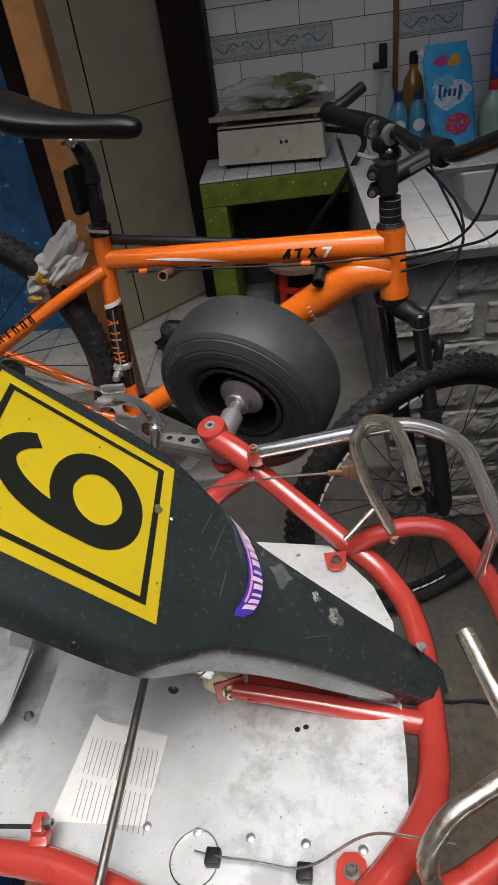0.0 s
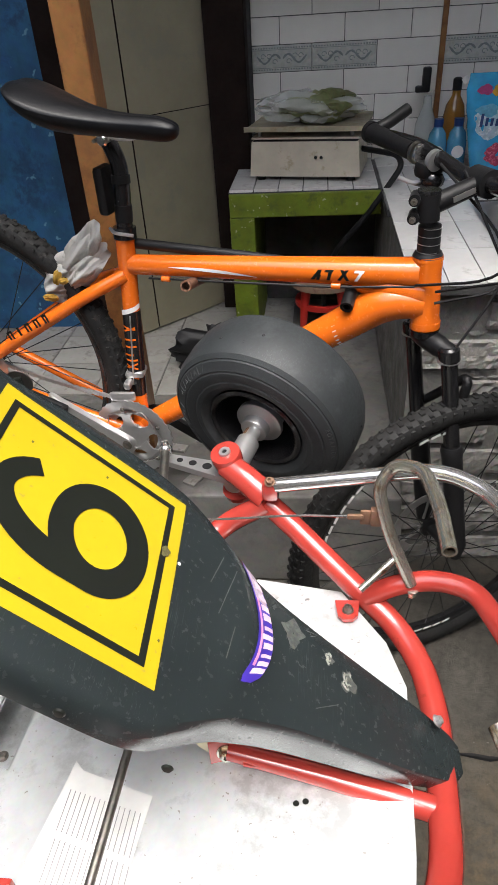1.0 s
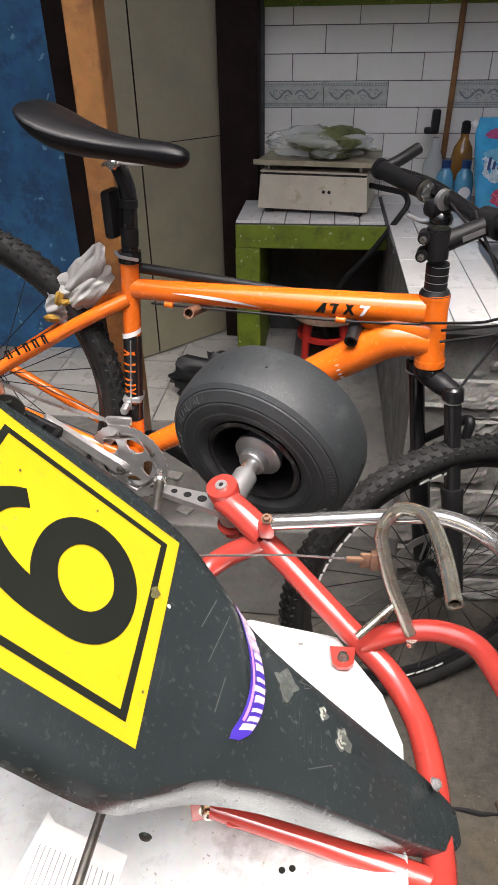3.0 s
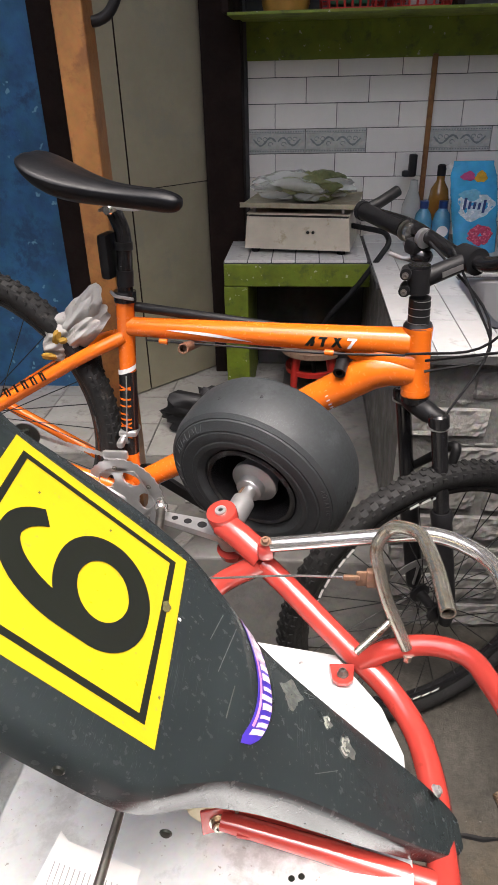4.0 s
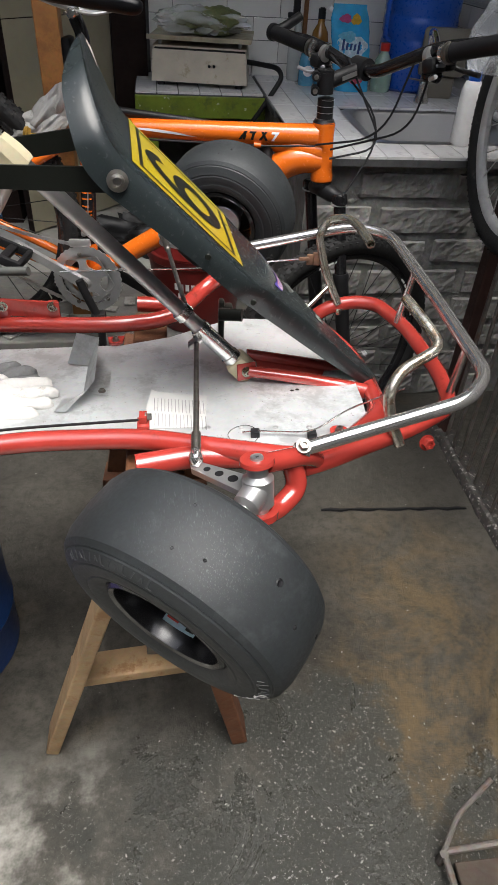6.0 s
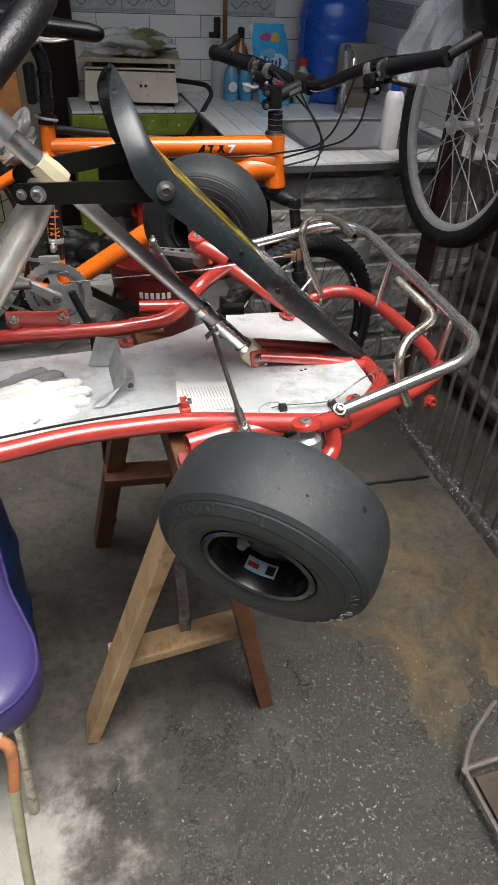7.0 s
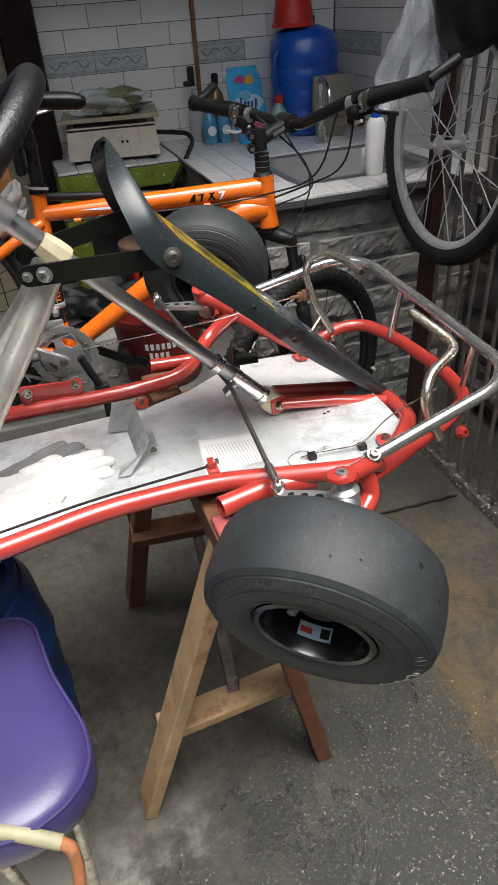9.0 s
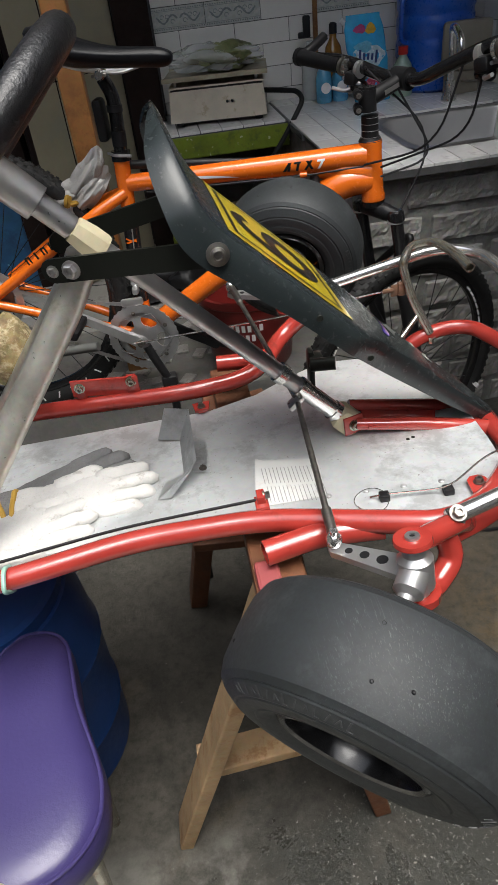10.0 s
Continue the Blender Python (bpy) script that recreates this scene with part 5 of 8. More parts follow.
# seat
part("seat_clamp", sweep(bm_new(), [bk(-0.2925, 0.915), bk(-0.2915, 0.936)], 0.0215, 20), GLOSSBLACK, bike)
part("clamp_lever", tube([bk(-0.318, 0.934, -0.008), bk(-0.305, 0.932, -0.028), bk(-0.268, 0.928, -0.026)], 0.0032, 0.01, 8), ALLOY, bike)
part("seat_post", sweep(bm_new(), rounded([bk(-0.2915, 0.925), bk(-0.285, 1.005), bk(-0.284, 1.045), bk(-0.298, 1.078)], 0.03), 0.0148, 18), GLOSSBLACK, bike)
part("post_mark", boxes(((0, 0, 0), (0.006, 0.026, 0.0008), bike_face(bk(-0.2865, 0.985) + near_n * 0.0150, SIDE, near_n)), bevel=0), STEEL, bike, "grey printed mark")
part("post_band", sweep(bm_new(), [bk(-0.2855, 1.012), bk(-0.2850, 1.026)], 0.0172, 18), PLASTIC, bike, "black strap of the reflector bracket")
part("post_collar", sweep(bm_new(), [bk(-0.2895, 0.945), bk(-0.2875, 0.975)], 0.0162, 18), PLASTIC, bike)
pc_c = bk(-0.297, 1.086)
part("post_clamp", sweep(bm_new(), [pc_c - SIDE * 0.030, pc_c - SIDE * 0.026, pc_c - SIDE * 0.0255, pc_c + SIDE * 0.0255, pc_c + SIDE * 0.026, pc_c + SIDE * 0.030], [0.0075, 0.0105, 0.0085, 0.0085, 0.0105, 0.0075], 16), CHROME, bike, "bright steel saddle clamp")
for k in (-0.012, 0.012):
    part("clamp_screw", sweep(bm_new(), [pc_c + FWD * k - SIDE * 0.034, pc_c + FWD * k - SIDE * 0.020], 0.0035, 8), BOLT, bike)
for s in (-1, 1):
    part("saddle_rail", tube([bk(-0.385, 1.115, s * 0.028), bk(-0.34, 1.099, s * 0.020), bk(-0.26, 1.085, s * 0.020), bk(-0.205, 1.096, s * 0.010)], 0.0035, 0.02, 8), ALLOY, bike)
part("rear_light_bracket", boxes(((0, 0, 0), (0.022, 0.046, 0.085), Matrix.Translation(bk(-0.318, 1.000)) @ Matrix.Rotation(radians(-12), 4, "Z")), bevel=0.008), PLASTIC, bike, "black rear reflector bracket")
SADDLE = material("black_saddle_cover", (0.006, 0.0065, 0.008), 0.40, 0, 0.2, 20, 0.10, 260)
SADDLE.node_tree.nodes["Principled BSDF"].inputs["Specular IOR Level"].default_value = 0.22
saddle = bm_new()
rows_s = []
for t, w, h_ in ((0.0, 0.040, 0.020), (0.03, 0.060, 0.040), (0.12, 0.070, 0.062), (0.25, 0.064, 0.062), (0.40, 0.045, 0.050), (0.55, 0.030, 0.041), (0.72, 0.024, 0.039), (0.88, 0.022, 0.042), (0.96, 0.018, 0.034), (1.0, 0.010, 0.016)):
    c = bk(-0.416 + t * 0.268, 0) + Vector((0, 0, 1.184 - 0.068 * t - 0.016 * math.sin(math.pi * min(1, t * 1.15))))
    ring = []
    for k in range(16):
        a = 2 * math.pi * k / 16
        y, z = math.cos(a), math.sin(a)
        zz = z * h_ * (0.35 if z > 0 else 0.62)
        if z > 0:
            zz = h_ * 0.35 * (1 - abs(y) ** 2.5) - 0.004 * math.exp(-(y / 0.22) ** 2)
        ring.append(saddle.verts.new(c + SIDE * (y * w) + Vector((0, 0, zz - h_ * 0.1))))
    rows_s.append(ring)
for A, B in zip(rows_s, rows_s[1:]):
    for k in range(16):
        saddle.faces.new((A[k], A[(k + 1) % 16], B[(k + 1) % 16], B[k]))
saddle.faces.new(rows_s[0]), saddle.faces.new(rows_s[-1])
sad = part("saddle", saddle, SADDLE, bike, "black padded saddle", True, 60)
sad.modifiers.new("soft", "SUBSURF").levels = 1
sad.modifiers["soft"].render_levels = 1


def bike_wheel(name, center, heading, R, parent, label, rim_mat, knob_mat, spokes=32, disc=True, knobs=True, tilt=0.0):
    """Knobbly tyre, rim, spokes, hub and brake disc of an upright wheel that rolls along heading."""
    hd = Vector((math.cos(heading), math.sin(heading), 0))
    ax = Vector((-hd.y, hd.x, 0))
    ax = (ax + Vector((0, 0, tilt))).normalized()
    m = frame_at(center, ax)
    tw = 0.024
    tyre = lathe(bm_new(), [(R - 0.045, -0.013), (R - 0.035, -0.021), (R - 0.020, -tw), (R - 0.008, -0.018), (R - 0.004, -0.008), (R - 0.003, 0), (R - 0.004, 0.008), (R - 0.008, 0.018), (R - 0.020, tw), (R - 0.035, 0.021), (R - 0.045, 0.013)], m, 64)
    w = part(name, tyre, knob_mat, parent, label)
    if knobs:
        bm = bm_new()
        n = 96
        for k in range(n):
            for off, ww, rr in ((0.0, 0.007, R - 0.004), (0.013, 0.005, R - 0.0065), (-0.013, 0.005, R - 0.0065), (0.021, 0.004, R - 0.015), (-0.021, 0.004, R - 0.015)):
                a = 2 * math.pi * (k + (0.5 if off == 0 else 0)) / n
                mm = m @ Matrix.Rotation(a, 4, "Z") @ Matrix.Translation((rr, 0, off))
                vs = [bm.verts.new(mm @ Vector(q)) for q in ((-0.004, -0.0046, -ww), (-0.004, 0.0046, -ww), (-0.004, 0.0046, ww), (-0.004, -0.0046, ww), (0.0028, -0.0036, -ww * 0.8), (0.0028, 0.0036, -ww * 0.8), (0.0028, 0.0036, ww * 0.8), (0.0028, -0.0036, ww * 0.8))]
                for f in ((4, 5, 6, 7), (0, 1, 5, 4), (1, 2, 6, 5), (2, 3, 7, 6), (3, 0, 4, 7)):
                    bm.faces.new([vs[i] for i in f])
        tagged(part("tread", bm, knob_mat, w, "", False), kind="stuff")
    rr = R - 0.046
    part("rim", lathe(bm_new(), [(rr, -0.013), (rr + 0.005, -0.012), (rr + 0.004, 0), (rr + 0.005, 0.012), (rr, 0.013), (rr - 0.012, 0.0105), (rr - 0.017, 0.005), (rr - 0.017, -0.005), (rr - 0.012, -0.0105)], m, 64, True), rim_mat, w)
    part("hub", lathe(bm_new(), [(0, -0.055), (0.006, -0.055), (0.006, -0.040), (0.022, -0.034), (0.022, -0.028), (0.012, -0.024), (0.010, 0), (0.012, 0.024), (0.022, 0.028), (0.022, 0.034), (0.006, 0.040), (0.006, 0.055), (0, 0.055)], m, 24), ZINC if not disc else PLASTIC, w)
    bm = bm_new()
    for k in range(spokes):
        s = 1 if k % 2 else -1
        a = 2 * math.pi * k / spokes
        b = a + (0.55 if (k // 2) % 2 else -0.55)
        sweep(bm, [m @ Vector((0.021 * math.cos(b), 0.021 * math.sin(b), s * 0.031)), m @ Vector(((rr - 0.015) * math.cos(a), (rr - 0.015) * math.sin(a), s * 0.003))], 0.0015 if not disc else 0.0011, 5)
    tagged(part("spokes", bm, ZINC if not disc else PLASTIC, w, "thin wire spokes"), kind="stuff")
    if disc:
        dz = -0.045 if disc < 0 else 0.045
        part("brake_disc", lathe(bm_new(), [(0.062, dz - 0.001), (0.080, dz - 0.001), (0.080, dz + 0.001), (0.062, dz + 0.001)], m, 48, True), STEEL, w)
        bm = bm_new()
        for k in range(6):
            a = k * math.pi / 3
            sweep(bm, [m @ Vector((0.018 * math.cos(a), 0.018 * math.sin(a), dz)), m @ Vector((0.064 * math.cos(a + 0.5), 0.064 * math.sin(a + 0.5), dz))], 0.003, 6)
        part("disc_arm", bm, STEEL, w)
    return w, m


rear, mr = bike_wheel("rear_wheel", AXR, math.atan2(FWD.y, FWD.x), 0.346, bike, "black knobbly rear bicycle wheel", GLOSSBLACK, TREAD, disc=-1)
STEER = radians(24)
hd = Vector((math.cos(STEER), math.sin(STEER), 0))
lat = Vector((hd.y, -hd.x, 0))          # towards the rider's right hand
AXF = Vector((0.322, 0.892, 0.334))
front, mf = bike_wheel("front_wheel", AXF, STEER, 0.335, bike, "black knobbly front bicycle wheel with a white-printed rim", GLOSSBLACK, TREAD, disc=1)
for a0, n in ((20, 6), (75, 3), (140, 6), (260, 6)):
    for k in range(n):
        mm = mf @ Matrix.Rotation(radians(a0 + k * 5), 4, "Z") @ Matrix.Translation((0.279, 0, -0.0125))
        bm = bm_new()
        slab(bm, [(-0.0035, -0.010), (0.0015, -0.009), (0.0030, 0.009), (-0.0020, 0.010)], -0.0008, mm)
        part("rim_print", bm, WHITEV, front)
for a0 in range(-150, -30, 9):
    mm = mr @ Matrix.Rotation(radians(a0), 4, "Z") @ Matrix.Translation((0.312, 0, -0.0240))
    bm = bm_new()
    slab(bm, [(-0.009, -0.007), (-0.009, -0.003), (0.009, 0.007), (0.009, 0.003)] if a0 % 2 else [(-0.009, 0.006), (-0.009, 0.002), (0.009, -0.004), (0.009, 0.000)], -0.0014, mm)
    part("tyre_print", bm, WHITEV, rear)
# fork
crown = Vector((0.258, 0.948, 0.752))
part("fork_crown", sweep(bm_new(), rounded([crown + lat * 0.060 + hd * 0.02 + Vector((0, 0, -0.002)), crown + lat * 0.030 + hd * 0.008 + Vector((0, 0, 0.008)), crown + Vector((0, 0, 0.012)), crown - lat * 0.030 + hd * 0.008 + Vector((0, 0, 0.008)), crown - lat * 0.060 + hd * 0.02 + Vector((0, 0, -0.002))], 0.02), [0.0175] * 3 + [0.019] * 17 + [0.0175] * 3, 14), PLASTIC, bike, "black suspension fork crown")
for s in (-1, 1):
    top_l = crown + lat * (0.060 * s) + hd * 0.012 + Vector((0, 0, 0.006))
    end_l = AXF + lat * (0.060 * s)
    mid_l = top_l + (end_l - top_l) * 0.42
    leg = part("fork_leg", sweep(bm_new(), [top_l, top_l + (end_l - top_l) * 0.03, mid_l], [0.016, 0.0145, 0.0145], 18), GLOSSBLACK, bike)
    part("fork_slider", sweep(bm_new(), [mid_l, mid_l + (end_l - mid_l) * 0.03, mid_l + (end_l - mid_l) * 0.10, end_l + Vector((0, 0, 0.03)), end_l], [0.0185, 0.021, 0.019, 0.0175, 0.012], 18), PLASTIC, leg)
    part("fork_cap", lathe(bm_new(), [(0, 0.008), (0.009, 0.008), (0.010, 0.010), (0.014, 0.010), (0.0185, 0.006), (0.0185, -0.014), (0.0150, -0.018)], frame_at(top_l, (top_l - end_l)), 20), GLOSSBLACK, leg)
    part("cap_ring", sweep(bm_new(), [top_l + Vector((0, 0, -0.016)), top_l + Vector((0, 0, -0.012))], 0.0190, 18), ALLOY, leg)
part("fork_brace", tube([crown + lat * 0.062 + Vector((0.03, 0.01, -0.175)), AXF + hd * 0.04 + Vector((-0.02, 0, 0.375)), crown - lat * 0.062 + Vector((0.03, 0.01, -0.175))], 0.009, 0.03, 10), PLASTIC, bike)
# steerer, stem and bar
part("headset_spacer", sweep(bm_new(), [HT_T, HT_T + Vector((-0.002, 0, 0.05))], 0.0185, 18), PLASTIC, bike)
stem_c = Vector((0.243, 0.955, 0.988))
stem_e = stem_c + hd * 0.095 + Vector((0, 0, 0.025))
st_ob = part("stem", sweep(bm_new(), [stem_c, stem_e], [0.0160, 0.0150], 16), PLASTIC, bike)
part("stem_collar", sweep(bm_new(), [stem_c - Vector((0, 0, 0.021)), stem_c + Vector((-0.002, 0, 0.021))], 0.0188, 18), PLASTIC, st_ob)
part("stem_mark", boxes(((0, 0, 0), (0.040, 0.009, 0.001), bike_face(stem_c + (stem_e - stem_c) * 0.55 + lat * 0.0158, stem_e - stem_c, lat)), bevel=0), STEEL, st_ob, "grey printed mark")
part("top_cap", sweep(bm_new(), [stem_c + Vector((-0.002, 0, 0.021)), stem_c + Vector((-0.002, 0, 0.026))], 0.0185, 18), GLOSSBLACK, st_ob)
for k in (-0.014, 0.014):
    part("clamp_lobe", sweep(bm_new(), [stem_c + Vector((-0.026, -0.018, k)), stem_c + Vector((-0.020, 0.012, k))], 0.0095, 12), PLASTIC, st_ob)
for k in range(4):
    part("spacer_ring", sweep(bm_new(), [HT_T + Vector((-0.001, 0, 0.008 + k * 0.013)), HT_T + Vector((-0.001, 0, 0.0088 + k * 0.013))], 0.0190, 18), ALLOY, bike)
part("headset_cover", sweep(bm_new(), [HT_T, HT_T + Vector((0, 0, 0.007))], [0.0258, 0.022], 20), PLASTIC, bike)
part("stem_clamp", sweep(bm_new(), [stem_e - lat * 0.022, stem_e + lat * 0.022], 0.0225, 18), PLASTIC, st_ob)
for k in (-0.01, 0.012):
    bolt("stem_bolt", stem_c + Vector((-0.028, -0.028, k * 1.25)), (-0.2, -0.95, 0.1), 0.004, st_ob, BOLT)
gr, gl = Vector((0.498, 0.650, 1.112)), Vector((0.172, 1.262, 1.044))
ba, bb = stem_e + lat * 0.05, stem_e - lat * 0.05
part("handlebar", tube([gl, gl + (stem_e - gl) * 0.45 + hd * 0.008 + Vector((0, 0, 0.010)), bb, stem_e, ba, gr + (stem_e - gr) * 0.45 + hd * 0.008 + Vector((0, 0, 0.012)), gr], 0.0132, 0.04), GLOSSBLACK, bike, "black riser handlebar")
for g, d in ((gr, (gr - stem_e)), (gl, (gl - stem_e))):
    u = (g + d * 0.0 - (stem_e + hd * 0.0)).normalized()
    a = g - u * 0.13
    grip = part("grip", sweep(bm_new(), [a, a + u * 0.004, a + u * 0.124, a + u * 0.13], [0.0178, 0.0166, 0.0166, 0.0178], 18), PLASTIC, bike, "black rubber grip")
    part("lock_ring", sweep(bm_new(), [a - u * 0.014, a - u * 0.006], 0.0196, 18), BOLT, grip)
    part("lock_ring", sweep(bm_new(), [a + u * 0.131, a + u * 0.142], 0.0195, 18), PLASTIC, grip)
    be = a + u * 0.136
    part("bar_end", tube([be, be + hd * 0.035 + Vector((0, 0, 0.012)), be + hd * 0.085 + u * 0.012 + Vector((0, 0, 0.030))], 0.0115, 0.02, 14), PLASTIC, bike, "black bar end")
    sh = a - u * 0.045
    part("shifter", boxes(((0, 0, 0), (0.045, 0.03, 0.034), frame_at(sh + Vector((0, 0, -0.018)), u)), bevel=0.010), PLASTIC, bike, "black gear shifter")
    part("lever_clamp", sweep(bm_new(), [sh - u * 0.02, sh - u * 0.010], 0.0180, 16), ALLOY, bike, "silver lever clamp")
    part("shift_lever", tube([sh + Vector((0, 0, -0.034)), sh - hd * 0.018 + u * 0.012 + Vector((0, 0, -0.044)), sh - hd * 0.030 + u * 0.040 + Vector((0, 0, -0.040))], 0.0042, 0.01, 8), ALLOY, bike)
    part("cable_barrel", sweep(bm_new(), [sh + hd * 0.022 - u * 0.016 + Vector((0, 0, -0.014)), sh + hd * 0.030 - u * 0.044 + Vector((0, 0, -0.020))], 0.0042, 10), ALLOY, bike)
    part("lever_body", boxes(((0, 0, 0), (0.030, 0.020, 0.040), frame_at(sh + hd * 0.024 + u * 0.004 + Vector((0, 0, -0.010)), u)), ((0.010, -0.012, 0.004), (0.018, 0.016, 0.028), frame_at(sh + hd * 0.024 + Vector((0, 0, -0.010)), u)), bevel=0.006), PLASTIC, bike, "black brake lever body")
    part("shifter_pod", lathe(bm_new(), [(0, -0.012), (0.017, -0.011), (0.021, -0.005), (0.021, 0.004), (0.016, 0.010), (0, 0.011)], frame_at(sh - u * 0.006 + hd * 0.006 + Vector((0, 0, -0.034)), (0.2, 0, 1)), 20), GLOSSBLACK, bike, "round black shifter pod")
    part("thumb_lever", slab(bm_new(), [(0, -0.006), (0.030, -0.008), (0.042, -0.003), (0.042, 0.005), (0.028, 0.009), (0, 0.006)], 0.003, frame_at(sh - u * 0.006 - hd * 0.010 + Vector((0, 0, -0.046)), (0.1, 0.1, 1), -hd)), BOLT, bike, "silver thumb lever")
    part("lever_clamp", sweep(bm_new(), [sh + u * 0.018, sh + u * 0.027], 0.0178, 16), CHROME, bike, "silver lever clamp")
    part("clamp_screw", sweep(bm_new(), [sh + u * 0.022 - hd * 0.014 + Vector((0, 0, -0.020)), sh + u * 0.022 + hd * 0.006 + Vector((0, 0, -0.020))], 0.0036, 8), ALLOY, bike)
    part("brake_lever", tube([sh + hd * 0.025 + Vector((0, 0, -0.012)), sh + hd * 0.055 + u * 0.02 + Vector((0, 0, -0.03)), sh + hd * 0.045 + u * 0.08 + Vector((0, 0, -0.045))], 0.0050, 0.02, 10), PLASTIC, bike, "black brake lever")
for k, (a, b, c) in enumerate((((0.42, 0.80, 1.05), (0.40, 0.80, 0.93), (0.262, 0.918, 0.86)), ((0.40, 0.85, 1.05), (0.36, 0.86, 0.90), (0.230, 0.935, 0.865)), ((0.27, 1.05, 1.03), (0.40, 0.95, 0.90), (0.29, 0.90, 0.74)), ((0.30, 1.00, 1.03), (0.38, 0.90, 0.87), (0.262, 0.918, 0.84)))):
    part("cable", tube([a, b, c], 0.0024, 0.10, 7), PLASTIC, bike)
part("cable", tube([bk(0.23, 0.862, -0.022), bk(0.10, 0.853, -0.021), bk(-0.25, 0.848, -0.018)], 0.0022, 0.03, 7), PLASTIC, bike)
part("cable", tube([bk(-0.30, 0.77, -0.021), bk(-0.314, 0.62, -0.021)], 0.0016, 0.03, 6), ALLOY, bike)
for x, z in ((0.10, 0.855), (-0.215, 0.849)):
    part("cable_stop", sweep(bm_new(), [bk(x - 0.008, z, -0.020), bk(x + 0.008, z, -0.020)], 0.0055, 10), ORANGE, bike)
# cranks, chainrings and gear
CB = BBK - SIDE * 0.045
mcr = frame_at(CB, -SIDE)
ring = bm_new()
for r0, r1_, z0 in ((0.069, 0.089, -0.004), (0.052, 0.068, -0.012), (0.0, 0.034, -0.003)):
    n = 72
    vs = []
    for zz in (z0 - 0.0015, z0 + 0.0015):
        vs.append([ring.verts.new(mcr @ Vector(((r1_ + (0.0020 if k % 2 else -0.0008)) * math.cos(2 * math.pi * k / n), (r1_ + (0.0020 if k % 2 else -0.0008)) * math.sin(2 * math.pi * k / n), zz))) for k in range(n)])
        vs.append([ring.verts.new(mcr @ Vector((r0 * math.cos(2 * math.pi * k / n), r0 * math.sin(2 * math.pi * k / n), zz))) for k in range(n)])
    for A, B in ((vs[0], vs[1]), (vs[2], vs[3]), (vs[0], vs[2]), (vs[1], vs[3])):
        for k in range(n):
            ring.faces.new((A[k], A[(k + 1) % n], B[(k + 1) % n], B[k]))
rg = part("chainring", ring, ALLOY, bike, "silver toothed chainrings", True, 30)
for k in range(5):
    a = k * math.pi * 0.4 + 0.5
    bm = bm_new()
    arm_o = [(r_ * math.cos(radians(w_)), r_ * math.sin(radians(w_))) for r_, w_ in ((0.030, 33), (0.036, 21), (0.043, 14), (0.051, 12), (0.058, 15), (0.064, 23), (0.068, 31), (0.072, 36))]
    slab(bm, [(x, -y) for x, y in arm_o] + arm_o[::-1], 0.004, mcr @ Matrix.Rotation(a, 4, "Z") @ Matrix.Translation((0, 0, -0.004)))
    part("spider_arm", bm, ALLOY, rg)
    bolt("ring_bolt", mcr @ Vector((0.070 * math.cos(a), 0.070 * math.sin(a), 0.001)), -SIDE, 0.004, rg, BOLT, 0.004)
for s, ang in ((-1, None), (1, None)):
    c0 = BBK + SIDE * (0.062 * s)
    d = Vector((-0.160, 0.032, 0.092)) * (1 if s < 0 else -1)
    bm = bm_new()
    along_c = d.normalized()
    m_c = Matrix((along_c, SIDE.cross(along_c) * (-s), SIDE * s)).transposed().to_4x4()
    m_c.translation = c0
    L_c = d.length
    ol = [(0.017 * math.cos(radians(q)), 0.017 * math.sin(radians(q))) for q in range(90, 271, 20)] + [(L_c * 0.25, -0.0125), (L_c * 0.85, -0.0105)] + [(L_c + 0.0125 * math.cos(radians(q)), 0.0125 * math.sin(radians(q))) for q in range(-90, 91, 20)] + [(L_c * 0.85, 0.0105), (L_c * 0.25, 0.0125)]
    slab(bm, ol, 0.013, m_c, 0.93)
    bmesh.ops.bevel(bm, geom=[e for e in bm.edges], offset=0.0025, segments=2, affect="EDGES", clamp_overlap=True)
    ck = part("crank_arm", bm, ALLOY if s < 0 else PLASTIC, bike, "silver crank arm" if s < 0 else "black opposite crank arm")
    bolt("crank_bolt", c0 + SIDE * (0.014 * s), SIDE * s, 0.008, ck, BOLT, 0.004)
    pc = c0 + d + SIDE * (0.062 * s)
    mp = Matrix.Translation(pc) @ Matrix.Rotation(math.atan2(FWD.y, FWD.x), 4, "Z") @ Matrix.Rotation(radians(20), 4, "Y")
    pd = part("pedal", boxes(((0, 0.04, 0), (0.09, 0.012, 0.022), mp), ((0, -0.04, 0), (0.09, 0.012, 0.022), mp), ((0.04, 0, 0), (0.012, 0.09, 0.022), mp), ((-0.04, 0, 0), (0.012, 0.09, 0.022), mp), ((0, 0, 0), (0.02, 0.09, 0.016), mp), bevel=0.003), PLASTIC, bike, "black platform pedal")
bm = bm_new()
ca, cb2 = CB + SIDE * 0.01, AXR - SIDE * 0.045
for top in (1, -1):
    p0 = ca + Vector((0, 0, 0.088 * top)) + FWD * (-0.01)
    p1 = cb2 + Vector((0, 0, 0.040 * top))
    n = 44
    for k in range(n):
        t = k / n
        p = p0 + (p1 - p0) * t + Vector((0, 0, -0.012 * math.sin(math.pi * t)))
        u = (p1 - p0).normalized()
        box(bm, (0, 0, 0), (0.003, 0.008, 0.010) if k % 2 else (0.006, 0.008, 0.010), frame_at(p, u))
tagged(part("chain", bm, STEEL, bike, "oily steel chain", False), kind="stuff")
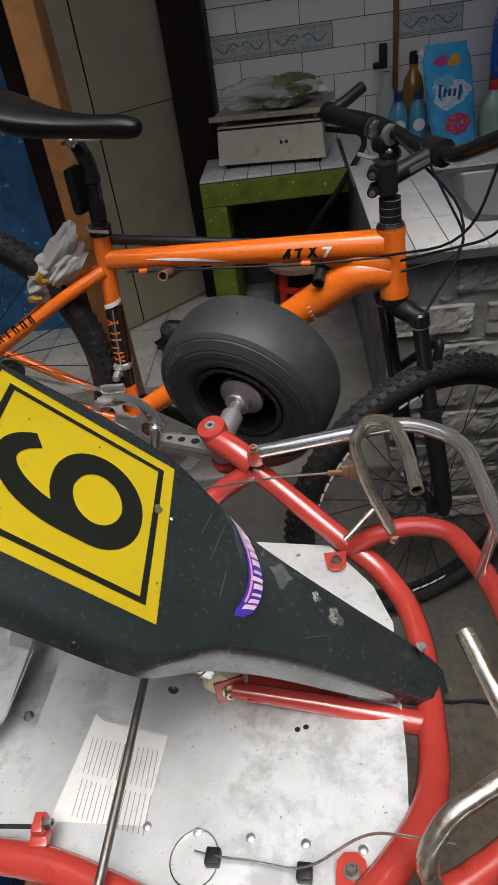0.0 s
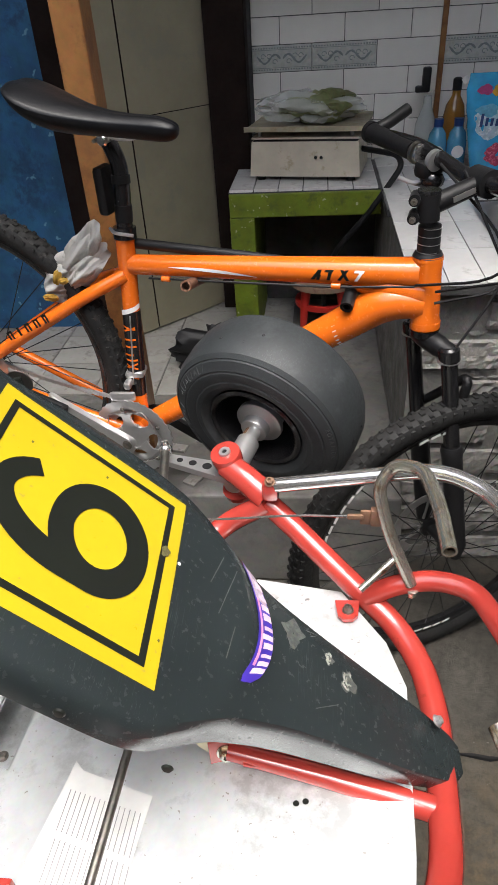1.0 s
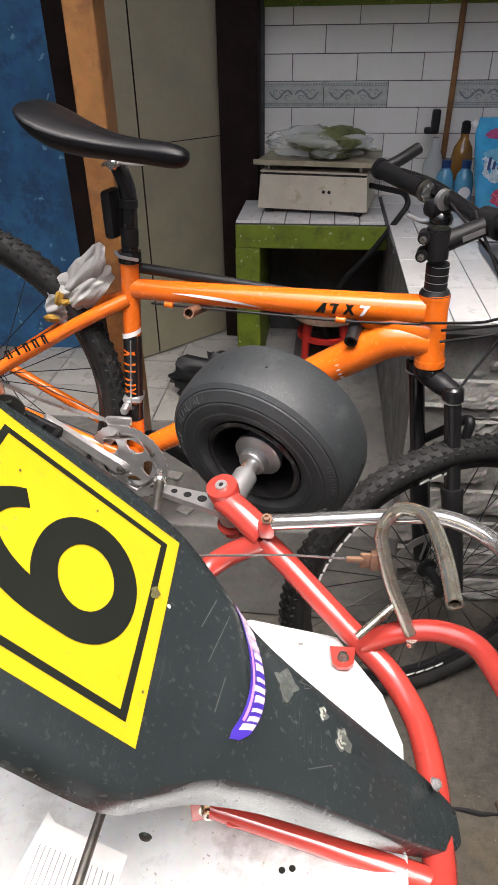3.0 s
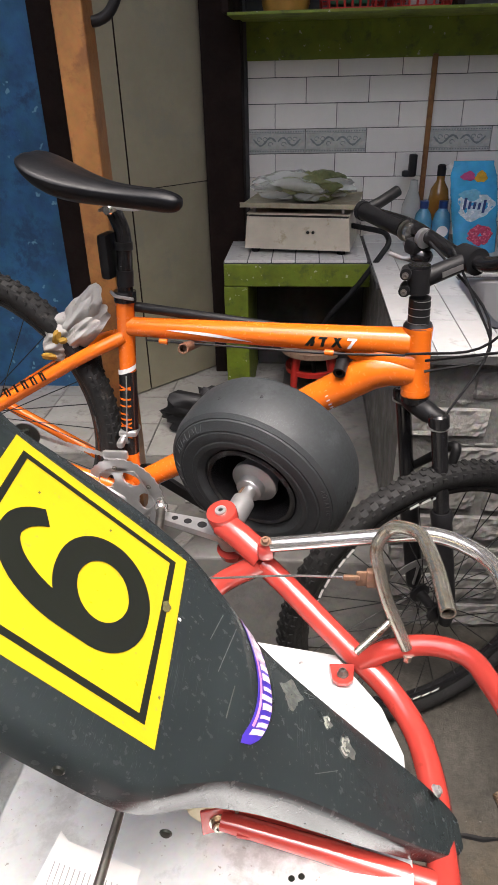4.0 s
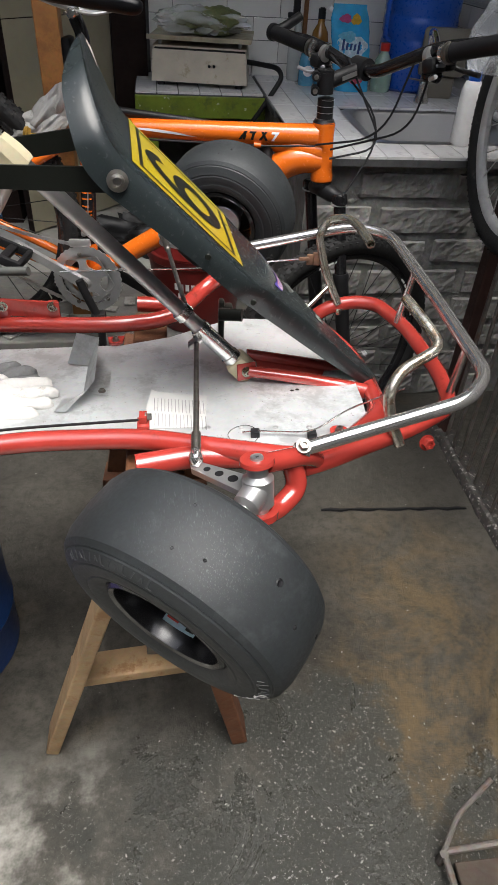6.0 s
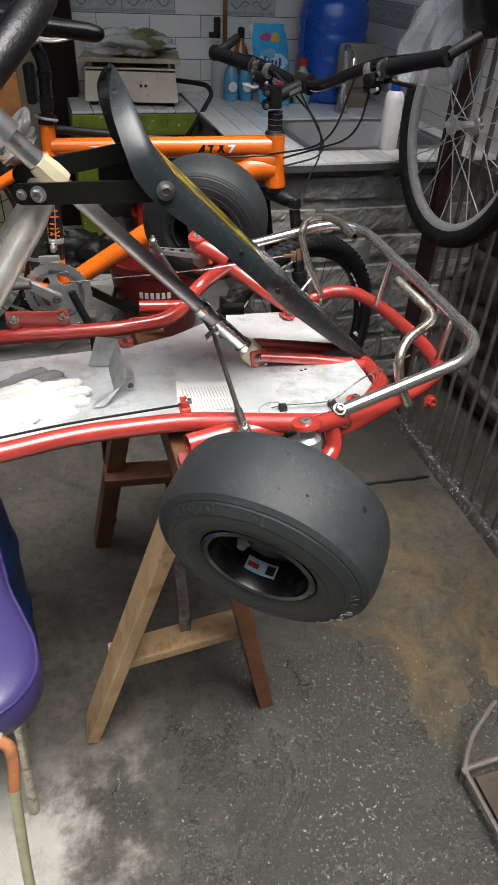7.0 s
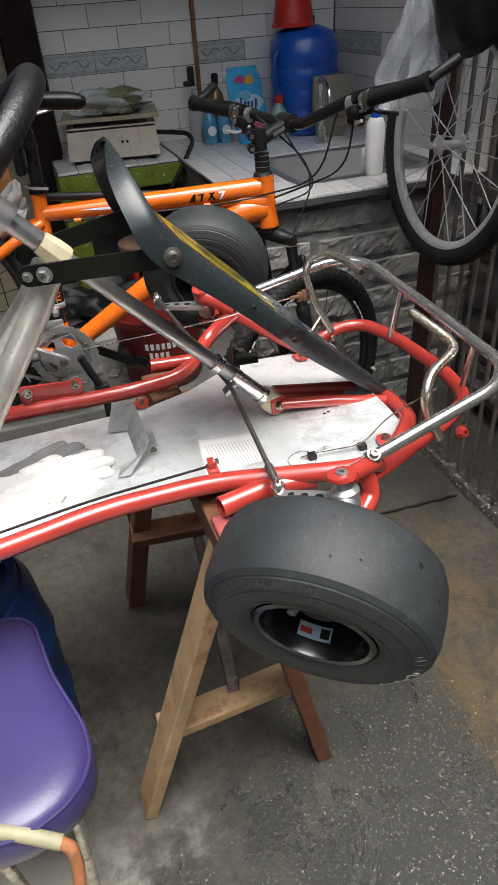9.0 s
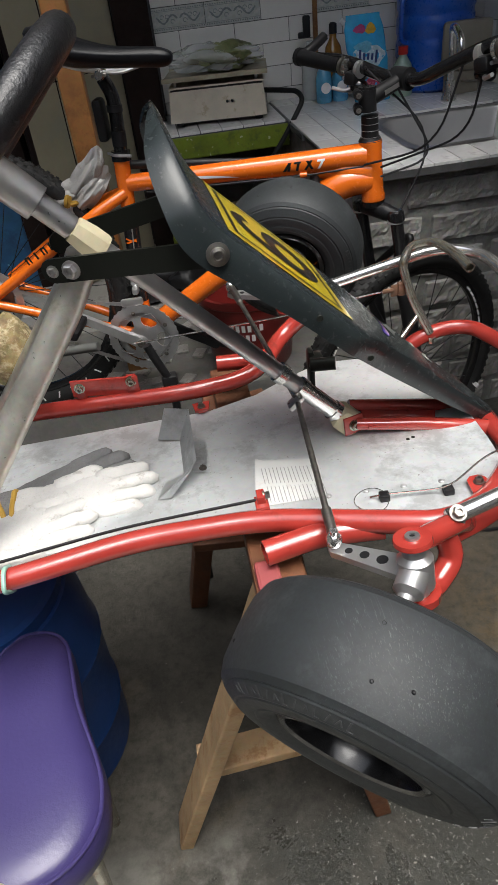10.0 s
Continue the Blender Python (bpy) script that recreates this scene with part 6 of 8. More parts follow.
part("front_mech", boxes(((0, 0, 0), (0.055, 0.012, 0.022), Matrix.Translation(bk(-0.335, 0.604, -0.045))), ((0, 0, 0), (0.016, 0.030, 0.016), Matrix.Translation(bk(-0.322, 0.628, -0.034))), ((0, 0, 0), (0.040, 0.044, 0.014), Matrix.Translation(bk(-0.311, 0.640, 0.0))), bevel=0.006), ALLOY, bike, "silver front derailleur")
part("cassette", lathe(bm_new(), [(0, -0.065), (0.022, -0.065), (0.026, -0.055), (0.040, -0.045), (0.052, -0.035), (0.052, -0.030), (0, -0.030)], frame_at(AXR, SIDE), 36), STEEL, bike)
part("rear_mech", tube([AXR - SIDE * 0.075 + Vector((0.01, 0, -0.02)), AXR - SIDE * 0.070 + Vector((0.03, 0, -0.06)), AXR - SIDE * 0.055 + Vector((0.05, 0, -0.14))], 0.009, 0.02, 10), PLASTIC, bike)
# ---- kitchen ----
CT = 0.79                                   # counter height
TW, TH, PX, PZ = 0.2015, 0.0735, 0.2035, 0.0755
tile_full = piece_mesh("tile", (TW, 0.008, TH), 0.0012, TILE)
wall_back = bpy.data.objects["wall_back"]


def cut_tile(w, h, mat=None):
    return piece_mesh("tile", (w, 0.008, h), 0.0012, mat or TILE)


decor_mesh = cut_tile(TW, TH, DECOR)
cuts = {}


def tile_run(parent, x0, x1, z, joint, at, decor=()):
    """One course of tiles from x0 to x1 with a joint at that place; at(x, z) gives the pose."""
    k = math.floor((x0 - joint) / PX)
    while True:
        a, b = joint + k * PX, joint + (k + 1) * PX
        if a >= x1 - 0.002:
            break
        lo, hi = max(a, x0) + 0.0010, min(b, x1) - 0.0010
        w = hi - lo
        if w > 0.012:
            special = any(abs((a + b) / 2 - d) < 0.05 for d in decor)
            full = w > PX - 0.006
            if special:
                me = decor_mesh if full else cut_tile(w, TH, DECOR)
            elif full:
                me = tile_full
            else:
                key = round(w, 3)
                me = cuts.setdefault(key, cut_tile(w, TH))
            ob = place("tile", me, parent, at((lo + hi) / 2, z))
            if special:
                scroll(ob, w)
        k += 1


def scroll(tile, w):
    """Printed leaf scroll of a border tile."""
    bm = bm_new()
    for s in (-1, 1):
        pts = [Vector((s * (0.004 + 0.040 * t * (w / TW) * 2), -0.0044, 0.012 * math.sin(t * 7.0))) for t in [k / 18 for k in range(19)]]
        sweep(bm, pts, [0.0022 + 0.0016 * math.sin(k * 0.9) ** 2 for k in range(19)], 5)
        for q in (0.3, 0.55, 0.8):
            c = Vector((s * (0.08 * q * w / TW), -0.0044, -0.010 * math.sin(q * 7.0)))
            sweep(bm, [c + Vector((0.009 * math.cos(a) * (1 - a / 9), 0, 0.009 * math.sin(a) * (1 - a / 9))) for a in [k * 0.6 for k in range(10)]], 0.0013, 5)
    n_d = max(3, int(w / 0.0085))
    for zz in (-0.0295, 0.0295):
        for k in range(n_d):
            x = -w / 2 + w * (k + 0.5) / n_d
            sweep(bm, [(x - 0.0022, -0.0044, zz), (x + 0.0022, -0.0044, zz)], 0.0021, 5)
        sweep(bm, [(-w / 2 + 0.002, -0.0044, zz * 0.84), (w / 2 - 0.002, -0.0044, zz * 0.84)], 0.0007, 4)
    bmesh.ops.scale(bm, vec=(1, 0.15, 1), space=Matrix.Translation((0, 0.0044, 0)), verts=bm.verts)
    me = bpy.data.meshes.new("scroll")
    bm.to_mesh(me)
    bm.free()
    me.materials.append(DECORLINE)
    ob = new("scroll_print", me)
    ob.parent = tile


def on_wall(x, z):
    return Matrix.Translation((x, WALL_Y + 0.003, z))


rows_z = [1.133 - TH / 2 - 0.001 + k * PZ for k in range(-5, 4)]
for i, z in enumerate(rows_z):
    k = i - 5
    joint = 0.0415 if k % 2 == 0 else 0.0415 + PX / 2
    deco = (-0.06, 0.143, 0.549) if k == 0 else ()
    tile_run(wall_back, -0.150, 1.05, z, joint, on_wall, deco)
side_wall = structure("wall_side_kitchen", boxes(((1.075, 1.70, 1.3), (0.035, 1.15, 2.6)), bevel=0.0), GROUT, "side wall of the kitchen behind pale tiles")


def on_side(x, z):
    return Matrix.Translation((1.056, x, z)) @ Matrix.Rotation(radians(-90), 4, "Z")


for i, z in enumerate(rows_z):
    k = i - 5
    tile_run(side_wall, 1.14, 2.262, z, 2.262 if k % 2 == 0 else 2.262 - PX / 2, on_side, (2.16, 1.957) if k == 0 else ())
structure("trim_green_band", boxes(((0.45, WALL_Y - 0.002, 1.395), (1.24, 0.012, 0.126)), bevel=0.001), GREEN, "green painted band above the wall tiles")
part("trim_strip", boxes(((0.443, WALL_Y - 0.014, 1.06), (0.017, 0.014, 0.56)), bevel=0.003), JAMBWOOD, wall_back, "brown wooden strip on the tiles", False)

# cupboard shelf above
shelf = root("wall_shelf", (0.45, 2.1, 1.425), "green-edged wooden wall shelf crowded with plastic boxes", "shelf")
part("board", boxes(((0.45, 2.13, 1.441), (1.26, 0.28, 0.008)), bevel=0.002), GREEN, shelf, "green painted shelf board", False)
part("side_panel", boxes(((-0.185, 2.13, 1.66), (0.022, 0.28, 0.43)), bevel=0.002), DARKWOOD, shelf, "", False)
part("divider", boxes(((0.452, 2.12, 1.66), (0.022, 0.26, 0.43)), bevel=0.002), DARKWOOD, shelf, "", False)
part("top_board", boxes(((0.45, 2.13, 1.885), (1.26, 0.28, 0.018)), bevel=0.002), DARKWOOD, shelf, "", False)


def basket(x, y, z, w, d, h, mat, label):
    b = root("plastic_basket", (x, y, z), label, "basket", "baskets on the shelf")
    bm = bm_new()
    o = [(-w / 2, -d / 2), (w / 2, -d / 2), (w / 2, d / 2), (-w / 2, d / 2)]
    slab(bm, [(p[0] * 0.9, p[1] * 0.9) for p in o], 0.004, Matrix.Translation((x, y, z)))
    part("base", bm, mat, b, "", False)
    for i in range(4):
        p, q = Vector((*o[i], 0)), Vector((*o[(i + 1) % 4], 0))
        mid, L = (p + q) / 2, (q - p).length
        n_ = max(4, int(L / 0.022))
        bm = bm_new()
        for k in range(n_ + 1):
            c = p + (q - p) * k / n_
            sweep(bm, [Vector((x, y, z)) + c * 0.9, Vector((x, y, z + h)) + c], 0.0035, 5)
        for f in (0.3, 0.65, 1.0):
            s_ = 0.9 + 0.1 * f
            sweep(bm, [Vector((x, y, z + h * f)) + p * s_, Vector((x, y, z + h * f)) + q * s_], 0.004 if f < 1 else 0.006, 6)
        part("lattice_side", bm, mat, b)
    return b


basket(0.165, 2.08, 1.446, 0.185, 0.14, 0.075, REDP, "red slotted plastic basket on the shelf")
basket(0.352, 2.08, 1.446, 0.170, 0.14, 0.075, REDP, "red slotted plastic basket holding a white tub")
single("plastic_tub", lathe(bm_new(), [(0, 0), (0.045, 0), (0.052, 0.11), (0.047, 0.11), (0.041, 0.006), (0, 0.006)], Matrix.Translation((0.362, 2.08, 1.452)), 28), WHITEV, (0.362, 2.08, 1.452), "white plastic tub standing in a red basket", "tub")
single("green_box", boxes(((0.16, 2.08, 1.50), (0.12, 0.09, 0.09)), bevel=0.012), material("green_plastic", (0.03, 0.22, 0.12), 0.4), (0.16, 2.08, 1.455), "dark green plastic box in a red basket", "box")
single("bucket", lathe(bm_new(), [(0, 0), (0.062, 0), (0.068, 0.02), (0.080, 0.20), (0.084, 0.205), (0.080, 0.21), (0.074, 0.20), (0.060, 0.008), (0, 0.008)], Matrix.Translation((-0.02, 2.08, 1.446)), 32), material("ochre_plastic", (0.45, 0.24, 0.05), 0.45), (-0.02, 2.08, 1.446), "ochre plastic bucket on the shelf", "bucket")

# counter: green-fronted bay and bricked sink block
counter = root("counter", (0.4, 1.7, 0.0), "tiled kitchen counter with green front and bare brick side", "counter")
part("green_slab", boxes(((0.025, 2.08, 0.742), (0.46, 0.375, 0.072)), bevel=0.004), GREEN, counter, "chipped green painted slab edge", False)
part("green_leg", boxes(((-0.168, 2.08, STEP + 0.208), (0.078, 0.370, 0.416)), bevel=0.004), GREEN, counter, "chipped green painted support", False)
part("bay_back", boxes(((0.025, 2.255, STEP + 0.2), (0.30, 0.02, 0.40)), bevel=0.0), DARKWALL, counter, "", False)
core = part("brick_core", boxes(((0.665, 1.7125, 0.31), (0.79, 1.095, 0.62)), ((0.665, 1.211, 0.692), (0.79, 0.092, 0.144)), ((0.665, 1.980, 0.692), (0.79, 0.560, 0.144)), ((0.362, 1.478, 0.692), (0.184, 0.442, 0.144)), ((1.012, 1.478, 0.692), (0.096, 0.442, 0.144)), bevel=0.0), MORTAR, counter, "rough mortar between the bricks", False)
top_bed = part("top_bed", boxes(((0.36, 1.40, 0.774), (0.20, 0.46, 0.018)), ((0.025, 2.08, 0.781), (0.46, 0.375, 0.005)), ((0.655, 1.205, 0.774), (0.81, 0.15, 0.018)), ((0.655, 1.965, 0.774), (0.81, 0.60, 0.018)), ((1.0, 1.47, 0.774), (0.12, 0.40, 0.018)), ((0.36, 1.44, 0.774), (0.20, 0.50, 0.018)), bevel=0.0), GROUT, counter, "", False)
# bricks of the sink block's front
rng = random.Random(5)
brick_meshes = []
for vi, L in enumerate((0.18, 0.22, 0.27, 0.20, 0.24, 0.30)):
    bm = bm_new()
    nx, nz = 22, 8
    grid = []
    for j in range(nz + 1):
        row = []
        for i in range(nx + 1):
            x, zz = (i / nx - 0.5) * L, (j / nz - 0.5) * 0.088
            p = Vector((x, 0, zz))
            q = p * 30 + Vector((vi * 7.3, vi * 3.1, 0))
            rough = 0.004 * noise.noise(q) + 0.004 * noise.noise(q * 2.7) + 0.004 * noise.noise(q * 6)
            rim = i in (0, nx) or j in (0, nz)
            p += noise.noise_vector(q * 0.8) * (0.006 if rim else 0.003)
            p.y = 0.012 if rim else -0.015 + rough
            row.append(bm.verts.new(p))
        grid.append(row)
    for A, B in zip(grid, grid[1:]):
        for i in range(nx):
            bm.faces.new((A[i], A[i + 1], B[i + 1], B[i]))
    bmesh.ops.recalc_face_normals(bm, faces=bm.faces)
    if sum(f.normal.y for f in bm.faces) > 0:
        bmesh.ops.reverse_faces(bm, faces=bm.faces)
    me = bpy.data.meshes.new("brick")
    bm.to_mesh(me)
    bm.free()
    me.materials.append(BRICK)
    brick_meshes.append((L, me))
z = 0.044
while z < 0.76:
    x = 0.268 - rng.choice((0, 0, 0.13))
    while x < 1.05:
        L, me = rng.choice(brick_meshes)
        cx = x + L / 2
        if cx - L / 2 > 0.262 and cx + L / 2 < 1.10 and rng.random() > 0.04:
            place("brick", me, core, Matrix.Translation((cx, 1.1715 + rng.uniform(-0.003, 0.003), z + rng.uniform(-0.004, 0.004))) @ Matrix.Rotation(radians(rng.uniform(-0.8, 0.8)), 4, "Y") @ Matrix.Diagonal((1, 1, rng.choice((1, 0.94)), 1)))
        x += L + rng.uniform(0.004, 0.012)
    z += 0.0945
# ragged mortar on the brick face and the riser
lump = bm_new()
for k in range(170):
    bed = rng.randint(0, 7) * 0.0945 + 0.0912
    c = Vector((rng.uniform(0.27, 1.05), 1.166 + rng.uniform(-0.003, 0.005), bed + rng.uniform(-0.009, 0.009) if k % 4 else rng.uniform(0.02, 0.75)))
    s = rng.uniform(0.005, 0.011)
    bmesh.ops.create_icosphere(lump, subdivisions=1, radius=s, matrix=Matrix.Translation(c) @ Matrix.Diagonal((rng.uniform(0.8, 3.0), 0.45, rng.uniform(0.4, 0.8), 1)))
for v in lump.verts:
    v.co += noise.noise_vector(v.co * 60) * 0.005
tagged(part("mortar", lump, MORTAR, core, "squeezed-out mortar"), kind="stuff")
# tiles of the counter top, long side towards the wall
top_tile = piece_mesh("tile", (0.0715, 0.198, 0.008), 0.001, TILETOP)
SINK = (0.485, 0.935, 1.285, 1.660)
for i in range(12):
    x = 0.290 + i * 0.0735
    for j in range(6):
        y = 1.232 + j * 0.2005
        if SINK[0] - 0.02 < x < SINK[1] + 0.02 and SINK[2] - 0.07 < y < SINK[3] + 0.05:
            continue
        if y + 0.1 > 2.27:
            place("tile", piece_mesh("tile", (0.0715, 0.128, 0.008), 0.001, TILETOP), top_bed, Matrix.Translation((x, 2.199, CT - 0.004)))
        else:
            place("tile", top_tile, top_bed, Matrix.Translation((x, y, CT - 0.004)))
short_tile = piece_mesh("tile", (0.0715, 0.145, 0.008), 0.001, TILETOP)
for i in range(12):
    x = 0.290 + i * 0.0735
    if SINK[0] - 0.02 < x < SINK[1] + 0.02:
        place("tile", short_tile, top_bed, Matrix.Translation((x, 1.206, CT - 0.004)))
for i in range(6):
    for j in range(2):
        place("tile", piece_mesh("tile", (0.0715, 0.186, 0.008), 0.001, TILETOP), top_bed, Matrix.Translation((-0.166 + i * 0.0745, 1.985 + j * 0.1885, CT - 0.004)))
# sink
sink = root("sink", (0.71, 1.47, 0.65), "stainless steel sink set in the tiled counter", "sink")
bm = bm_new()
loops = []
for grow, zz in ((0.022, CT + 0.003), (0.0, CT + 0.004), (-0.008, CT - 0.004), (-0.014, CT - 0.13), (-0.040, CT - 0.15)):
    xs, ys = (SINK[0] - grow, SINK[1] + grow), (SINK[2] - grow, SINK[3] + grow)
    r = 0.05
    ring_ = []
    for cx, cy, a0 in ((xs[1] - r, ys[1] - r, 0), (xs[0] + r, ys[1] - r, 90), (xs[0] + r, ys[0] + r, 180), (xs[1] - r, ys[0] + r, 270)):
        for k in range(7):
            a = radians(a0 + k * 15)
            ring_.append(bm.verts.new((cx + r * math.cos(a), cy + r * math.sin(a), zz)))
    loops.append(ring_)
for A, B in zip(loops, loops[1:]):
    for k in range(len(A)):
        bm.faces.new((A[k], A[(k + 1) % len(A)], B[(k + 1) % len(A)], B[k]))
bm.faces.new(loops[-1])
part("bowl", bm, STAINLESS, sink, "", True, 50)
part("drain", lathe(bm_new(), [(0.028, 0.0), (0.030, 0.004), (0.024, 0.004), (0.020, 0.001), (0, 0.001)], Matrix.Translation((0.71, 1.50, CT - 0.149)), 24), CHROME, sink)
tap = root("tap", (0.80, 1.80, CT), "chrome gooseneck tap behind the sink", "tap")
part("spout", tube([(0.80, 1.83, CT), (0.80, 1.83, 0.96), (0.79, 1.82, 1.005), (0.775, 1.76, 1.01), (0.77, 1.70, 0.985), (0.768, 1.69, 0.93)], 0.011, 0.05, 14), CHROME, tap)
part("tap_base", lathe(bm_new(), [(0.026, 0), (0.026, 0.01), (0.016, 0.03), (0.016, 0.06), (0, 0.06)], Matrix.Translation((0.80, 1.83, CT)), 24), CHROME, tap)
single("plastic_board", boxes(((0, 0, 0), (0.165, 0.030, 0.150), Matrix.Translation((0.885, 1.915, 0.935)) @ Matrix.Rotation(radians(-8), 4, "Z")), ((0, 0.02, -0.11), (0.12, 0.05, 0.08), Matrix.Translation((0.885, 1.915, 0.935))), bevel=0.014), TAUPE, (0.885, 1.915, CT), "taupe plastic rack standing behind the sink", "rack")


def bottle(name, at, prof, mat, label, cap=None, cap_mat=None, group=""):
    b = root(name, at, label, "bottle", group)
    part("body", lathe(bm_new(), prof, Matrix.Translation(at), 28), mat, b)
    if cap:
        part("cap", lathe(bm_new(), cap, Matrix.Translation(at), 20), cap_mat, b)
    return b


CLEARBLUE = material("pale_blue_plastic", (0.10, 0.34, 0.52), 0.25, 0, 0.2, 25, 0.02, 90, None, 0, 0.3)
AMBER = material("amber_glass", (0.32, 0.15, 0.03), 0.15, 0, 0.2, 25, 0.02, 90, None, 0, 0.5)
SKYBLUE = material("glossy_blue_film", (0.05, 0.40, 0.72), 0.22, 0, 0.25, 18, 0.25, 40, None, 0, 0.4)
for x in (0.430, 0.490):
    b = bottle("detergent_bottle", (x, 2.09, CT), [(0, 0), (0.026, 0), (0.029, 0.008), (0.029, 0.075), (0.024, 0.10), (0.012, 0.118), (0.012, 0.125), (0, 0.125)], CLEARBLUE, "pale blue detergent bottle with a round label", [(0.014, 0.118), (0.014, 0.140), (0, 0.140)], NAVYP, "bottles on the counter")
    part("label_disc", lathe(bm_new(), [(0, 0), (0.018, 0), (0.018, 0.001), (0, 0.001)], frame_at((x, 2.0605, CT + 0.05), (0, -1, 0)), 24), WHITEV, b, "round white label")
bottle("sauce_bottle", (0.487, 2.17, CT), [(0, 0), (0.030, 0), (0.034, 0.01), (0.034, 0.13), (0.028, 0.165), (0.013, 0.19), (0.012, 0.215), (0, 0.215)], AMBER, "amber bottle with a black cap", [(0.014, 0.205), (0.014, 0.235), (0.008, 0.24), (0, 0.24)], PLASTIC)
sp = bottle("spray_bottle", (0.405, 2.19, CT), [(0, 0), (0.030, 0), (0.033, 0.01), (0.033, 0.11), (0.015, 0.16), (0.012, 0.19), (0, 0.19)], material("clear_plastic", (0.45, 0.47, 0.45), 0.2, 0, 0.1, 20, 0, 60, None, 0, 0.4), "clear spray bottle with a black trigger head")
part("trigger", boxes(((0.395, 2.19, CT + 0.235), (0.026, 0.022, 0.07), None), ((0.385, 2.19, CT + 0.21), (0.045, 0.018, 0.02)), bevel=0.006), PLASTIC, sp)
bottle("bleach_bottle", (0.730, 1.275, CT), [(0, 0), (0.026, 0), (0.029, 0.006), (0.029, 0.140), (0.022, 0.158), (0.013, 0.165), (0.013, 0.17), (0, 0.17)], WHITEV, "white squeeze bottle with a blue cap", [(0.0165, 0.162), (0.0165, 0.186), (0, 0.186)], BLUEP)
bottle("drink_bottle", (0.700, 2.02, CT), [(0, 0), (0.034, 0), (0.038, 0.01), (0.038, 0.07), (0.030, 0.10), (0.014, 0.125), (0.014, 0.14), (0, 0.14)], material("pale_green_plastic", (0.30, 0.42, 0.34), 0.25, 0, 0.2, 20, 0.02, 60), "pale green bottle with a red cap", [(0.017, 0.13), (0.017, 0.155), (0, 0.155)], REDP)
# refill pouch
pouch = root("refill_pouch", (0.575, 2.01, CT), "glossy blue refill pouch with a white and pink print", "pouch")
bm = bm_new()
rows_p = []
for t in [k / 14 for k in range(15)]:
    w = 0.069 * (0.92 + 0.10 * math.sin(t * 3.0)) * (1 if t < 0.88 else 1 - (t - 0.88) * 1.2)
    th = 0.034 * (1 - t) ** 0.6 * (0.55 + 0.45 * math.cos(t * 1.4)) + 0.003
    r_ = []
    for k in range(20):
        a = 2 * math.pi * k / 20
        p = Vector((0.588 - 0.040 * t + w * math.copysign(abs(math.cos(a)) ** 0.7, math.cos(a)), 2.01 + th * math.sin(a), CT + 0.001 + 0.262 * t))
        r_.append(bm.verts.new(p + noise.noise_vector(p * 30) * 0.004 * min(1, t * 4)))
    rows_p.append(r_)
for A, B in zip(rows_p, rows_p[1:]):
    for k in range(20):
        bm.faces.new((A[k], A[(k + 1) % 20], B[(k + 1) % 20], B[k]))
bm.faces.new(rows_p[0]), bm.faces.new(rows_p[-1])
bmesh.ops.recalc_face_normals(bm, faces=bm.faces)
pouch_skin = BVHTree.FromBMesh(bm)
part("film", bm, SKYBLUE, pouch, "", True, 60)
part("top_seal", boxes(((0.549, 2.01, CT + 0.258), (0.118, 0.003, 0.016)), bevel=0.001), SKYBLUE, pouch)
part("spout_cap", lathe(bm_new(), [(0, 0), (0.009, 0), (0.009, 0.014), (0, 0.015)], frame_at((0.484, 2.01, CT + 0.246), (-0.7, 0, 0.7)), 14), WHITEV, pouch, "white spout cap")


def print_at(x, z, lift):
    hit = pouch_skin.ray_cast(Vector((x, 1.85, z)), Vector((0, 1, 0)))
    return (hit[0] or Vector((x, 1.99, z))) - Vector((0, lift, 0))


def blot(cx, cz, rx, rz, mat, name, seedv=0, lift=0.0006):
    """A printed patch on the pouch's front."""
    bm = bm_new()
    rows = []
    for f in (0.02, 0.4, 0.75, 1.0):
        row = []
        for k in range(27):
            a = 2 * math.pi * k / 26
            q = f * (1 + 0.12 * math.sin(a * 3 + seedv) + 0.07 * math.sin(a * 7 + seedv))
            row.append(bm.verts.new(print_at(cx + rx * q * math.cos(a), cz + rz * q * math.sin(a), lift)))
        rows.append(row)
    for A, B in zip(rows, rows[1:]):
        for k in range(26):
            bm.faces.new((A[k], A[k + 1], B[k + 1], B[k]))
    part(name, bm, mat, pouch)


ROSE = material("rose_print", (0.55, 0.05, 0.13), 0.35, 0, 0.5, 90, 0, 120, (0.72, 0.22, 0.28), 0.4)
blot(0.566, 0.930, 0.054, 0.040, material("pale_sky_print", (0.50, 0.66, 0.74), 0.3, 0, 0.3, 50, 0, 90, (0.72, 0.76, 0.78), 0.4), "white_patch", 1)
blot(0.548, 0.962, 0.030, 0.016, material("mid_blue_print", (0.16, 0.48, 0.68), 0.3, 0, 0.3, 50, 0, 90), "blue_swirl", 5, 0.0010)
for k in range(7):
    a = k * 0.9
    blot(0.590 + 0.022 * math.cos(a), 0.846 + 0.018 * math.sin(a), 0.017, 0.013, ROSE, "rose_print", k, 0.0008 + 0.0002 * k)
blot(0.574, 1.012, 0.018, 0.016, material("gold_print", (0.72, 0.42, 0.03), 0.4, 0, 0.3, 60, 0, 90), "gold_print", 3, 0.0010)
blot(0.536, 1.014, 0.021, 0.013, material("magenta_print", (0.50, 0.06, 0.22), 0.4, 0, 0.3, 60, 0, 90), "pink_print", 4, 0.0009)
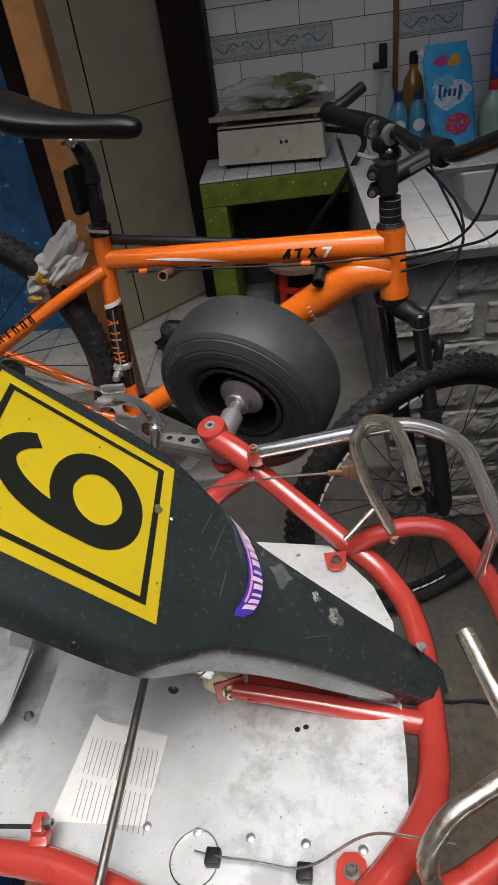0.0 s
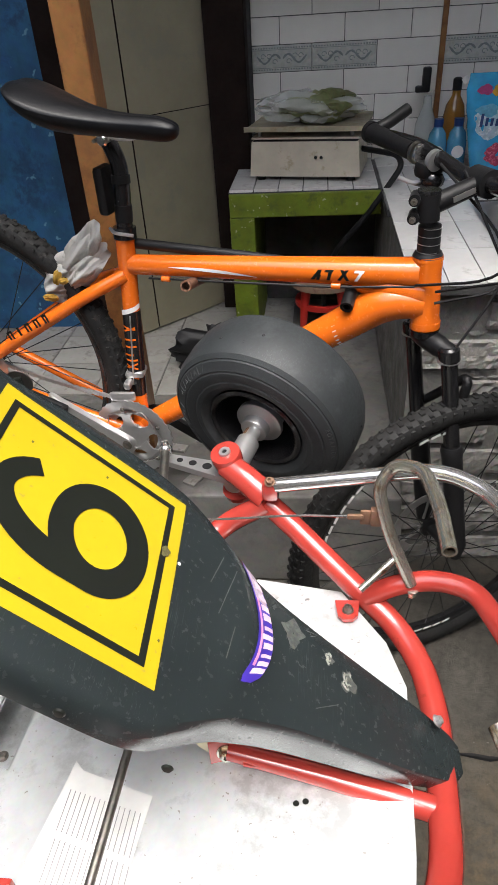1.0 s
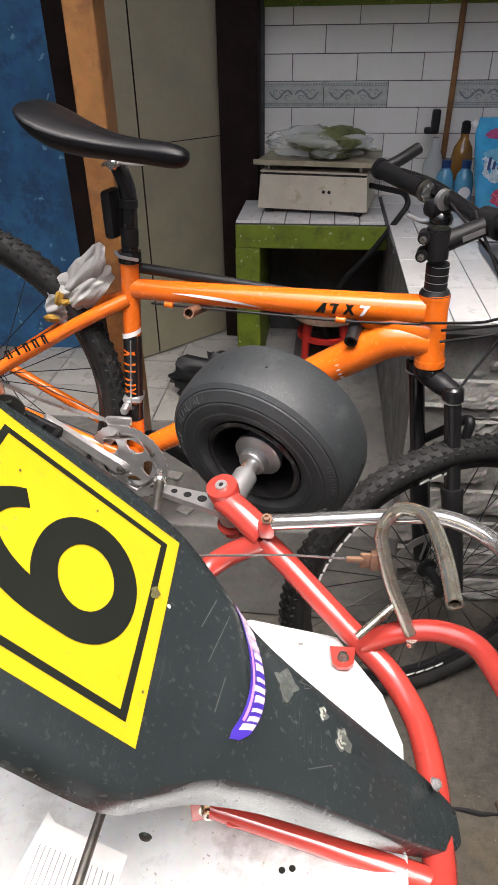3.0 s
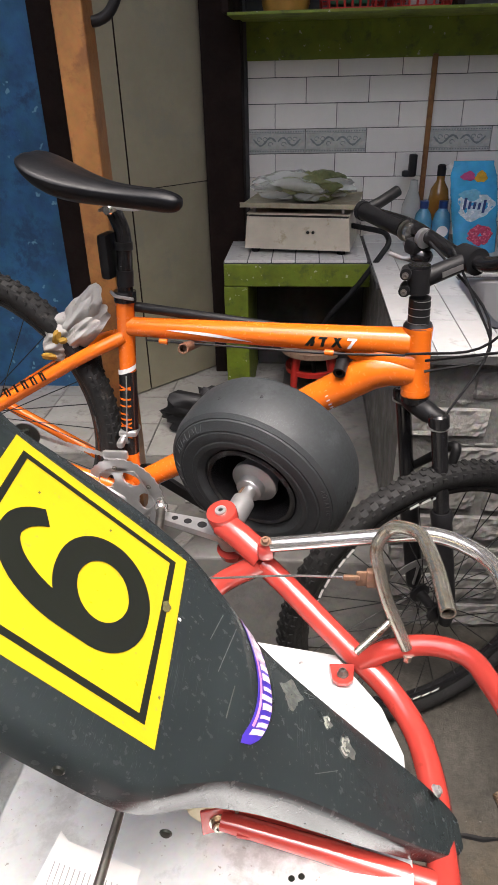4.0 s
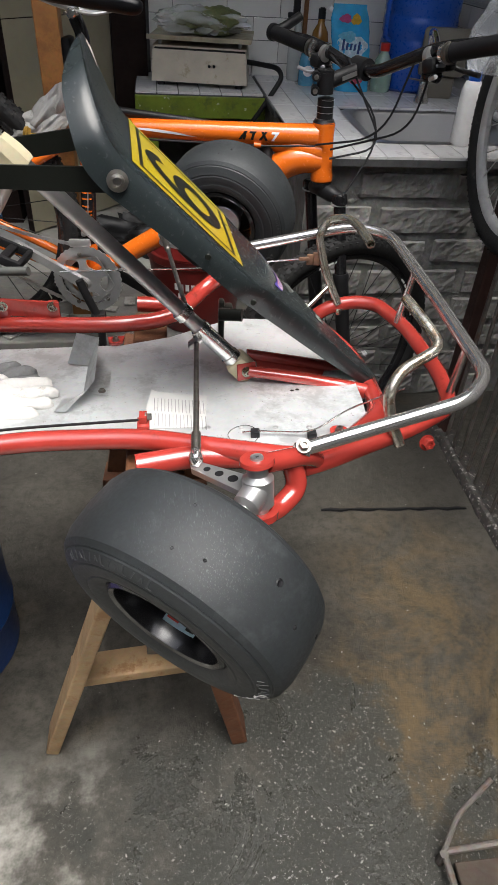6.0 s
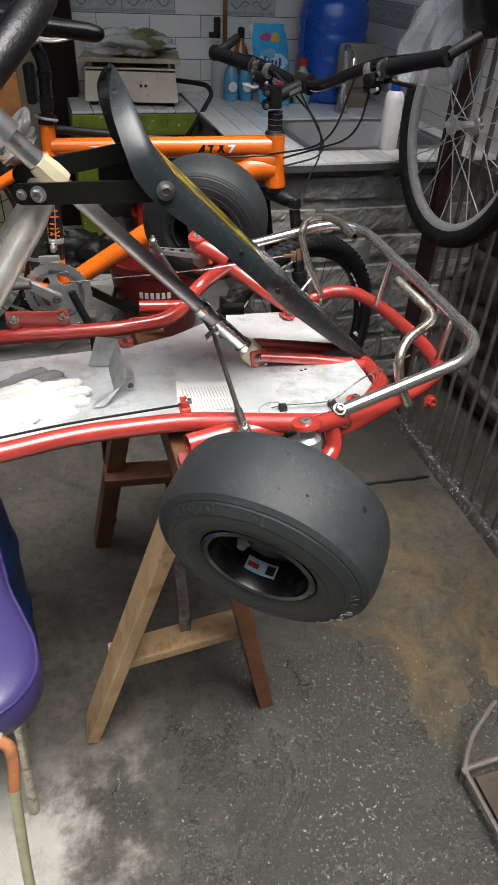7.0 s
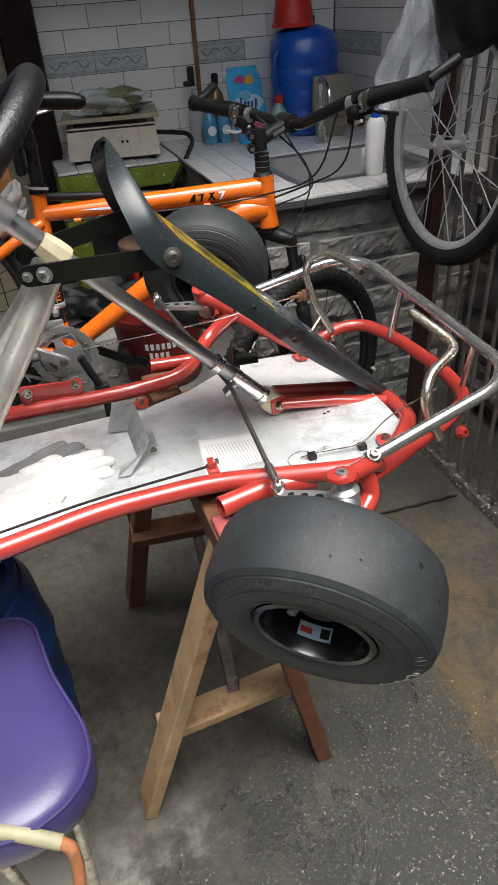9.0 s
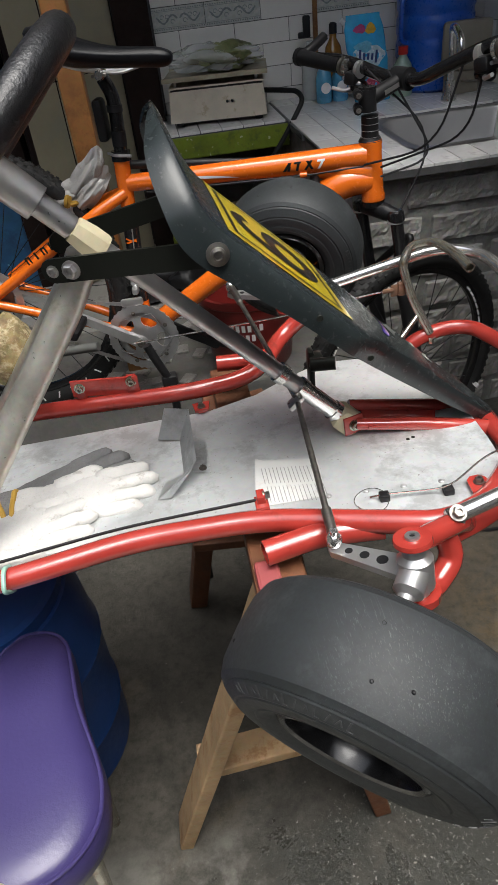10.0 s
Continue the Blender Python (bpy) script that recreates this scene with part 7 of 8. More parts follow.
for k, h_ in enumerate((0.034, 0.022, 0.020, 0.020, 0.030)):
    bm = bm_new()
    rows = [[bm.verts.new(print_at(0.530 + k * 0.0145 + x + 0.1 * (z - 0.930), z + 0.002 * math.sin(k), 0.0016)) for x in (0, 0.004, 0.008)] for z in span(0.930 - 0.010 - (0.008 if k == 4 else 0), 0.920 + h_, 4)]
    for A, B in zip(rows, rows[1:]):
        for j in (0, 1):
            bm.faces.new((A[j], A[j + 1], B[j + 1], B[j]))
    part("letter_bar", bm, NAVYP, pouch)
# water jug with an upturned red pot
jug = root("water_jug", (0.845, 2.105, CT), "large blue water container on the counter", "water jug")
prof = [(0, 0), (0.120, 0), (0.132, 0.010)]
for k in range(4):
    z0 = 0.03 + k * 0.072
    prof += [(0.132, z0), (0.136, z0 + 0.008), (0.136, z0 + 0.052), (0.132, z0 + 0.060)]
prof += [(0.130, 0.325), (0.112, 0.355), (0.070, 0.372), (0.040, 0.380), (0.036, 0.40), (0, 0.40)]
part("body", lathe(bm_new(), prof, Matrix.Translation((0.845, 2.105, CT)), 40), BLUEP, jug)
part("neck_cap", lathe(bm_new(), [(0.041, 0.378), (0.044, 0.382), (0.044, 0.404), (0, 0.408)], Matrix.Translation((0.845, 2.105, CT)), 24), BLUEP, jug)
part("carry_handle", tube([(0.728, 2.06, CT + 0.30), (0.700, 2.05, CT + 0.285), (0.700, 2.05, CT + 0.17), (0.728, 2.06, CT + 0.155)], 0.009, 0.02, 10), BLUEP, jug)
single("upturned_pot", lathe(bm_new(), [(0.078, 0), (0.083, 0.0), (0.083, 0.012), (0.078, 0.014), (0.062, 0.118), (0, 0.118), (0, 0.113), (0.058, 0.112), (0.074, 0.012)], Matrix.Translation((0.800, 2.10, CT + 0.374)), 32), REDP, (0.80, 2.10, CT + 0.374), "red plastic pot turned over on the blue jug", "pot")
# weighing scale
ws = root("weighing_scale", (0.04, 2.06, CT), "aged cream weighing scale with a flat tray", "scale")
mw = Matrix.Translation((0.040, 2.085, CT)) @ Matrix.Rotation(radians(-9), 4, "Z")
bm = bm_new()
slab(bm, [(-0.170, -0.115), (0.170, -0.115), (0.170, 0.115), (-0.170, 0.115)], 0.098, mw @ Matrix.Translation((0, 0, 0.014)), 0.955)
part("body", bm, CREAM, ws, "", False)
# shade of the gap below the tray frame, made as a black box
part("gap_shade", boxes(((0, 0, 0.110), (0.318, 0.215, 0.010), mw), bevel=0.003), PLASTIC, ws, "black inset standing for the shade in the gap under the tray")
part("tray_frame", boxes(((0, 0, 0.121), (0.326, 0.222, 0.006), mw), bevel=0.002), CREAM, ws)
for x, y in ((-0.14, -0.09), (0.14, -0.09), (-0.14, 0.09), (0.14, 0.09)):
    part("foot", lathe(bm_new(), [(0, 0), (0.013, 0), (0.015, 0.014), (0, 0.014)], mw @ Matrix.Translation((x, y, 0)), 16), PLASTIC, ws)
    part("post", lathe(bm_new(), [(0.006, 0.12), (0.006, 0.142), (0, 0.142)], mw @ Matrix.Translation((x, y, 0)), 10), STEEL, ws)
bm = bm_new()
slab(bm, [(-0.18, -0.125), (0.18, -0.125), (0.18, 0.125), (-0.18, 0.125)], 0.006, mw @ Matrix.Translation((0, 0, 0.142)))
box(bm, (0, -0.125, 0.149), (0.36, 0.006, 0.014), mw)
box(bm, (0, 0.125, 0.149), (0.36, 0.006, 0.014), mw)
part("tray", bm, material("stained_tray", (0.40, 0.36, 0.25), 0.5, 0, 0.25, 14, 0.1, 90, (0.26, 0.21, 0.13), 0.3), ws, "stained olive tray", False)
for x in (0.035, 0.052):
    part("button", lathe(bm_new(), [(0, 0), (0.005, 0), (0.004, 0.003), (0, 0.003)], frame_at(mw @ Vector((x, -0.1135, 0.068)), mw.to_3x3() @ Vector((0, -1, 0.05))), 14), PLASTIC, ws)
cable = single("black_hose", tube([(0.19, 2.03, 0.868), (0.235, 1.96, 0.872), (0.295, 1.92, 0.868), (0.305, 1.88, 0.845), (0.255, 1.865, 0.775), (0.20, 1.86, 0.70), (0.13, 1.87, 0.62), (0.08, 1.95, 0.48), (0.10, 2.0, STEP + 0.01)], 0.0085, 0.06, 12), PLASTIC, (0.13, 1.87, STEP), "thick black hose hanging off the counter edge", "hose")


def crumple(name, center, radii, mat, label, category, seedv, amp=0.35, flat=0.0, sub=4, kind=""):
    """A crumpled bag or cloth: a ball pushed about by folds."""
    bm = bm_new()
    bmesh.ops.create_icosphere(bm, subdivisions=sub, radius=1.0)
    off = Vector((seedv * 3.1, seedv * 1.7, seedv * 0.9))
    for v in bm.verts:
        d = v.co.normalized()
        q = 1 + amp * noise.noise(d * 1.6 + off) + amp * 0.6 * abs(noise.noise(d * 3.7 + off)) + amp * 0.35 * abs(noise.noise(d * 8.0 + off))
        p = Vector((d.x * radii[0], d.y * radii[1], d.z * radii[2])) * q
        if flat and p.z < -radii[2] * flat:
            p.z = -radii[2] * flat
        v.co = p + Vector(center)
    base = (center[0], center[1], center[2] - radii[2] * (flat or 1))
    return single(name, bm, mat, base, label, category, "", kind, True, 60)


FILM = bpy.data.materials.new("clear_film")
FILM.use_nodes = True
fb = FILM.node_tree.nodes["Principled BSDF"]
fb.inputs["Base Color"].default_value = (0.80, 0.82, 0.80, 1)
fb.inputs["Roughness"].default_value = 0.22
fb.inputs["Alpha"].default_value = 0.36
GREENISH = material("wilted_greens", (0.20, 0.22, 0.09), 0.6, 0, 0.4, 30, 0.4, 80)
crumple("leafy_vegetable", (0.075, 2.08, CT + 0.187), (0.090, 0.065, 0.042), GREENISH, "olive green leaves inside a clear bag", "vegetables", 4, 0.60, 0.85)
crumple("plastic_bag", (0.045, 2.08, CT + 0.184), (0.125, 0.085, 0.034), FILM, "clear crumpled plastic bag on the scale tray", "bag", 2, 0.65, 0.80)
stool = root("low_stool", (0.086, 1.985, STEP), "low red plastic stool with a worn tan top", "stool")
part("seat", lathe(bm_new(), [(0, 0.196), (0.100, 0.196), (0.112, 0.190), (0.112, 0.172), (0.104, 0.170), (0, 0.170)], Matrix.Translation((0.086, 1.985, STEP)), 36), material("worn_tan_top", (0.34, 0.22, 0.15), 0.6, 0, 0.3, 20, 0.2, 90, (0.22, 0.12, 0.08), 0.3), stool, "worn tan stool top")
for k in range(4):
    a = math.pi * (0.25 + 0.5 * k)
    dx_, dy_ = math.cos(a), math.sin(a)
    part("leg", sweep(bm_new(), [(0.086 + dx_ * 0.098, 1.985 + dy_ * 0.098, STEP + 0.001), (0.086 + dx_ * 0.090, 1.985 + dy_ * 0.090, STEP + 0.10), (0.086 + dx_ * 0.080, 1.985 + dy_ * 0.080, STEP + 0.172)], [0.011, 0.014, 0.017], 10), REDP, stool)
part("ring", lathe(bm_new(), [(0.080, 0.100), (0.096, 0.100), (0.096, 0.116), (0.080, 0.116)], Matrix.Translation((0.086, 1.985, STEP)), 32, True), REDP, stool)

# ---- doorway ----
structure("trim_door_dark", boxes(((-0.7065, 2.03, 1.45), (0.077, 0.10, 2.32)), bevel=0.003), DARKWOOD, "dark edge strip beside the blue wall")
structure("trim_door_jamb", boxes(((-0.378, 1.243, 1.45), (0.057, 0.070, 2.32)), bevel=0.004), JAMBWOOD, "varnished brown wooden door jamb")
structure("trim_door_post", boxes(((-0.222, 2.215, 1.45), (0.125, 0.11, 2.32)), bevel=0.004), DARKWOOD, "dark wooden door post")
hook = root("hose_hook", (-0.33, 1.263, 1.46), "black curved hose end hanging beside the door jamb", "hose")
part("bend", tube([(-0.369, 1.263, 1.385), (-0.344, 1.263, 1.382), (-0.317, 1.263, 1.393), (-0.296, 1.263, 1.423), (-0.284, 1.263, 1.504), (-0.295, 1.263, 1.872), (-0.324, 1.263, 2.239), (-0.34, 1.263, 2.61)], 0.010, 0.03, 12), PLASTIC, hook)
structure("trim_jamb_head", boxes(((-0.378, 1.236, 1.468), (0.068, 0.080, 0.040)), ((-0.378, 1.234, 1.441), (0.063, 0.080, 0.013)), bevel=0.008), REDTIMBER, "carved red-stained block on the door jamb")
door = root("door_1", (-0.29, 2.13, STEP), "grey-green panel door standing open", "door", "", "structure")
da, db = Vector((-0.300, 2.215, 0)), Vector((-0.620, 1.872, 0))
dl = (db - da).length
md = Matrix.Translation(da) @ Matrix.Rotation(math.atan2(db.y - da.y, db.x - da.x), 4, "Z")
for px_, w_ in ((dl * 0.33, dl * 0.655), (dl * 0.83, dl * 0.33)):
    for z0, z1 in ((0.302, 0.982), (0.9845, 2.25)):
        part("door_panel", boxes(((px_, 0, (z0 + z1) / 2), (w_ - 0.0022, 0.032, z1 - z0), md), bevel=0.0015), DOORP, door, "", False)
part("door_core", boxes(((dl / 2, 0, 1.28), (dl, 0.029, 1.95), md), bevel=0), DARKWOOD, door, "", False)
fl_tiles = bpy.data.objects["floor_house"]
ft = piece_mesh("tile", (0.197, 0.197, 0.006), 0.001, jitter(material("worn_floor_tile", (0.40, 0.39, 0.36), 0.4, 0, 0.2, 8, 0.1, 60, (0.22, 0.21, 0.19), 0.3), 0.1))
for i in range(5):
    for j in range(6):
        x, y = -0.92 + i * 0.2, 1.62 + j * 0.2
        place("tile", ft, fl_tiles, Matrix.Translation((x, y, STEP + 0.003)))

# ---- yard: grille, kerb, hanging things ----
kerb = bm_new()
n_k = 60
ring_rows = []
for i in range(n_k + 1):
    y = 0.96 - i * 0.065
    row = []
    for x, zz in ((0.716, -0.01), (0.719, 0.016), (0.727, 0.026), (0.738, 0.027), (0.750, 0.012), (0.83, -0.01)):
        p = Vector((x, y, zz))
        row.append(kerb.verts.new(p + noise.noise_vector(p * 14) * 0.006))
    ring_rows.append(row)
for A, B in zip(ring_rows, ring_rows[1:]):
    for k in range(5):
        kerb.faces.new((A[k], A[k + 1], B[k + 1], B[k]))
structure("trim_kerb", kerb, material("gritty_kerb", (0.075, 0.068, 0.062), 0.9, 0, 0.5, 30, 1.0, 60, (0.20, 0.19, 0.17), 0.22, 0, 0.5, (0.36, 0.34, 0.31)), "low rough cement kerb under the grille", True)
# rough face of the wall behind the grille
rw = bm_new()
cols = []
for i in range(150):
    col_ = []
    for j in range(130):
        p = Vector((1.046, 1.12 - i * 0.020, j * 0.0185 + 0.005))
        course = abs(((p.z + 0.02 * noise.noise(Vector((p.y * 3, 0, 0)))) % 0.17) - 0.085) / 0.085
        d = 0.030 * noise.noise(p * 6) + 0.016 * noise.noise(p * 17) + 0.008 * noise.noise(p * 45) + 0.022 * max(0, course - 0.75) * 3
        col_.append(rw.verts.new(p + Vector((d - 0.012, 0, 0))))
    cols.append(col_)
for A, B in zip(cols, cols[1:]):
    for k in range(129):
        rw.faces.new((A[k], A[k + 1], B[k + 1], B[k]))
structure("wall_rough_face", rw, DARKWALL, "rough dark masonry face behind the grille", True)
structure("wall_ledge", boxes(((1.03, 0.0, 0.09), (0.07, 2.1, 0.05)), bevel=0.012), DARKWALL, "rough cement ledge behind the grille")
grille = root("iron_grille", (0.75, -0.4, 0.03), "rusty iron grille fence with thin vertical bars", "fence")
for i in range(48):
    y = 0.905 - i * 0.0575
    if y < -1.85:
        break
    lean = rng.uniform(-0.004, 0.004)
    bm = bm_new()
    sweep(bm, [(0.752, y, 0.02), (0.752 + lean * 0.3, y + lean, 1.2), (0.752, y + lean, 2.4)], 0.0062, 8)
    part("bar", bm, IRON, grille)
for z_ in (0.845, 1.72):
    part("rail", boxes(((0.752, -0.45, z_), (0.006, 2.75, 0.030)), bevel=0.001), IRON, grille, "", False)
part("end_post", boxes(((0.752, 0.95, 1.2), (0.045, 0.045, 2.4)), bevel=0.004), material("dark_red_paint", (0.060, 0.026, 0.020), 0.6, 0, 0.3, 14, 0.3, 80), grille, "dark red painted end post", False)
for y0, z0, s in ((0.52, 1.09, 1), (0.40, 1.09, -1), (0.28, 1.09, 1)):
    for q in (1, -1):
        pts = []
        for k in range(26):
            a = k * 0.28
            r_ = 0.045 * (1 - k / 34)
            pts.append((0.744, y0 + q * (0.05 - r_ * math.cos(a)) * s, z0 + 0.10 * q + r_ * math.sin(a) * q))
        bm = bm_new()
        sweep(bm, pts, 0.0055, 8)
        part("scroll", bm, IRON, grille)
    part("scroll_stem", tube([(0.744, y0, z0 - 0.10), (0.744, y0 + 0.012 * s, z0), (0.744, y0, z0 + 0.22)], 0.006, 0.05, 8), IRON, grille)
hang = root("spare_wheel", (0.70, 0.82, 0.655), "spare bicycle wheel with silver rim hanging on the grille", "bicycle wheel")
hw_, mh = bike_wheel("tyre", Vector((0.693, 0.825, 0.947)), radians(90), 0.293, hang, "black road tread tyre", ZINC, TREAD, 24, False, False, 0.04)
bm = bm_new()
for k in range(110):
    for s in (-1, 1):
        a = 2 * math.pi * k / 110
        mm = mh @ Matrix.Rotation(a, 4, "Z") @ Matrix.Translation((0.2885, 0, s * 0.010))
        vs_ = [bm.verts.new(mm @ Vector(q)) for q in ((0, -0.005, -0.008), (0, -0.001, -0.008), (0, 0.004, 0.008), (0, 0.0, 0.008), (0.0014, -0.004, -0.007), (0.0014, -0.0015, -0.007), (0.0014, 0.003, 0.007), (0.0014, 0.001, 0.007))]
        for f in ((4, 5, 6, 7), (0, 1, 5, 4), (1, 2, 6, 5), (2, 3, 7, 6), (3, 0, 4, 7)):
            bm.faces.new([vs_[i] for i in f])
tagged(part("tread", bm, TREAD, hw_, "", False), kind="stuff")
part("hook", tube([(0.752, 0.83, 1.235), (0.70, 0.825, 1.255), (0.67, 0.825, 1.225), (0.70, 0.825, 1.20)], 0.004, 0.02, 8), IRON, hang)
WHITEFILM = bpy.data.materials.new("milky_film")
WHITEFILM.use_nodes = True
fb = WHITEFILM.node_tree.nodes["Principled BSDF"]
fb.inputs["Base Color"].default_value = (0.58, 0.60, 0.62, 1)
fb.inputs["Roughness"].default_value = 0.28
fb.inputs["Alpha"].default_value = 0.30
bm = bm_new()
rows_b = []
for t in [k / 22 for k in range(23)]:
    w = (0.012 + 0.105 * min(1, t / 0.70) ** 0.85) * math.sqrt(max(0.02, 1 - (max(0, t - 0.70) / 0.305) ** 2))
    c = Vector((0.62, 0.895 + 0.01 * t, 1.250 - 0.225 * t))
    r_ = []
    for k in range(90):
        a = 2 * math.pi * k / 90
        p = c + Vector((0.045 * math.cos(a) * (0.5 + t), w * math.sin(a), 0))
        fold = noise.noise(Vector((math.cos(a) * 2.2, math.sin(a) * 2.2, t * 2.0))) * 0.028 + noise.noise(Vector((math.cos(a) * 6, math.sin(a) * 6, t * 3))) * 0.010 + math.sin(a * 17 + 3 * math.sin(a * 5)) * 0.0022
        r_.append(bm.verts.new(p + Vector((math.cos(a), math.sin(a), 0.3)) * fold))
    rows_b.append(r_)
for A, B in zip(rows_b, rows_b[1:]):
    for k in range(90):
        bm.faces.new((A[k], A[(k + 1) % 90], B[(k + 1) % 90], B[k]))
bm.faces.new(rows_b[-1])
single("white_plastic_bag", bm, WHITEFILM, (0.62, 0.90, 1.05), "milky white plastic bag hanging on the grille", "bag", "", "", True, 70)
crumple("black_bag", (0.650, 0.735, 1.295), (0.06, 0.125, 0.150), PLASTIC, "black bag hanging over the spare wheel", "bag", 7, 0.18)

# ---- trestle under the kart ----
trestle = root("trestle", (-0.17, 0.27, 0.0), "rough timber trestle with splayed legs", "trestle")


def beam(name, a, b, w, d, mat, label="", up=(0, 1, 0)):
    a, b = Vector(a), Vector(b)
    bm = bm_new()
    L = (b - a).length
    box(bm, (0, 0, L / 2), (w, d, L), frame_at(a, b - a, up), 0.003)
    for v in bm.verts:
        v.co += noise.noise_vector(v.co * 9) * 0.002
    return part(name, bm, mat, trestle, label, False)


beam("leg", (-0.370, 0.030, 0.003), (-0.172, -0.008, 0.655), 0.024, 0.062, TIMBER, "pale sawn timber leg")
beam("leg", (-0.012, 0.015, 0.003), (-0.140, -0.012, 0.655), 0.030, 0.055, REDTIMBER, "dark stained timber leg")
beam("leg", (-0.300, 0.555, 0.003), (-0.185, 0.470, 0.625), 0.040, 0.055, REDTIMBER, "dark stained timber leg")
beam("leg", (-0.045, 0.50, 0.003), (-0.115, 0.465, 0.625), 0.040, 0.045, REDTIMBER, "dark stained timber leg")
beam("cross_bar", (-0.315, 0.045, 0.205), (-0.045, 0.045, 0.235), 0.022, 0.055, TIMBER, "knotty timber cross bar")
beam("cross_bar", (-0.275, 0.495, 0.272), (-0.045, 0.480, 0.262), 0.022, 0.065, REDTIMBER, "")
beam("top_beam", (-0.155, -0.055, 0.672), (-0.155, 0.53, 0.628), 0.060, 0.055, REDTIMBER, "dark stained top beam", (0, 0, 1))
beam("brace", (-0.120, 0.500, 0.225), (-0.170, 0.050, 0.250), 0.040, 0.022, material("grey_weathered_timber", (0.20, 0.175, 0.15), 0.8, 0, 0.5, 30, 0.5, 120, (0.08, 0.06, 0.05), 0.4), "grey weathered tie board")
part("painted_pad", boxes(((-0.168, -0.020, 0.690), (0.028, 0.045, 0.036)), bevel=0.004), material("faded_red_paint", (0.34, 0.07, 0.07), 0.6), trestle, "faded red wooden pad", False)

# ---- things on the kart ----
heel = root("heel_rest", deck(-0.26, 0.25), "bent aluminium heel rest on the floor pan", "bracket")
def sheet(name, pts, label=""):
    """A bent piece of sheet metal, 2 mm thick."""
    bm = bm_new()
    bm.faces.new([bm.verts.new(p) for p in pts])
    bmesh.ops.solidify(bm, geom=bm.faces[:], thickness=0.002)
    return part(name, bm, ALU, heel, label, False)


web_a, web_b = deck(-0.229, 0.285, 0.046), deck(-0.228, 0.163, 0.036)
low_a, low_b = deck(-0.250, 0.274, 0.002), deck(-0.249, 0.183, 0.002)
sheet("web", [web_a, web_b, low_b, low_a])
sheet("flange", [web_a, low_a, deck(-0.282, 0.283, 0.004), deck(-0.264, 0.294, 0.052)])
sheet("flange", [web_b, deck(-0.238, 0.150, 0.028), deck(-0.268, 0.133, 0.004), deck(-0.286, 0.138, 0.002), deck(-0.276, 0.172, 0.003), low_b])
sheet("foot_tab", [deck(-0.247, 0.268, 0.003), deck(-0.212, 0.252, 0.003), deck(-0.212, 0.172, 0.003), deck(-0.247, 0.186, 0.003)])
bolt("rivet_bolt", deck(-0.222, 0.185, 0.004), (0, 0, 1), 0.004, heel, BOLT, 0.004)
# printed label, half peeled
lab = root("paper_label", deck(-0.12, 0.12, 0.001), "worn printed label peeling off the floor pan", "label")
part("sheet", pan_poly([(-0.150, 0.185), (-0.140, 0.176), (-0.070, 0.155), (-0.078, 0.072), (-0.165, 0.079)], 0.0005, 0.0012), PAPER, lab, "", False)
for i in range(15):
    x = -0.146 + i * 0.0049
    thin = 0.5
    bm = bm_new()
    for j in range(2):
        y0, y1 = 0.158 - i * 0.0013 - j * 0.042, 0.122 - i * 0.0013 - j * 0.040
        a = [bm.verts.new(deck(x + 0.0008 * j + dx, y, 0.0019)) for dx, y in ((0, y0), (0.0009, y0), (0.0004, y1), (-0.0005, y1))]
        bm.faces.new(a)
    part("print_line", bm, GREYINK, lab, "", False)


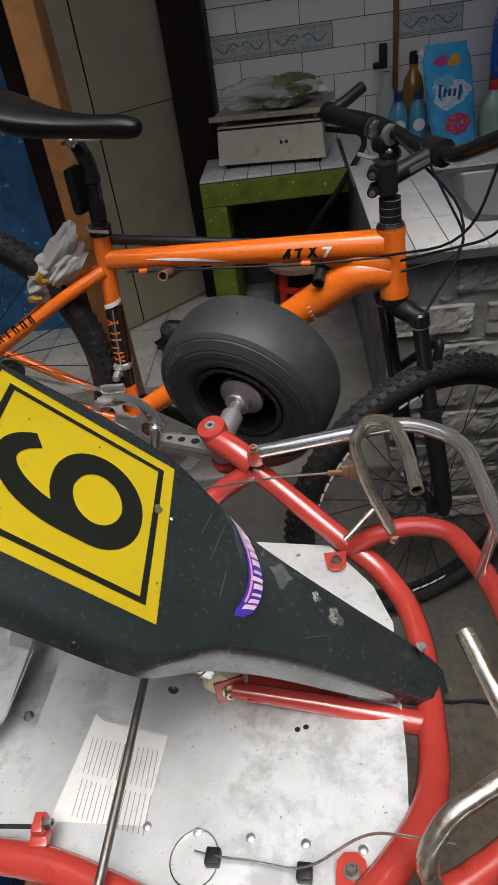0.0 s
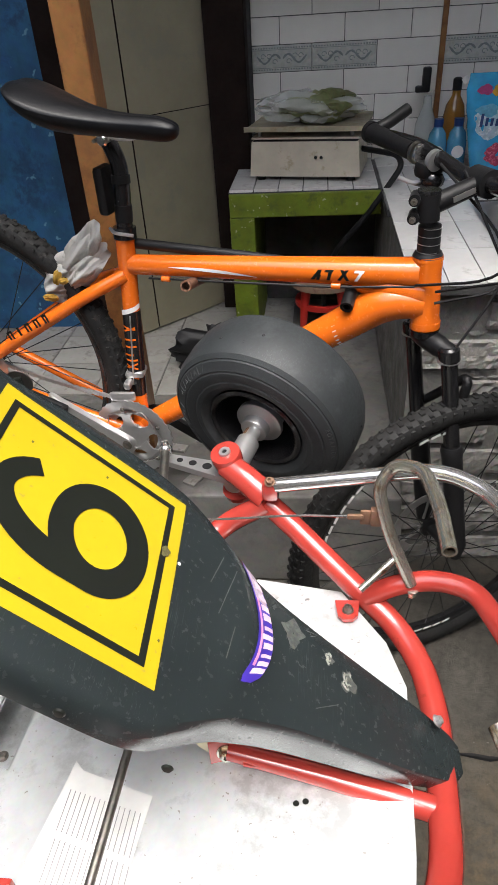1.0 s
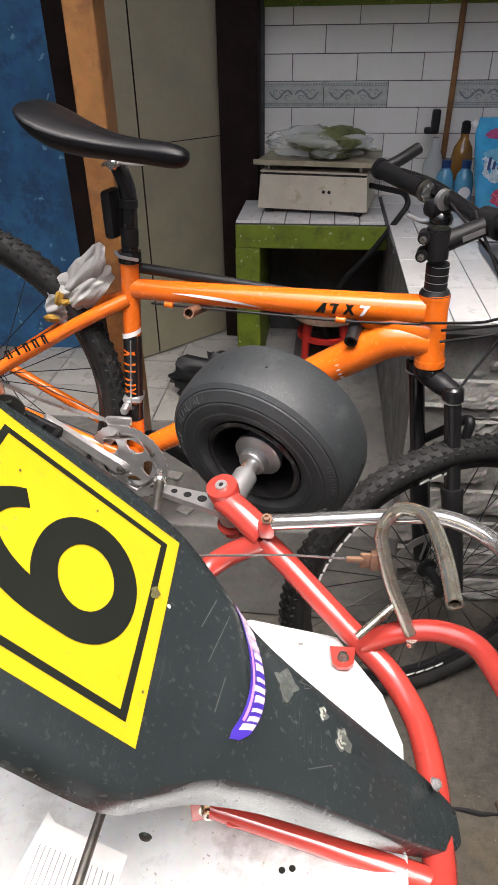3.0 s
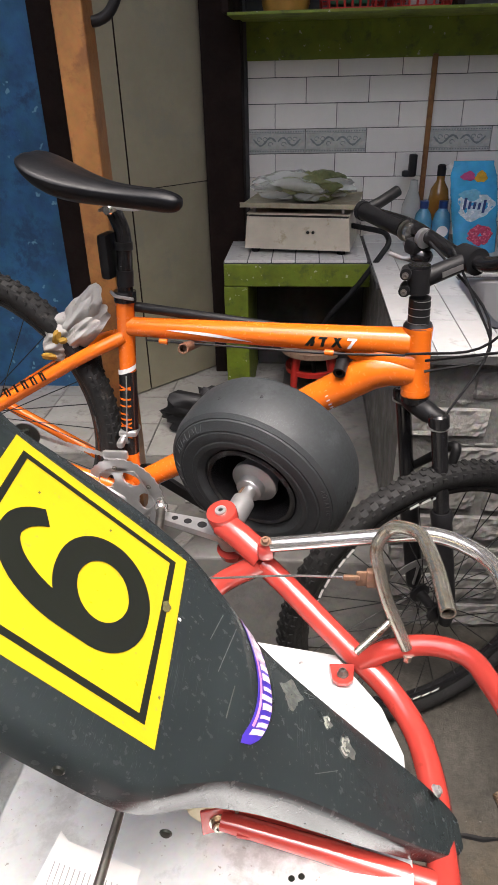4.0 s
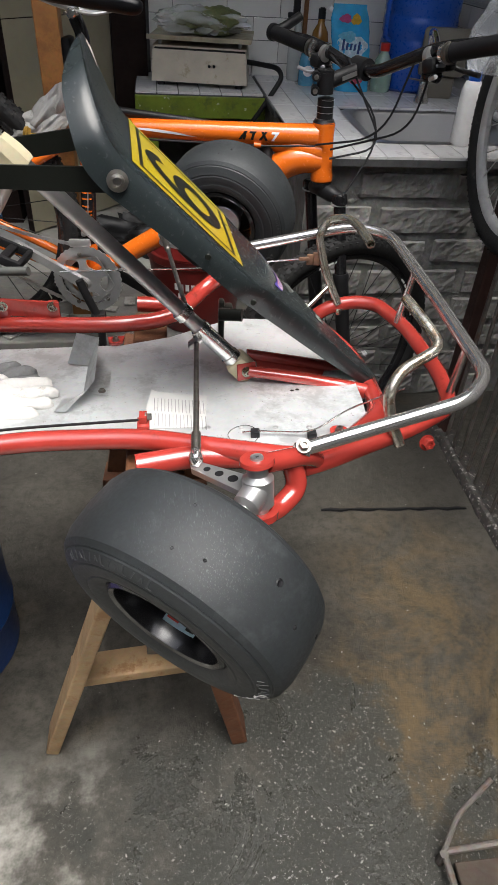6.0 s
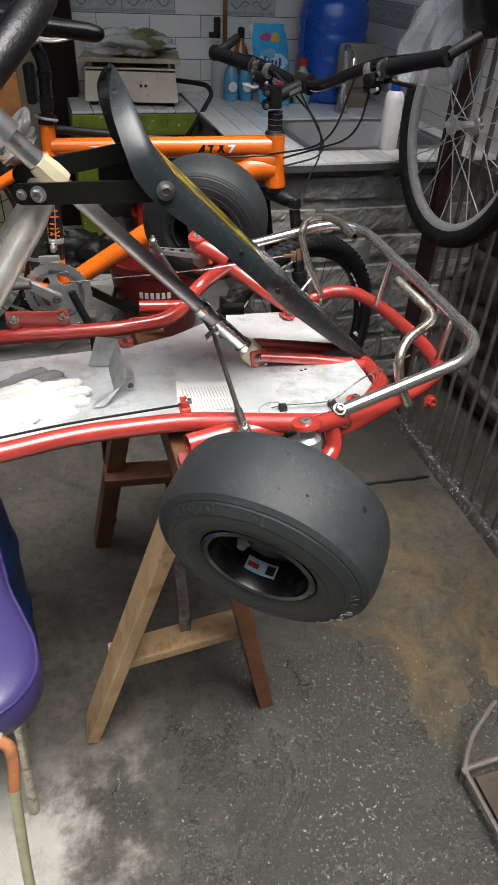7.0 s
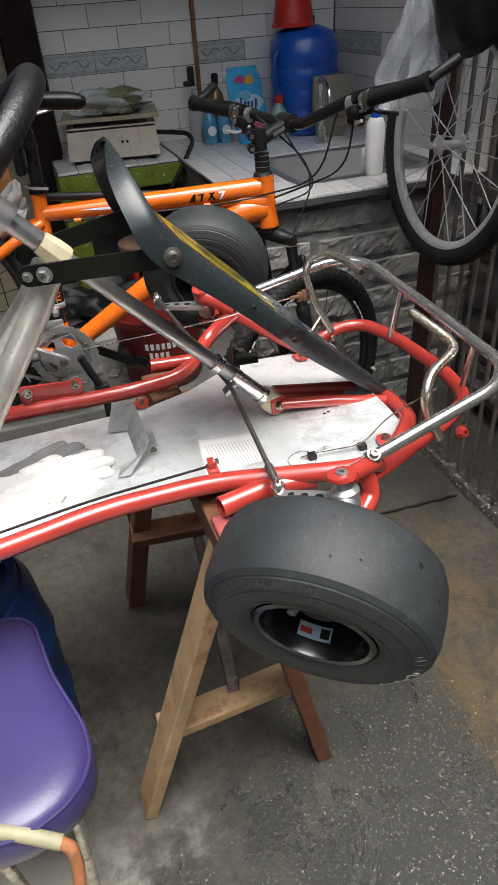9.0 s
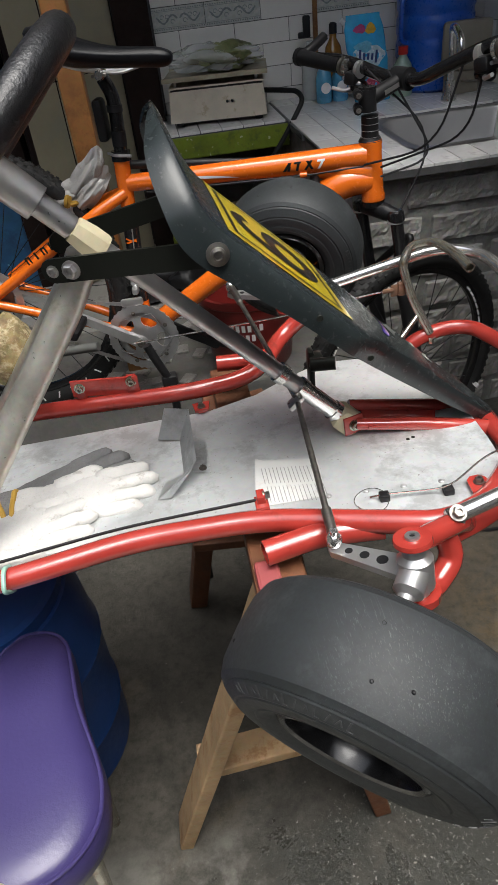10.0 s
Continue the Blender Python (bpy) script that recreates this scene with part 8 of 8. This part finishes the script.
def glove(name, origin, ang, mat, hem, label, flip=1):
    """A flat cotton work glove: palm, four fingers, thumb and a knitted cuff."""
    g = root(name, tuple(deck(origin[0], origin[1], 0.0)), label, "glove", "work gloves")
    m = Matrix.Translation(deck(origin[0], origin[1], 0.0)) @ Matrix.Rotation(radians(6.3), 4, "X") @ Matrix.Rotation(radians(ang), 4, "Z") @ Matrix.Diagonal((0.84, 0.84 * flip, 1, 1))
    bm = bm_new()
    shapes = [((-0.085, 0.0), (0.058, 0.0), 0.039, 0.049, 0.0105), ((0.015, 0.034), (0.105, 0.044), 0.0135, 0.0125, 0.0100), ((0.015, 0.012), (0.118, 0.016), 0.0135, 0.0130, 0.0102), ((0.015, -0.012), (0.112, -0.014), 0.0135, 0.0125, 0.0100), ((0.015, -0.034), (0.090, -0.041), 0.013, 0.012, 0.0095), ((-0.05, 0.028), (0.030, 0.058), 0.018, 0.0135, 0.0108)]
    for i_s, (a, b, w0, w1, h_) in enumerate(shapes):
        bm = bm_new()
        nm = "palm" if i_s == 0 else "thumb" if i_s == 5 else "finger"
        a, b = Vector((*a, 0)), Vector((*b, 0))
        u = (b - a).normalized()
        v = Vector((-u.y, u.x, 0))
        rows_g = []
        n_ = 12
        for i in range(n_ + 1):
            t = i / n_
            w = w0 + (w1 - w0) * t
            end = math.sqrt(max(0.03, 1 - max(0, (t - 0.80) / 0.2) ** 2)) * math.sqrt(max(0.15, 1 - max(0, (0.12 - t) / 0.12) ** 2))
            row = []
            for k in range(14):
                q = 2 * math.pi * k / 14
                p = a + (b - a) * t + v * (w * end * math.cos(q)) + Vector((0, 0, h_ * (1.0 + 0.9 * math.sin(q)) * (0.45 + 0.55 * end)))
                p += noise.noise_vector(p * 55 + Vector((ang, 0, 0))) * 0.0022 + Vector((0, 0, 0.004 * abs(noise.noise(p * 28 + Vector((0, ang, 0))))))
                p.z = max(p.z, 0.0015)
                row.append(bm.verts.new(m @ p))
            rows_g.append(row)
        for A, B in zip(rows_g, rows_g[1:]):
            for k in range(14):
                bm.faces.new((A[k], A[(k + 1) % 14], B[(k + 1) % 14], B[k]))
        bm.faces.new(rows_g[0]), bm.faces.new(rows_g[-1])
        part(nm, bm, mat, g, "", True, 70)
    bm = bm_new()
    rows_c = []
    for i in range(10):
        t = i / 9
        row = []
        for k in range(24):
            q = 2 * math.pi * k / 24
            rr = (0.038 + 0.003 * t) * (1 + 0.04 * (k % 2))
            p = Vector((-0.045 - 0.062 * t, rr * math.cos(q), 0.012 + 0.012 * math.sin(q) * 0.95))
            p += noise.noise_vector(p * 40) * 0.003
            p.z = max(p.z, 0.0015)
            row.append(bm.verts.new(m @ p))
        rows_c.append(row)
    for A, B in zip(rows_c, rows_c[1:]):
        for k in range(24):
            bm.faces.new((A[k], A[(k + 1) % 24], B[(k + 1) % 24], B[k]))
    part("cuff", bm, mat, g, "", True, 70)
    part("hem", sweep(bm_new(), [m @ (Vector((-0.108, 0.041 * math.cos(q), max(0.004, 0.012 + 0.012 * math.sin(q)))) + noise.noise_vector(Vector((q, 1, 2))) * 0.003) for q in [2 * math.pi * k / 28 for k in range(28)]], 0.0035, 7, True), hem, g, "ochre overlocked hem")
    return g


glove("work_glove", (-0.382, 0.168), 2, GLOVE, OCHRE, "white cotton work glove with ochre hem on the pan", 1)
glove("work_glove", (-0.408, 0.205), 20, GREYCLOTH, OCHRE, "soiled grey cotton glove under a clean one", -1)
glove("work_glove", (-0.462, 0.118), 15, GLOVE, OCHRE, "second white cotton glove beside the cable", -1)
part("cable_tie", tube([deck(-0.462, 0.012, 0.012), deck(-0.462, 0.036, 0.028), deck(-0.462, 0.058, 0.012), deck(-0.46, 0.040, -0.012)], 0.0028, 0.01, 8, True), material("pale_green_tie", (0.32, 0.55, 0.45), 0.4), kart, "pale green tie round the rail")
# tan bundle and grey hose behind the far rail
crumple("foam_pad", (-0.486, 0.40, 0.828), (0.048, 0.045, 0.048), material("tan_foam", (0.50, 0.37, 0.17), 0.8, 0, 0.5, 45, 0.9, 70, (0.62, 0.52, 0.32), 0.4), "tan taped foam bundle lying on the rail", "bundle", 31, 0.22)
single("grey_hose", tube([(-0.62, 0.535, 0.735), (-0.50, 0.530, 0.738), (-0.415, 0.520, 0.745), (-0.365, 0.505, 0.752)], 0.008, 0.04, 10), material("grey_rubber", (0.10, 0.10, 0.095), 0.5), (-0.5, 0.53, 0.72), "grey hose with a pale blue end beside the rail", "hose")
# black lever and block behind the far rail
lev = root("lever", (-0.263, 0.60, 0.60), "black pedal lever lying behind the far rail", "lever")
part("arm", tube([(-0.292, 0.60, 0.690), (-0.280, 0.598, 0.655), (-0.258, 0.596, 0.600), (-0.262, 0.60, 0.42), (-0.262, 0.62, 0.003)], 0.0085, 0.02, 10), PLASTIC, lev)
part("block", boxes(((-0.262, 0.60, 0.606), (0.030, 0.026, 0.030)), bevel=0.005), PLASTIC, lev)
# rag on the bicycle
rag = root("cotton_glove", bk(-0.40, 0.845, -0.02), "crumpled white cotton glove stuffed behind the seat tube", "glove")
rm = Matrix.Translation(bk(-0.402, 0.866, -0.036)) @ Matrix.Rotation(radians(-12), 4, "Z") @ Matrix.Rotation(radians(-30), 4, "Y") @ Matrix.Rotation(radians(90), 4, "X") @ Matrix.Diagonal((1.18, 1.12, 1.1, 1))
for nm, cx, cy, cz, w_, h_, turn, mat, sd in (("body", -0.004, -0.004, 0.0, 0.074, 0.034, 0, GLOVE, 11), ("fold", 0.026, 0.014, 0.008, 0.046, 0.022, 18, GLOVE, 15), ("fold", -0.034, -0.006, 0.010, 0.040, 0.026, -12, GLOVE, 17), ("fold", 0.058, 0.020, 0.002, 0.034, 0.018, 34, GLOVE, 23), ("fold", 0.018, -0.014, 0.014, 0.040, 0.016, 6, GLOVE, 29), ("fold", -0.052, -0.020, 0.006, 0.030, 0.022, -30, GLOVE, 31), ("hem", -0.022, 0.000, 0.024, 0.014, 0.008, 40, OCHRE, 13), ("hem", -0.014, -0.010, 0.025, 0.010, 0.006, -20, OCHRE, 33), ("hem", -0.066, -0.022, 0.014, 0.016, 0.007, -30, OCHRE, 19)):
    bm = bm_new()
    rows = []
    ca_, sa_ = math.cos(radians(turn)), math.sin(radians(turn))
    for i in range(25):
        row = []
        for j in range(25):
            a, b = i / 12 - 1, j / 12 - 1
            a, b = a * math.sqrt(1 - b * b / 2), b * math.sqrt(1 - a * a / 2)
            edge = 1 + 0.16 * noise.noise(Vector((a * 2.2, b * 2.2, sd)))
            z = 0.0045 * math.sin(4.5 * b + 1.6 * a + sd) + 0.0022 * math.sin(10.0 * b - 2.0 * a + sd) + 0.006 * noise.noise(Vector((a * 2.0, b * 2.0, sd * 1.7))) - 0.016 * (a * a + b * b) ** 1.5
            x, y = a * w_ * edge, b * h_ * edge
            row.append(bm.verts.new(rm @ Vector((cx + x * ca_ - y * sa_, cy + x * sa_ + y * ca_, cz + z * min(1, h_ / 0.03)))))
        rows.append(row)
    for A, B in zip(rows, rows[1:]):
        for k in range(24):
            bm.faces.new((A[k], A[k + 1], B[k + 1], B[k]))
    bmesh.ops.solidify(bm, geom=bm.faces[:], thickness=0.0022)
    part(nm, bm, mat, rag, "ochre stitched hem" if nm == "hem" else "", True, 70)

# ---- floor things ----
pail = root("red_pail", (-0.03, 1.20, STEP), "dark red plastic pail with faded white lettering", "pail")
part("body", lathe(bm_new(), [(0, 0), (0.110, 0), (0.118, 0.01), (0.140, 0.21), (0.146, 0.215), (0.146, 0.235), (0.138, 0.237), (0.133, 0.215), (0.112, 0.014), (0, 0.014)], Matrix.Translation((-0.03, 1.20, STEP)), 44), material("dark_red_plastic", (0.20, 0.018, 0.015), 0.4, 0, 0.2, 10, 0.05, 90), pail)
for row_, zz, n_ in ((0, 0.158, 6), (1, 0.128, 4)):
    for k in range(n_):
        a = radians(-118 + k * 7 + row_ * 4)
        r_ = 0.1345 if row_ == 0 else 0.1315
        part("letter_bar", boxes(((0, 0, 0), (0.010, 0.002, 0.019), Matrix.Translation((-0.03 + r_ * math.cos(a), 1.20 + r_ * math.sin(a), STEP + zz)) @ Matrix.Rotation(a + radians(90), 4, "Z")), bevel=0), WHITEV, pail)
drum = root("blue_drum", (-0.635, 0.26, 0.0), "dark blue plastic drum standing under the kart", "drum")
part("body", lathe(bm_new(), [(0, 0), (0.15, 0), (0.165, 0.012), (0.168, 0.12), (0.172, 0.13), (0.168, 0.14), (0.172, 0.30), (0.176, 0.31), (0.172, 0.32), (0.165, 0.42), (0.150, 0.455), (0.10, 0.47), (0, 0.472)], Matrix.Translation((-0.635, 0.26, 0)), 48), NAVYP, drum)
part("lid_ring", lathe(bm_new(), [(0.13, 0.458), (0.145, 0.458), (0.145, 0.480), (0.13, 0.480)], Matrix.Translation((-0.635, 0.26, 0)), 40, True), NAVYP, drum)
# violet padded seat
seat = root("padded_seat", (-0.53, -0.03, 0.0), "violet leatherette scooter seat on a metal stand", "seat")
half = [(-0.175, 0.0), (-0.170, 0.055), (-0.140, 0.105), (-0.095, 0.128), (-0.04, 0.122), (0.02, 0.096), (0.07, 0.074), (0.12, 0.062), (0.165, 0.050), (0.185, 0.028), (0.190, 0.0)]
outline = half + [(x, -y) for x, y in half[-2:0:-1]]
ms = Matrix.Translation((-0.527, -0.030, 0.40)) @ Matrix.Rotation(radians(86), 4, "Z")
so = rounded([(x, y, 0) for x, y in outline], 0.03, 3, True)
bm = bm_new()
rows_q = []
for sc, zz in ((0.90, -0.004), (0.985, 0.006), (1.0, 0.025), (0.995, 0.045), (0.965, 0.060), (0.90, 0.069), (0.75, 0.076), (0.5, 0.080), (0.2, 0.081)):
    rows_q.append([bm.verts.new(ms @ Vector((p.x * sc, p.y * sc, zz + 0.012 * (p.x * sc / 0.18) ** 2))) for p in so])
for A, B in zip(rows_q, rows_q[1:]):
    for k in range(len(A)):
        bm.faces.new((A[k], A[(k + 1) % len(A)], B[(k + 1) % len(A)], B[k]))
bm.faces.new(rows_q[0]), bm.faces.new(rows_q[-1])
cush = part("cushion", bm, PURPLE, seat, "violet leatherette cushion", True, 60)
part("piping", sweep(bm_new(), [ms @ Vector((p.x * 0.972, p.y * 0.972, 0.059 + 0.012 * (p.x / 0.18) ** 2)) for p in so], 0.0030, 7, True), PURPLE, cush)
for x, y in ((-0.06, 0.07), (-0.06, -0.075), (0.10, 0.04), (0.10, -0.04)):
    p = ms @ Vector((x, y, 0.0))
    part("leg", sweep(bm_new(), [p, Vector((p.x - (p.x + 0.537) * 0.35, p.y + (p.y + 0.03) * 0.05, 0.0))], 0.010, 10), RUSTY, seat)
part("seat_patch", boxes(((-0.115, 0.035, 0.0815), (0.07, 0.05, 0.006), ms), bevel=0.0015), material("deep_violet", (0.05, 0.03, 0.25), 0.5), cush, "darker stitched patch")
# bent cane beside the seat
cane = root("bent_cane", (-0.45, -0.22, 0.0), "bent bamboo cane with a rusty end", "cane")
part("pole", tube([(-0.80, -0.165, 0.497), (-0.60, -0.178, 0.492), (-0.525, -0.184, 0.475), (-0.458, -0.214, 0.452)], 0.0095, 0.05, 14), material("old_bamboo", (0.34, 0.32, 0.20), 0.55, 0, 0.25, 25, 0.2, 90), cane)
part("rusty_leg", tube([(-0.462, -0.212, 0.453), (-0.448, -0.220, 0.446), (-0.446, -0.234, 0.425), (-0.452, -0.248, 0.390)], 0.0080, 0.02, 12), material("orange_rust", (0.36, 0.14, 0.05), 0.75, 0, 0.4, 30, 0.4, 120), cane, "rusty orange tube")
part("lower_pole", tube([(-0.452, -0.248, 0.392), (-0.466, -0.280, 0.20), (-0.474, -0.300, 0.0)], 0.0075, 0.03, 12), bpy.data.materials["old_bamboo"], cane)
# small iron rack on the floor
rack = root("iron_rack", (0.40, -0.32, 0.0), "low rusty iron frame holding a brown board", "rack")
part("frame", tube([(0.315, -0.245, 0.030), (0.70, -0.235, 0.045), (0.72, -0.62, 0.045), (0.318, -0.65, 0.030)], 0.006, 0.01, 8, True), IRON, rack)
for x, y in ((0.312, -0.250), (0.700, -0.235), (0.318, -0.65), (0.72, -0.62)):
    part("foot", sweep(bm_new(), [(x, y, 0.036), (x, y, 0.0)], 0.007, 8), IRON, rack)
part("prop", tube([(0.315, -0.245, 0.03), (0.35, -0.20, 0.055), (0.42, -0.16, 0.09)], 0.005, 0.02, 8), IRON, rack)
part("board", boxes(((0.515, -0.44, 0.020), (0.37, 0.36, 0.010)), bevel=0.002), material("brown_board", (0.065, 0.047, 0.034), 0.8, 0, 0.3, 12, 0.4, 80), rack, "stained brown board", False)
# loose scraps and a dark bundle on the house floor behind the wheel
crumple("rubber_mat", (-0.195, 1.70, STEP + 0.054), (0.155, 0.065, 0.068), PLASTIC, "black crumpled rubber mat on the house floor", "mat", 21, 0.9, 0.7)
SCRAP = material("dirty_tile_scrap", (0.34, 0.33, 0.31), 0.5, 0, 0.3, 30, 0.2, 90, (0.16, 0.15, 0.14), 0.3)
scrap = [piece_mesh("scrap", (w, d, 0.006), 0.001, SCRAP) for w, d in ((0.05, 0.035), (0.035, 0.05), (0.07, 0.03))]
for k in range(16):
    ob = new("tile_scrap", scrap[k % 3])
    ob.matrix_basis = Matrix.Translation((-0.62 + 0.55 * rng.random(), 1.10 + 0.38 * rng.random(), STEP + 0.004 + 0.0001 * k)) @ Matrix.Rotation(rng.uniform(0, 6.28), 4, "Z")
    tagged(ob, "broken scrap of white tile on the cement floor", "tile scrap", "tile scraps on the floor")
# crack and loose stones on the floor
# pale chips, most of them crowded in the wet patch to imitate its glints
bm = bm_new()
for k in range(900):
    if k < 740:
        c = Vector((rng.gauss(0.13, 0.17), rng.gauss(-0.24, 0.19), 0.0005))
    else:
        c = Vector((rng.uniform(-0.9, 0.68), rng.uniform(-1.1, 0.95), 0.0005))
    if c.x > 0.70:
        continue
    s_ = 0.0006 + 0.0015 * rng.random() ** 3
    bmesh.ops.create_icosphere(bm, subdivisions=1, radius=s_, matrix=Matrix.Translation(c) @ Matrix.Rotation(rng.uniform(0, 3.14), 4, "Z") @ Matrix.Diagonal((rng.uniform(0.8, 2.4), 1, 0.6, 1)))
single("grit", bm, material("pale_glint_grit", (0.30, 0.295, 0.265), 0.25, 0, 0.3, 90, 0.2, 200), (0, 0, 0), "scattered grit on the wet concrete floor, coloured pale to stand for glints", "grit", "", "stuff")
# the dark floor joint, added as a thin black strand on the concrete
bm = bm_new()
sweep(bm, [Vector((0.281 + 0.0276 * k, 0.613 - 0.00147 * k + 0.0025 * math.sin(k * 2.3), 0.002)) for k in range(16)], [0.003 + 0.003 * abs(math.sin(k * 2.1)) for k in range(16)], 6)
single("twig", bm, PLASTIC, (0.55, 0.585, 0.0), "dark floor joint crack, modelled as a thin raised line", "twig")
crumple("white_scrap", (0.738, 0.191, 0.168), (0.005, 0.026, 0.006), WHITEV, "white plastic scrap tied to a grille bar", "scrap", 41, 0.6)
single("bottle_cap", lathe(bm_new(), [(0, 0.006), (0.009, 0.006), (0.011, 0.0), (0.009, 0.0), (0, 0.001)], Matrix.Translation((0.528, -0.095, 0.001)), 18), material("faded_orange_plastic", (0.50, 0.24, 0.16), 0.5), (0.528, -0.095, 0.001), "faded orange bottle cap lying on the floor", "bottle cap")
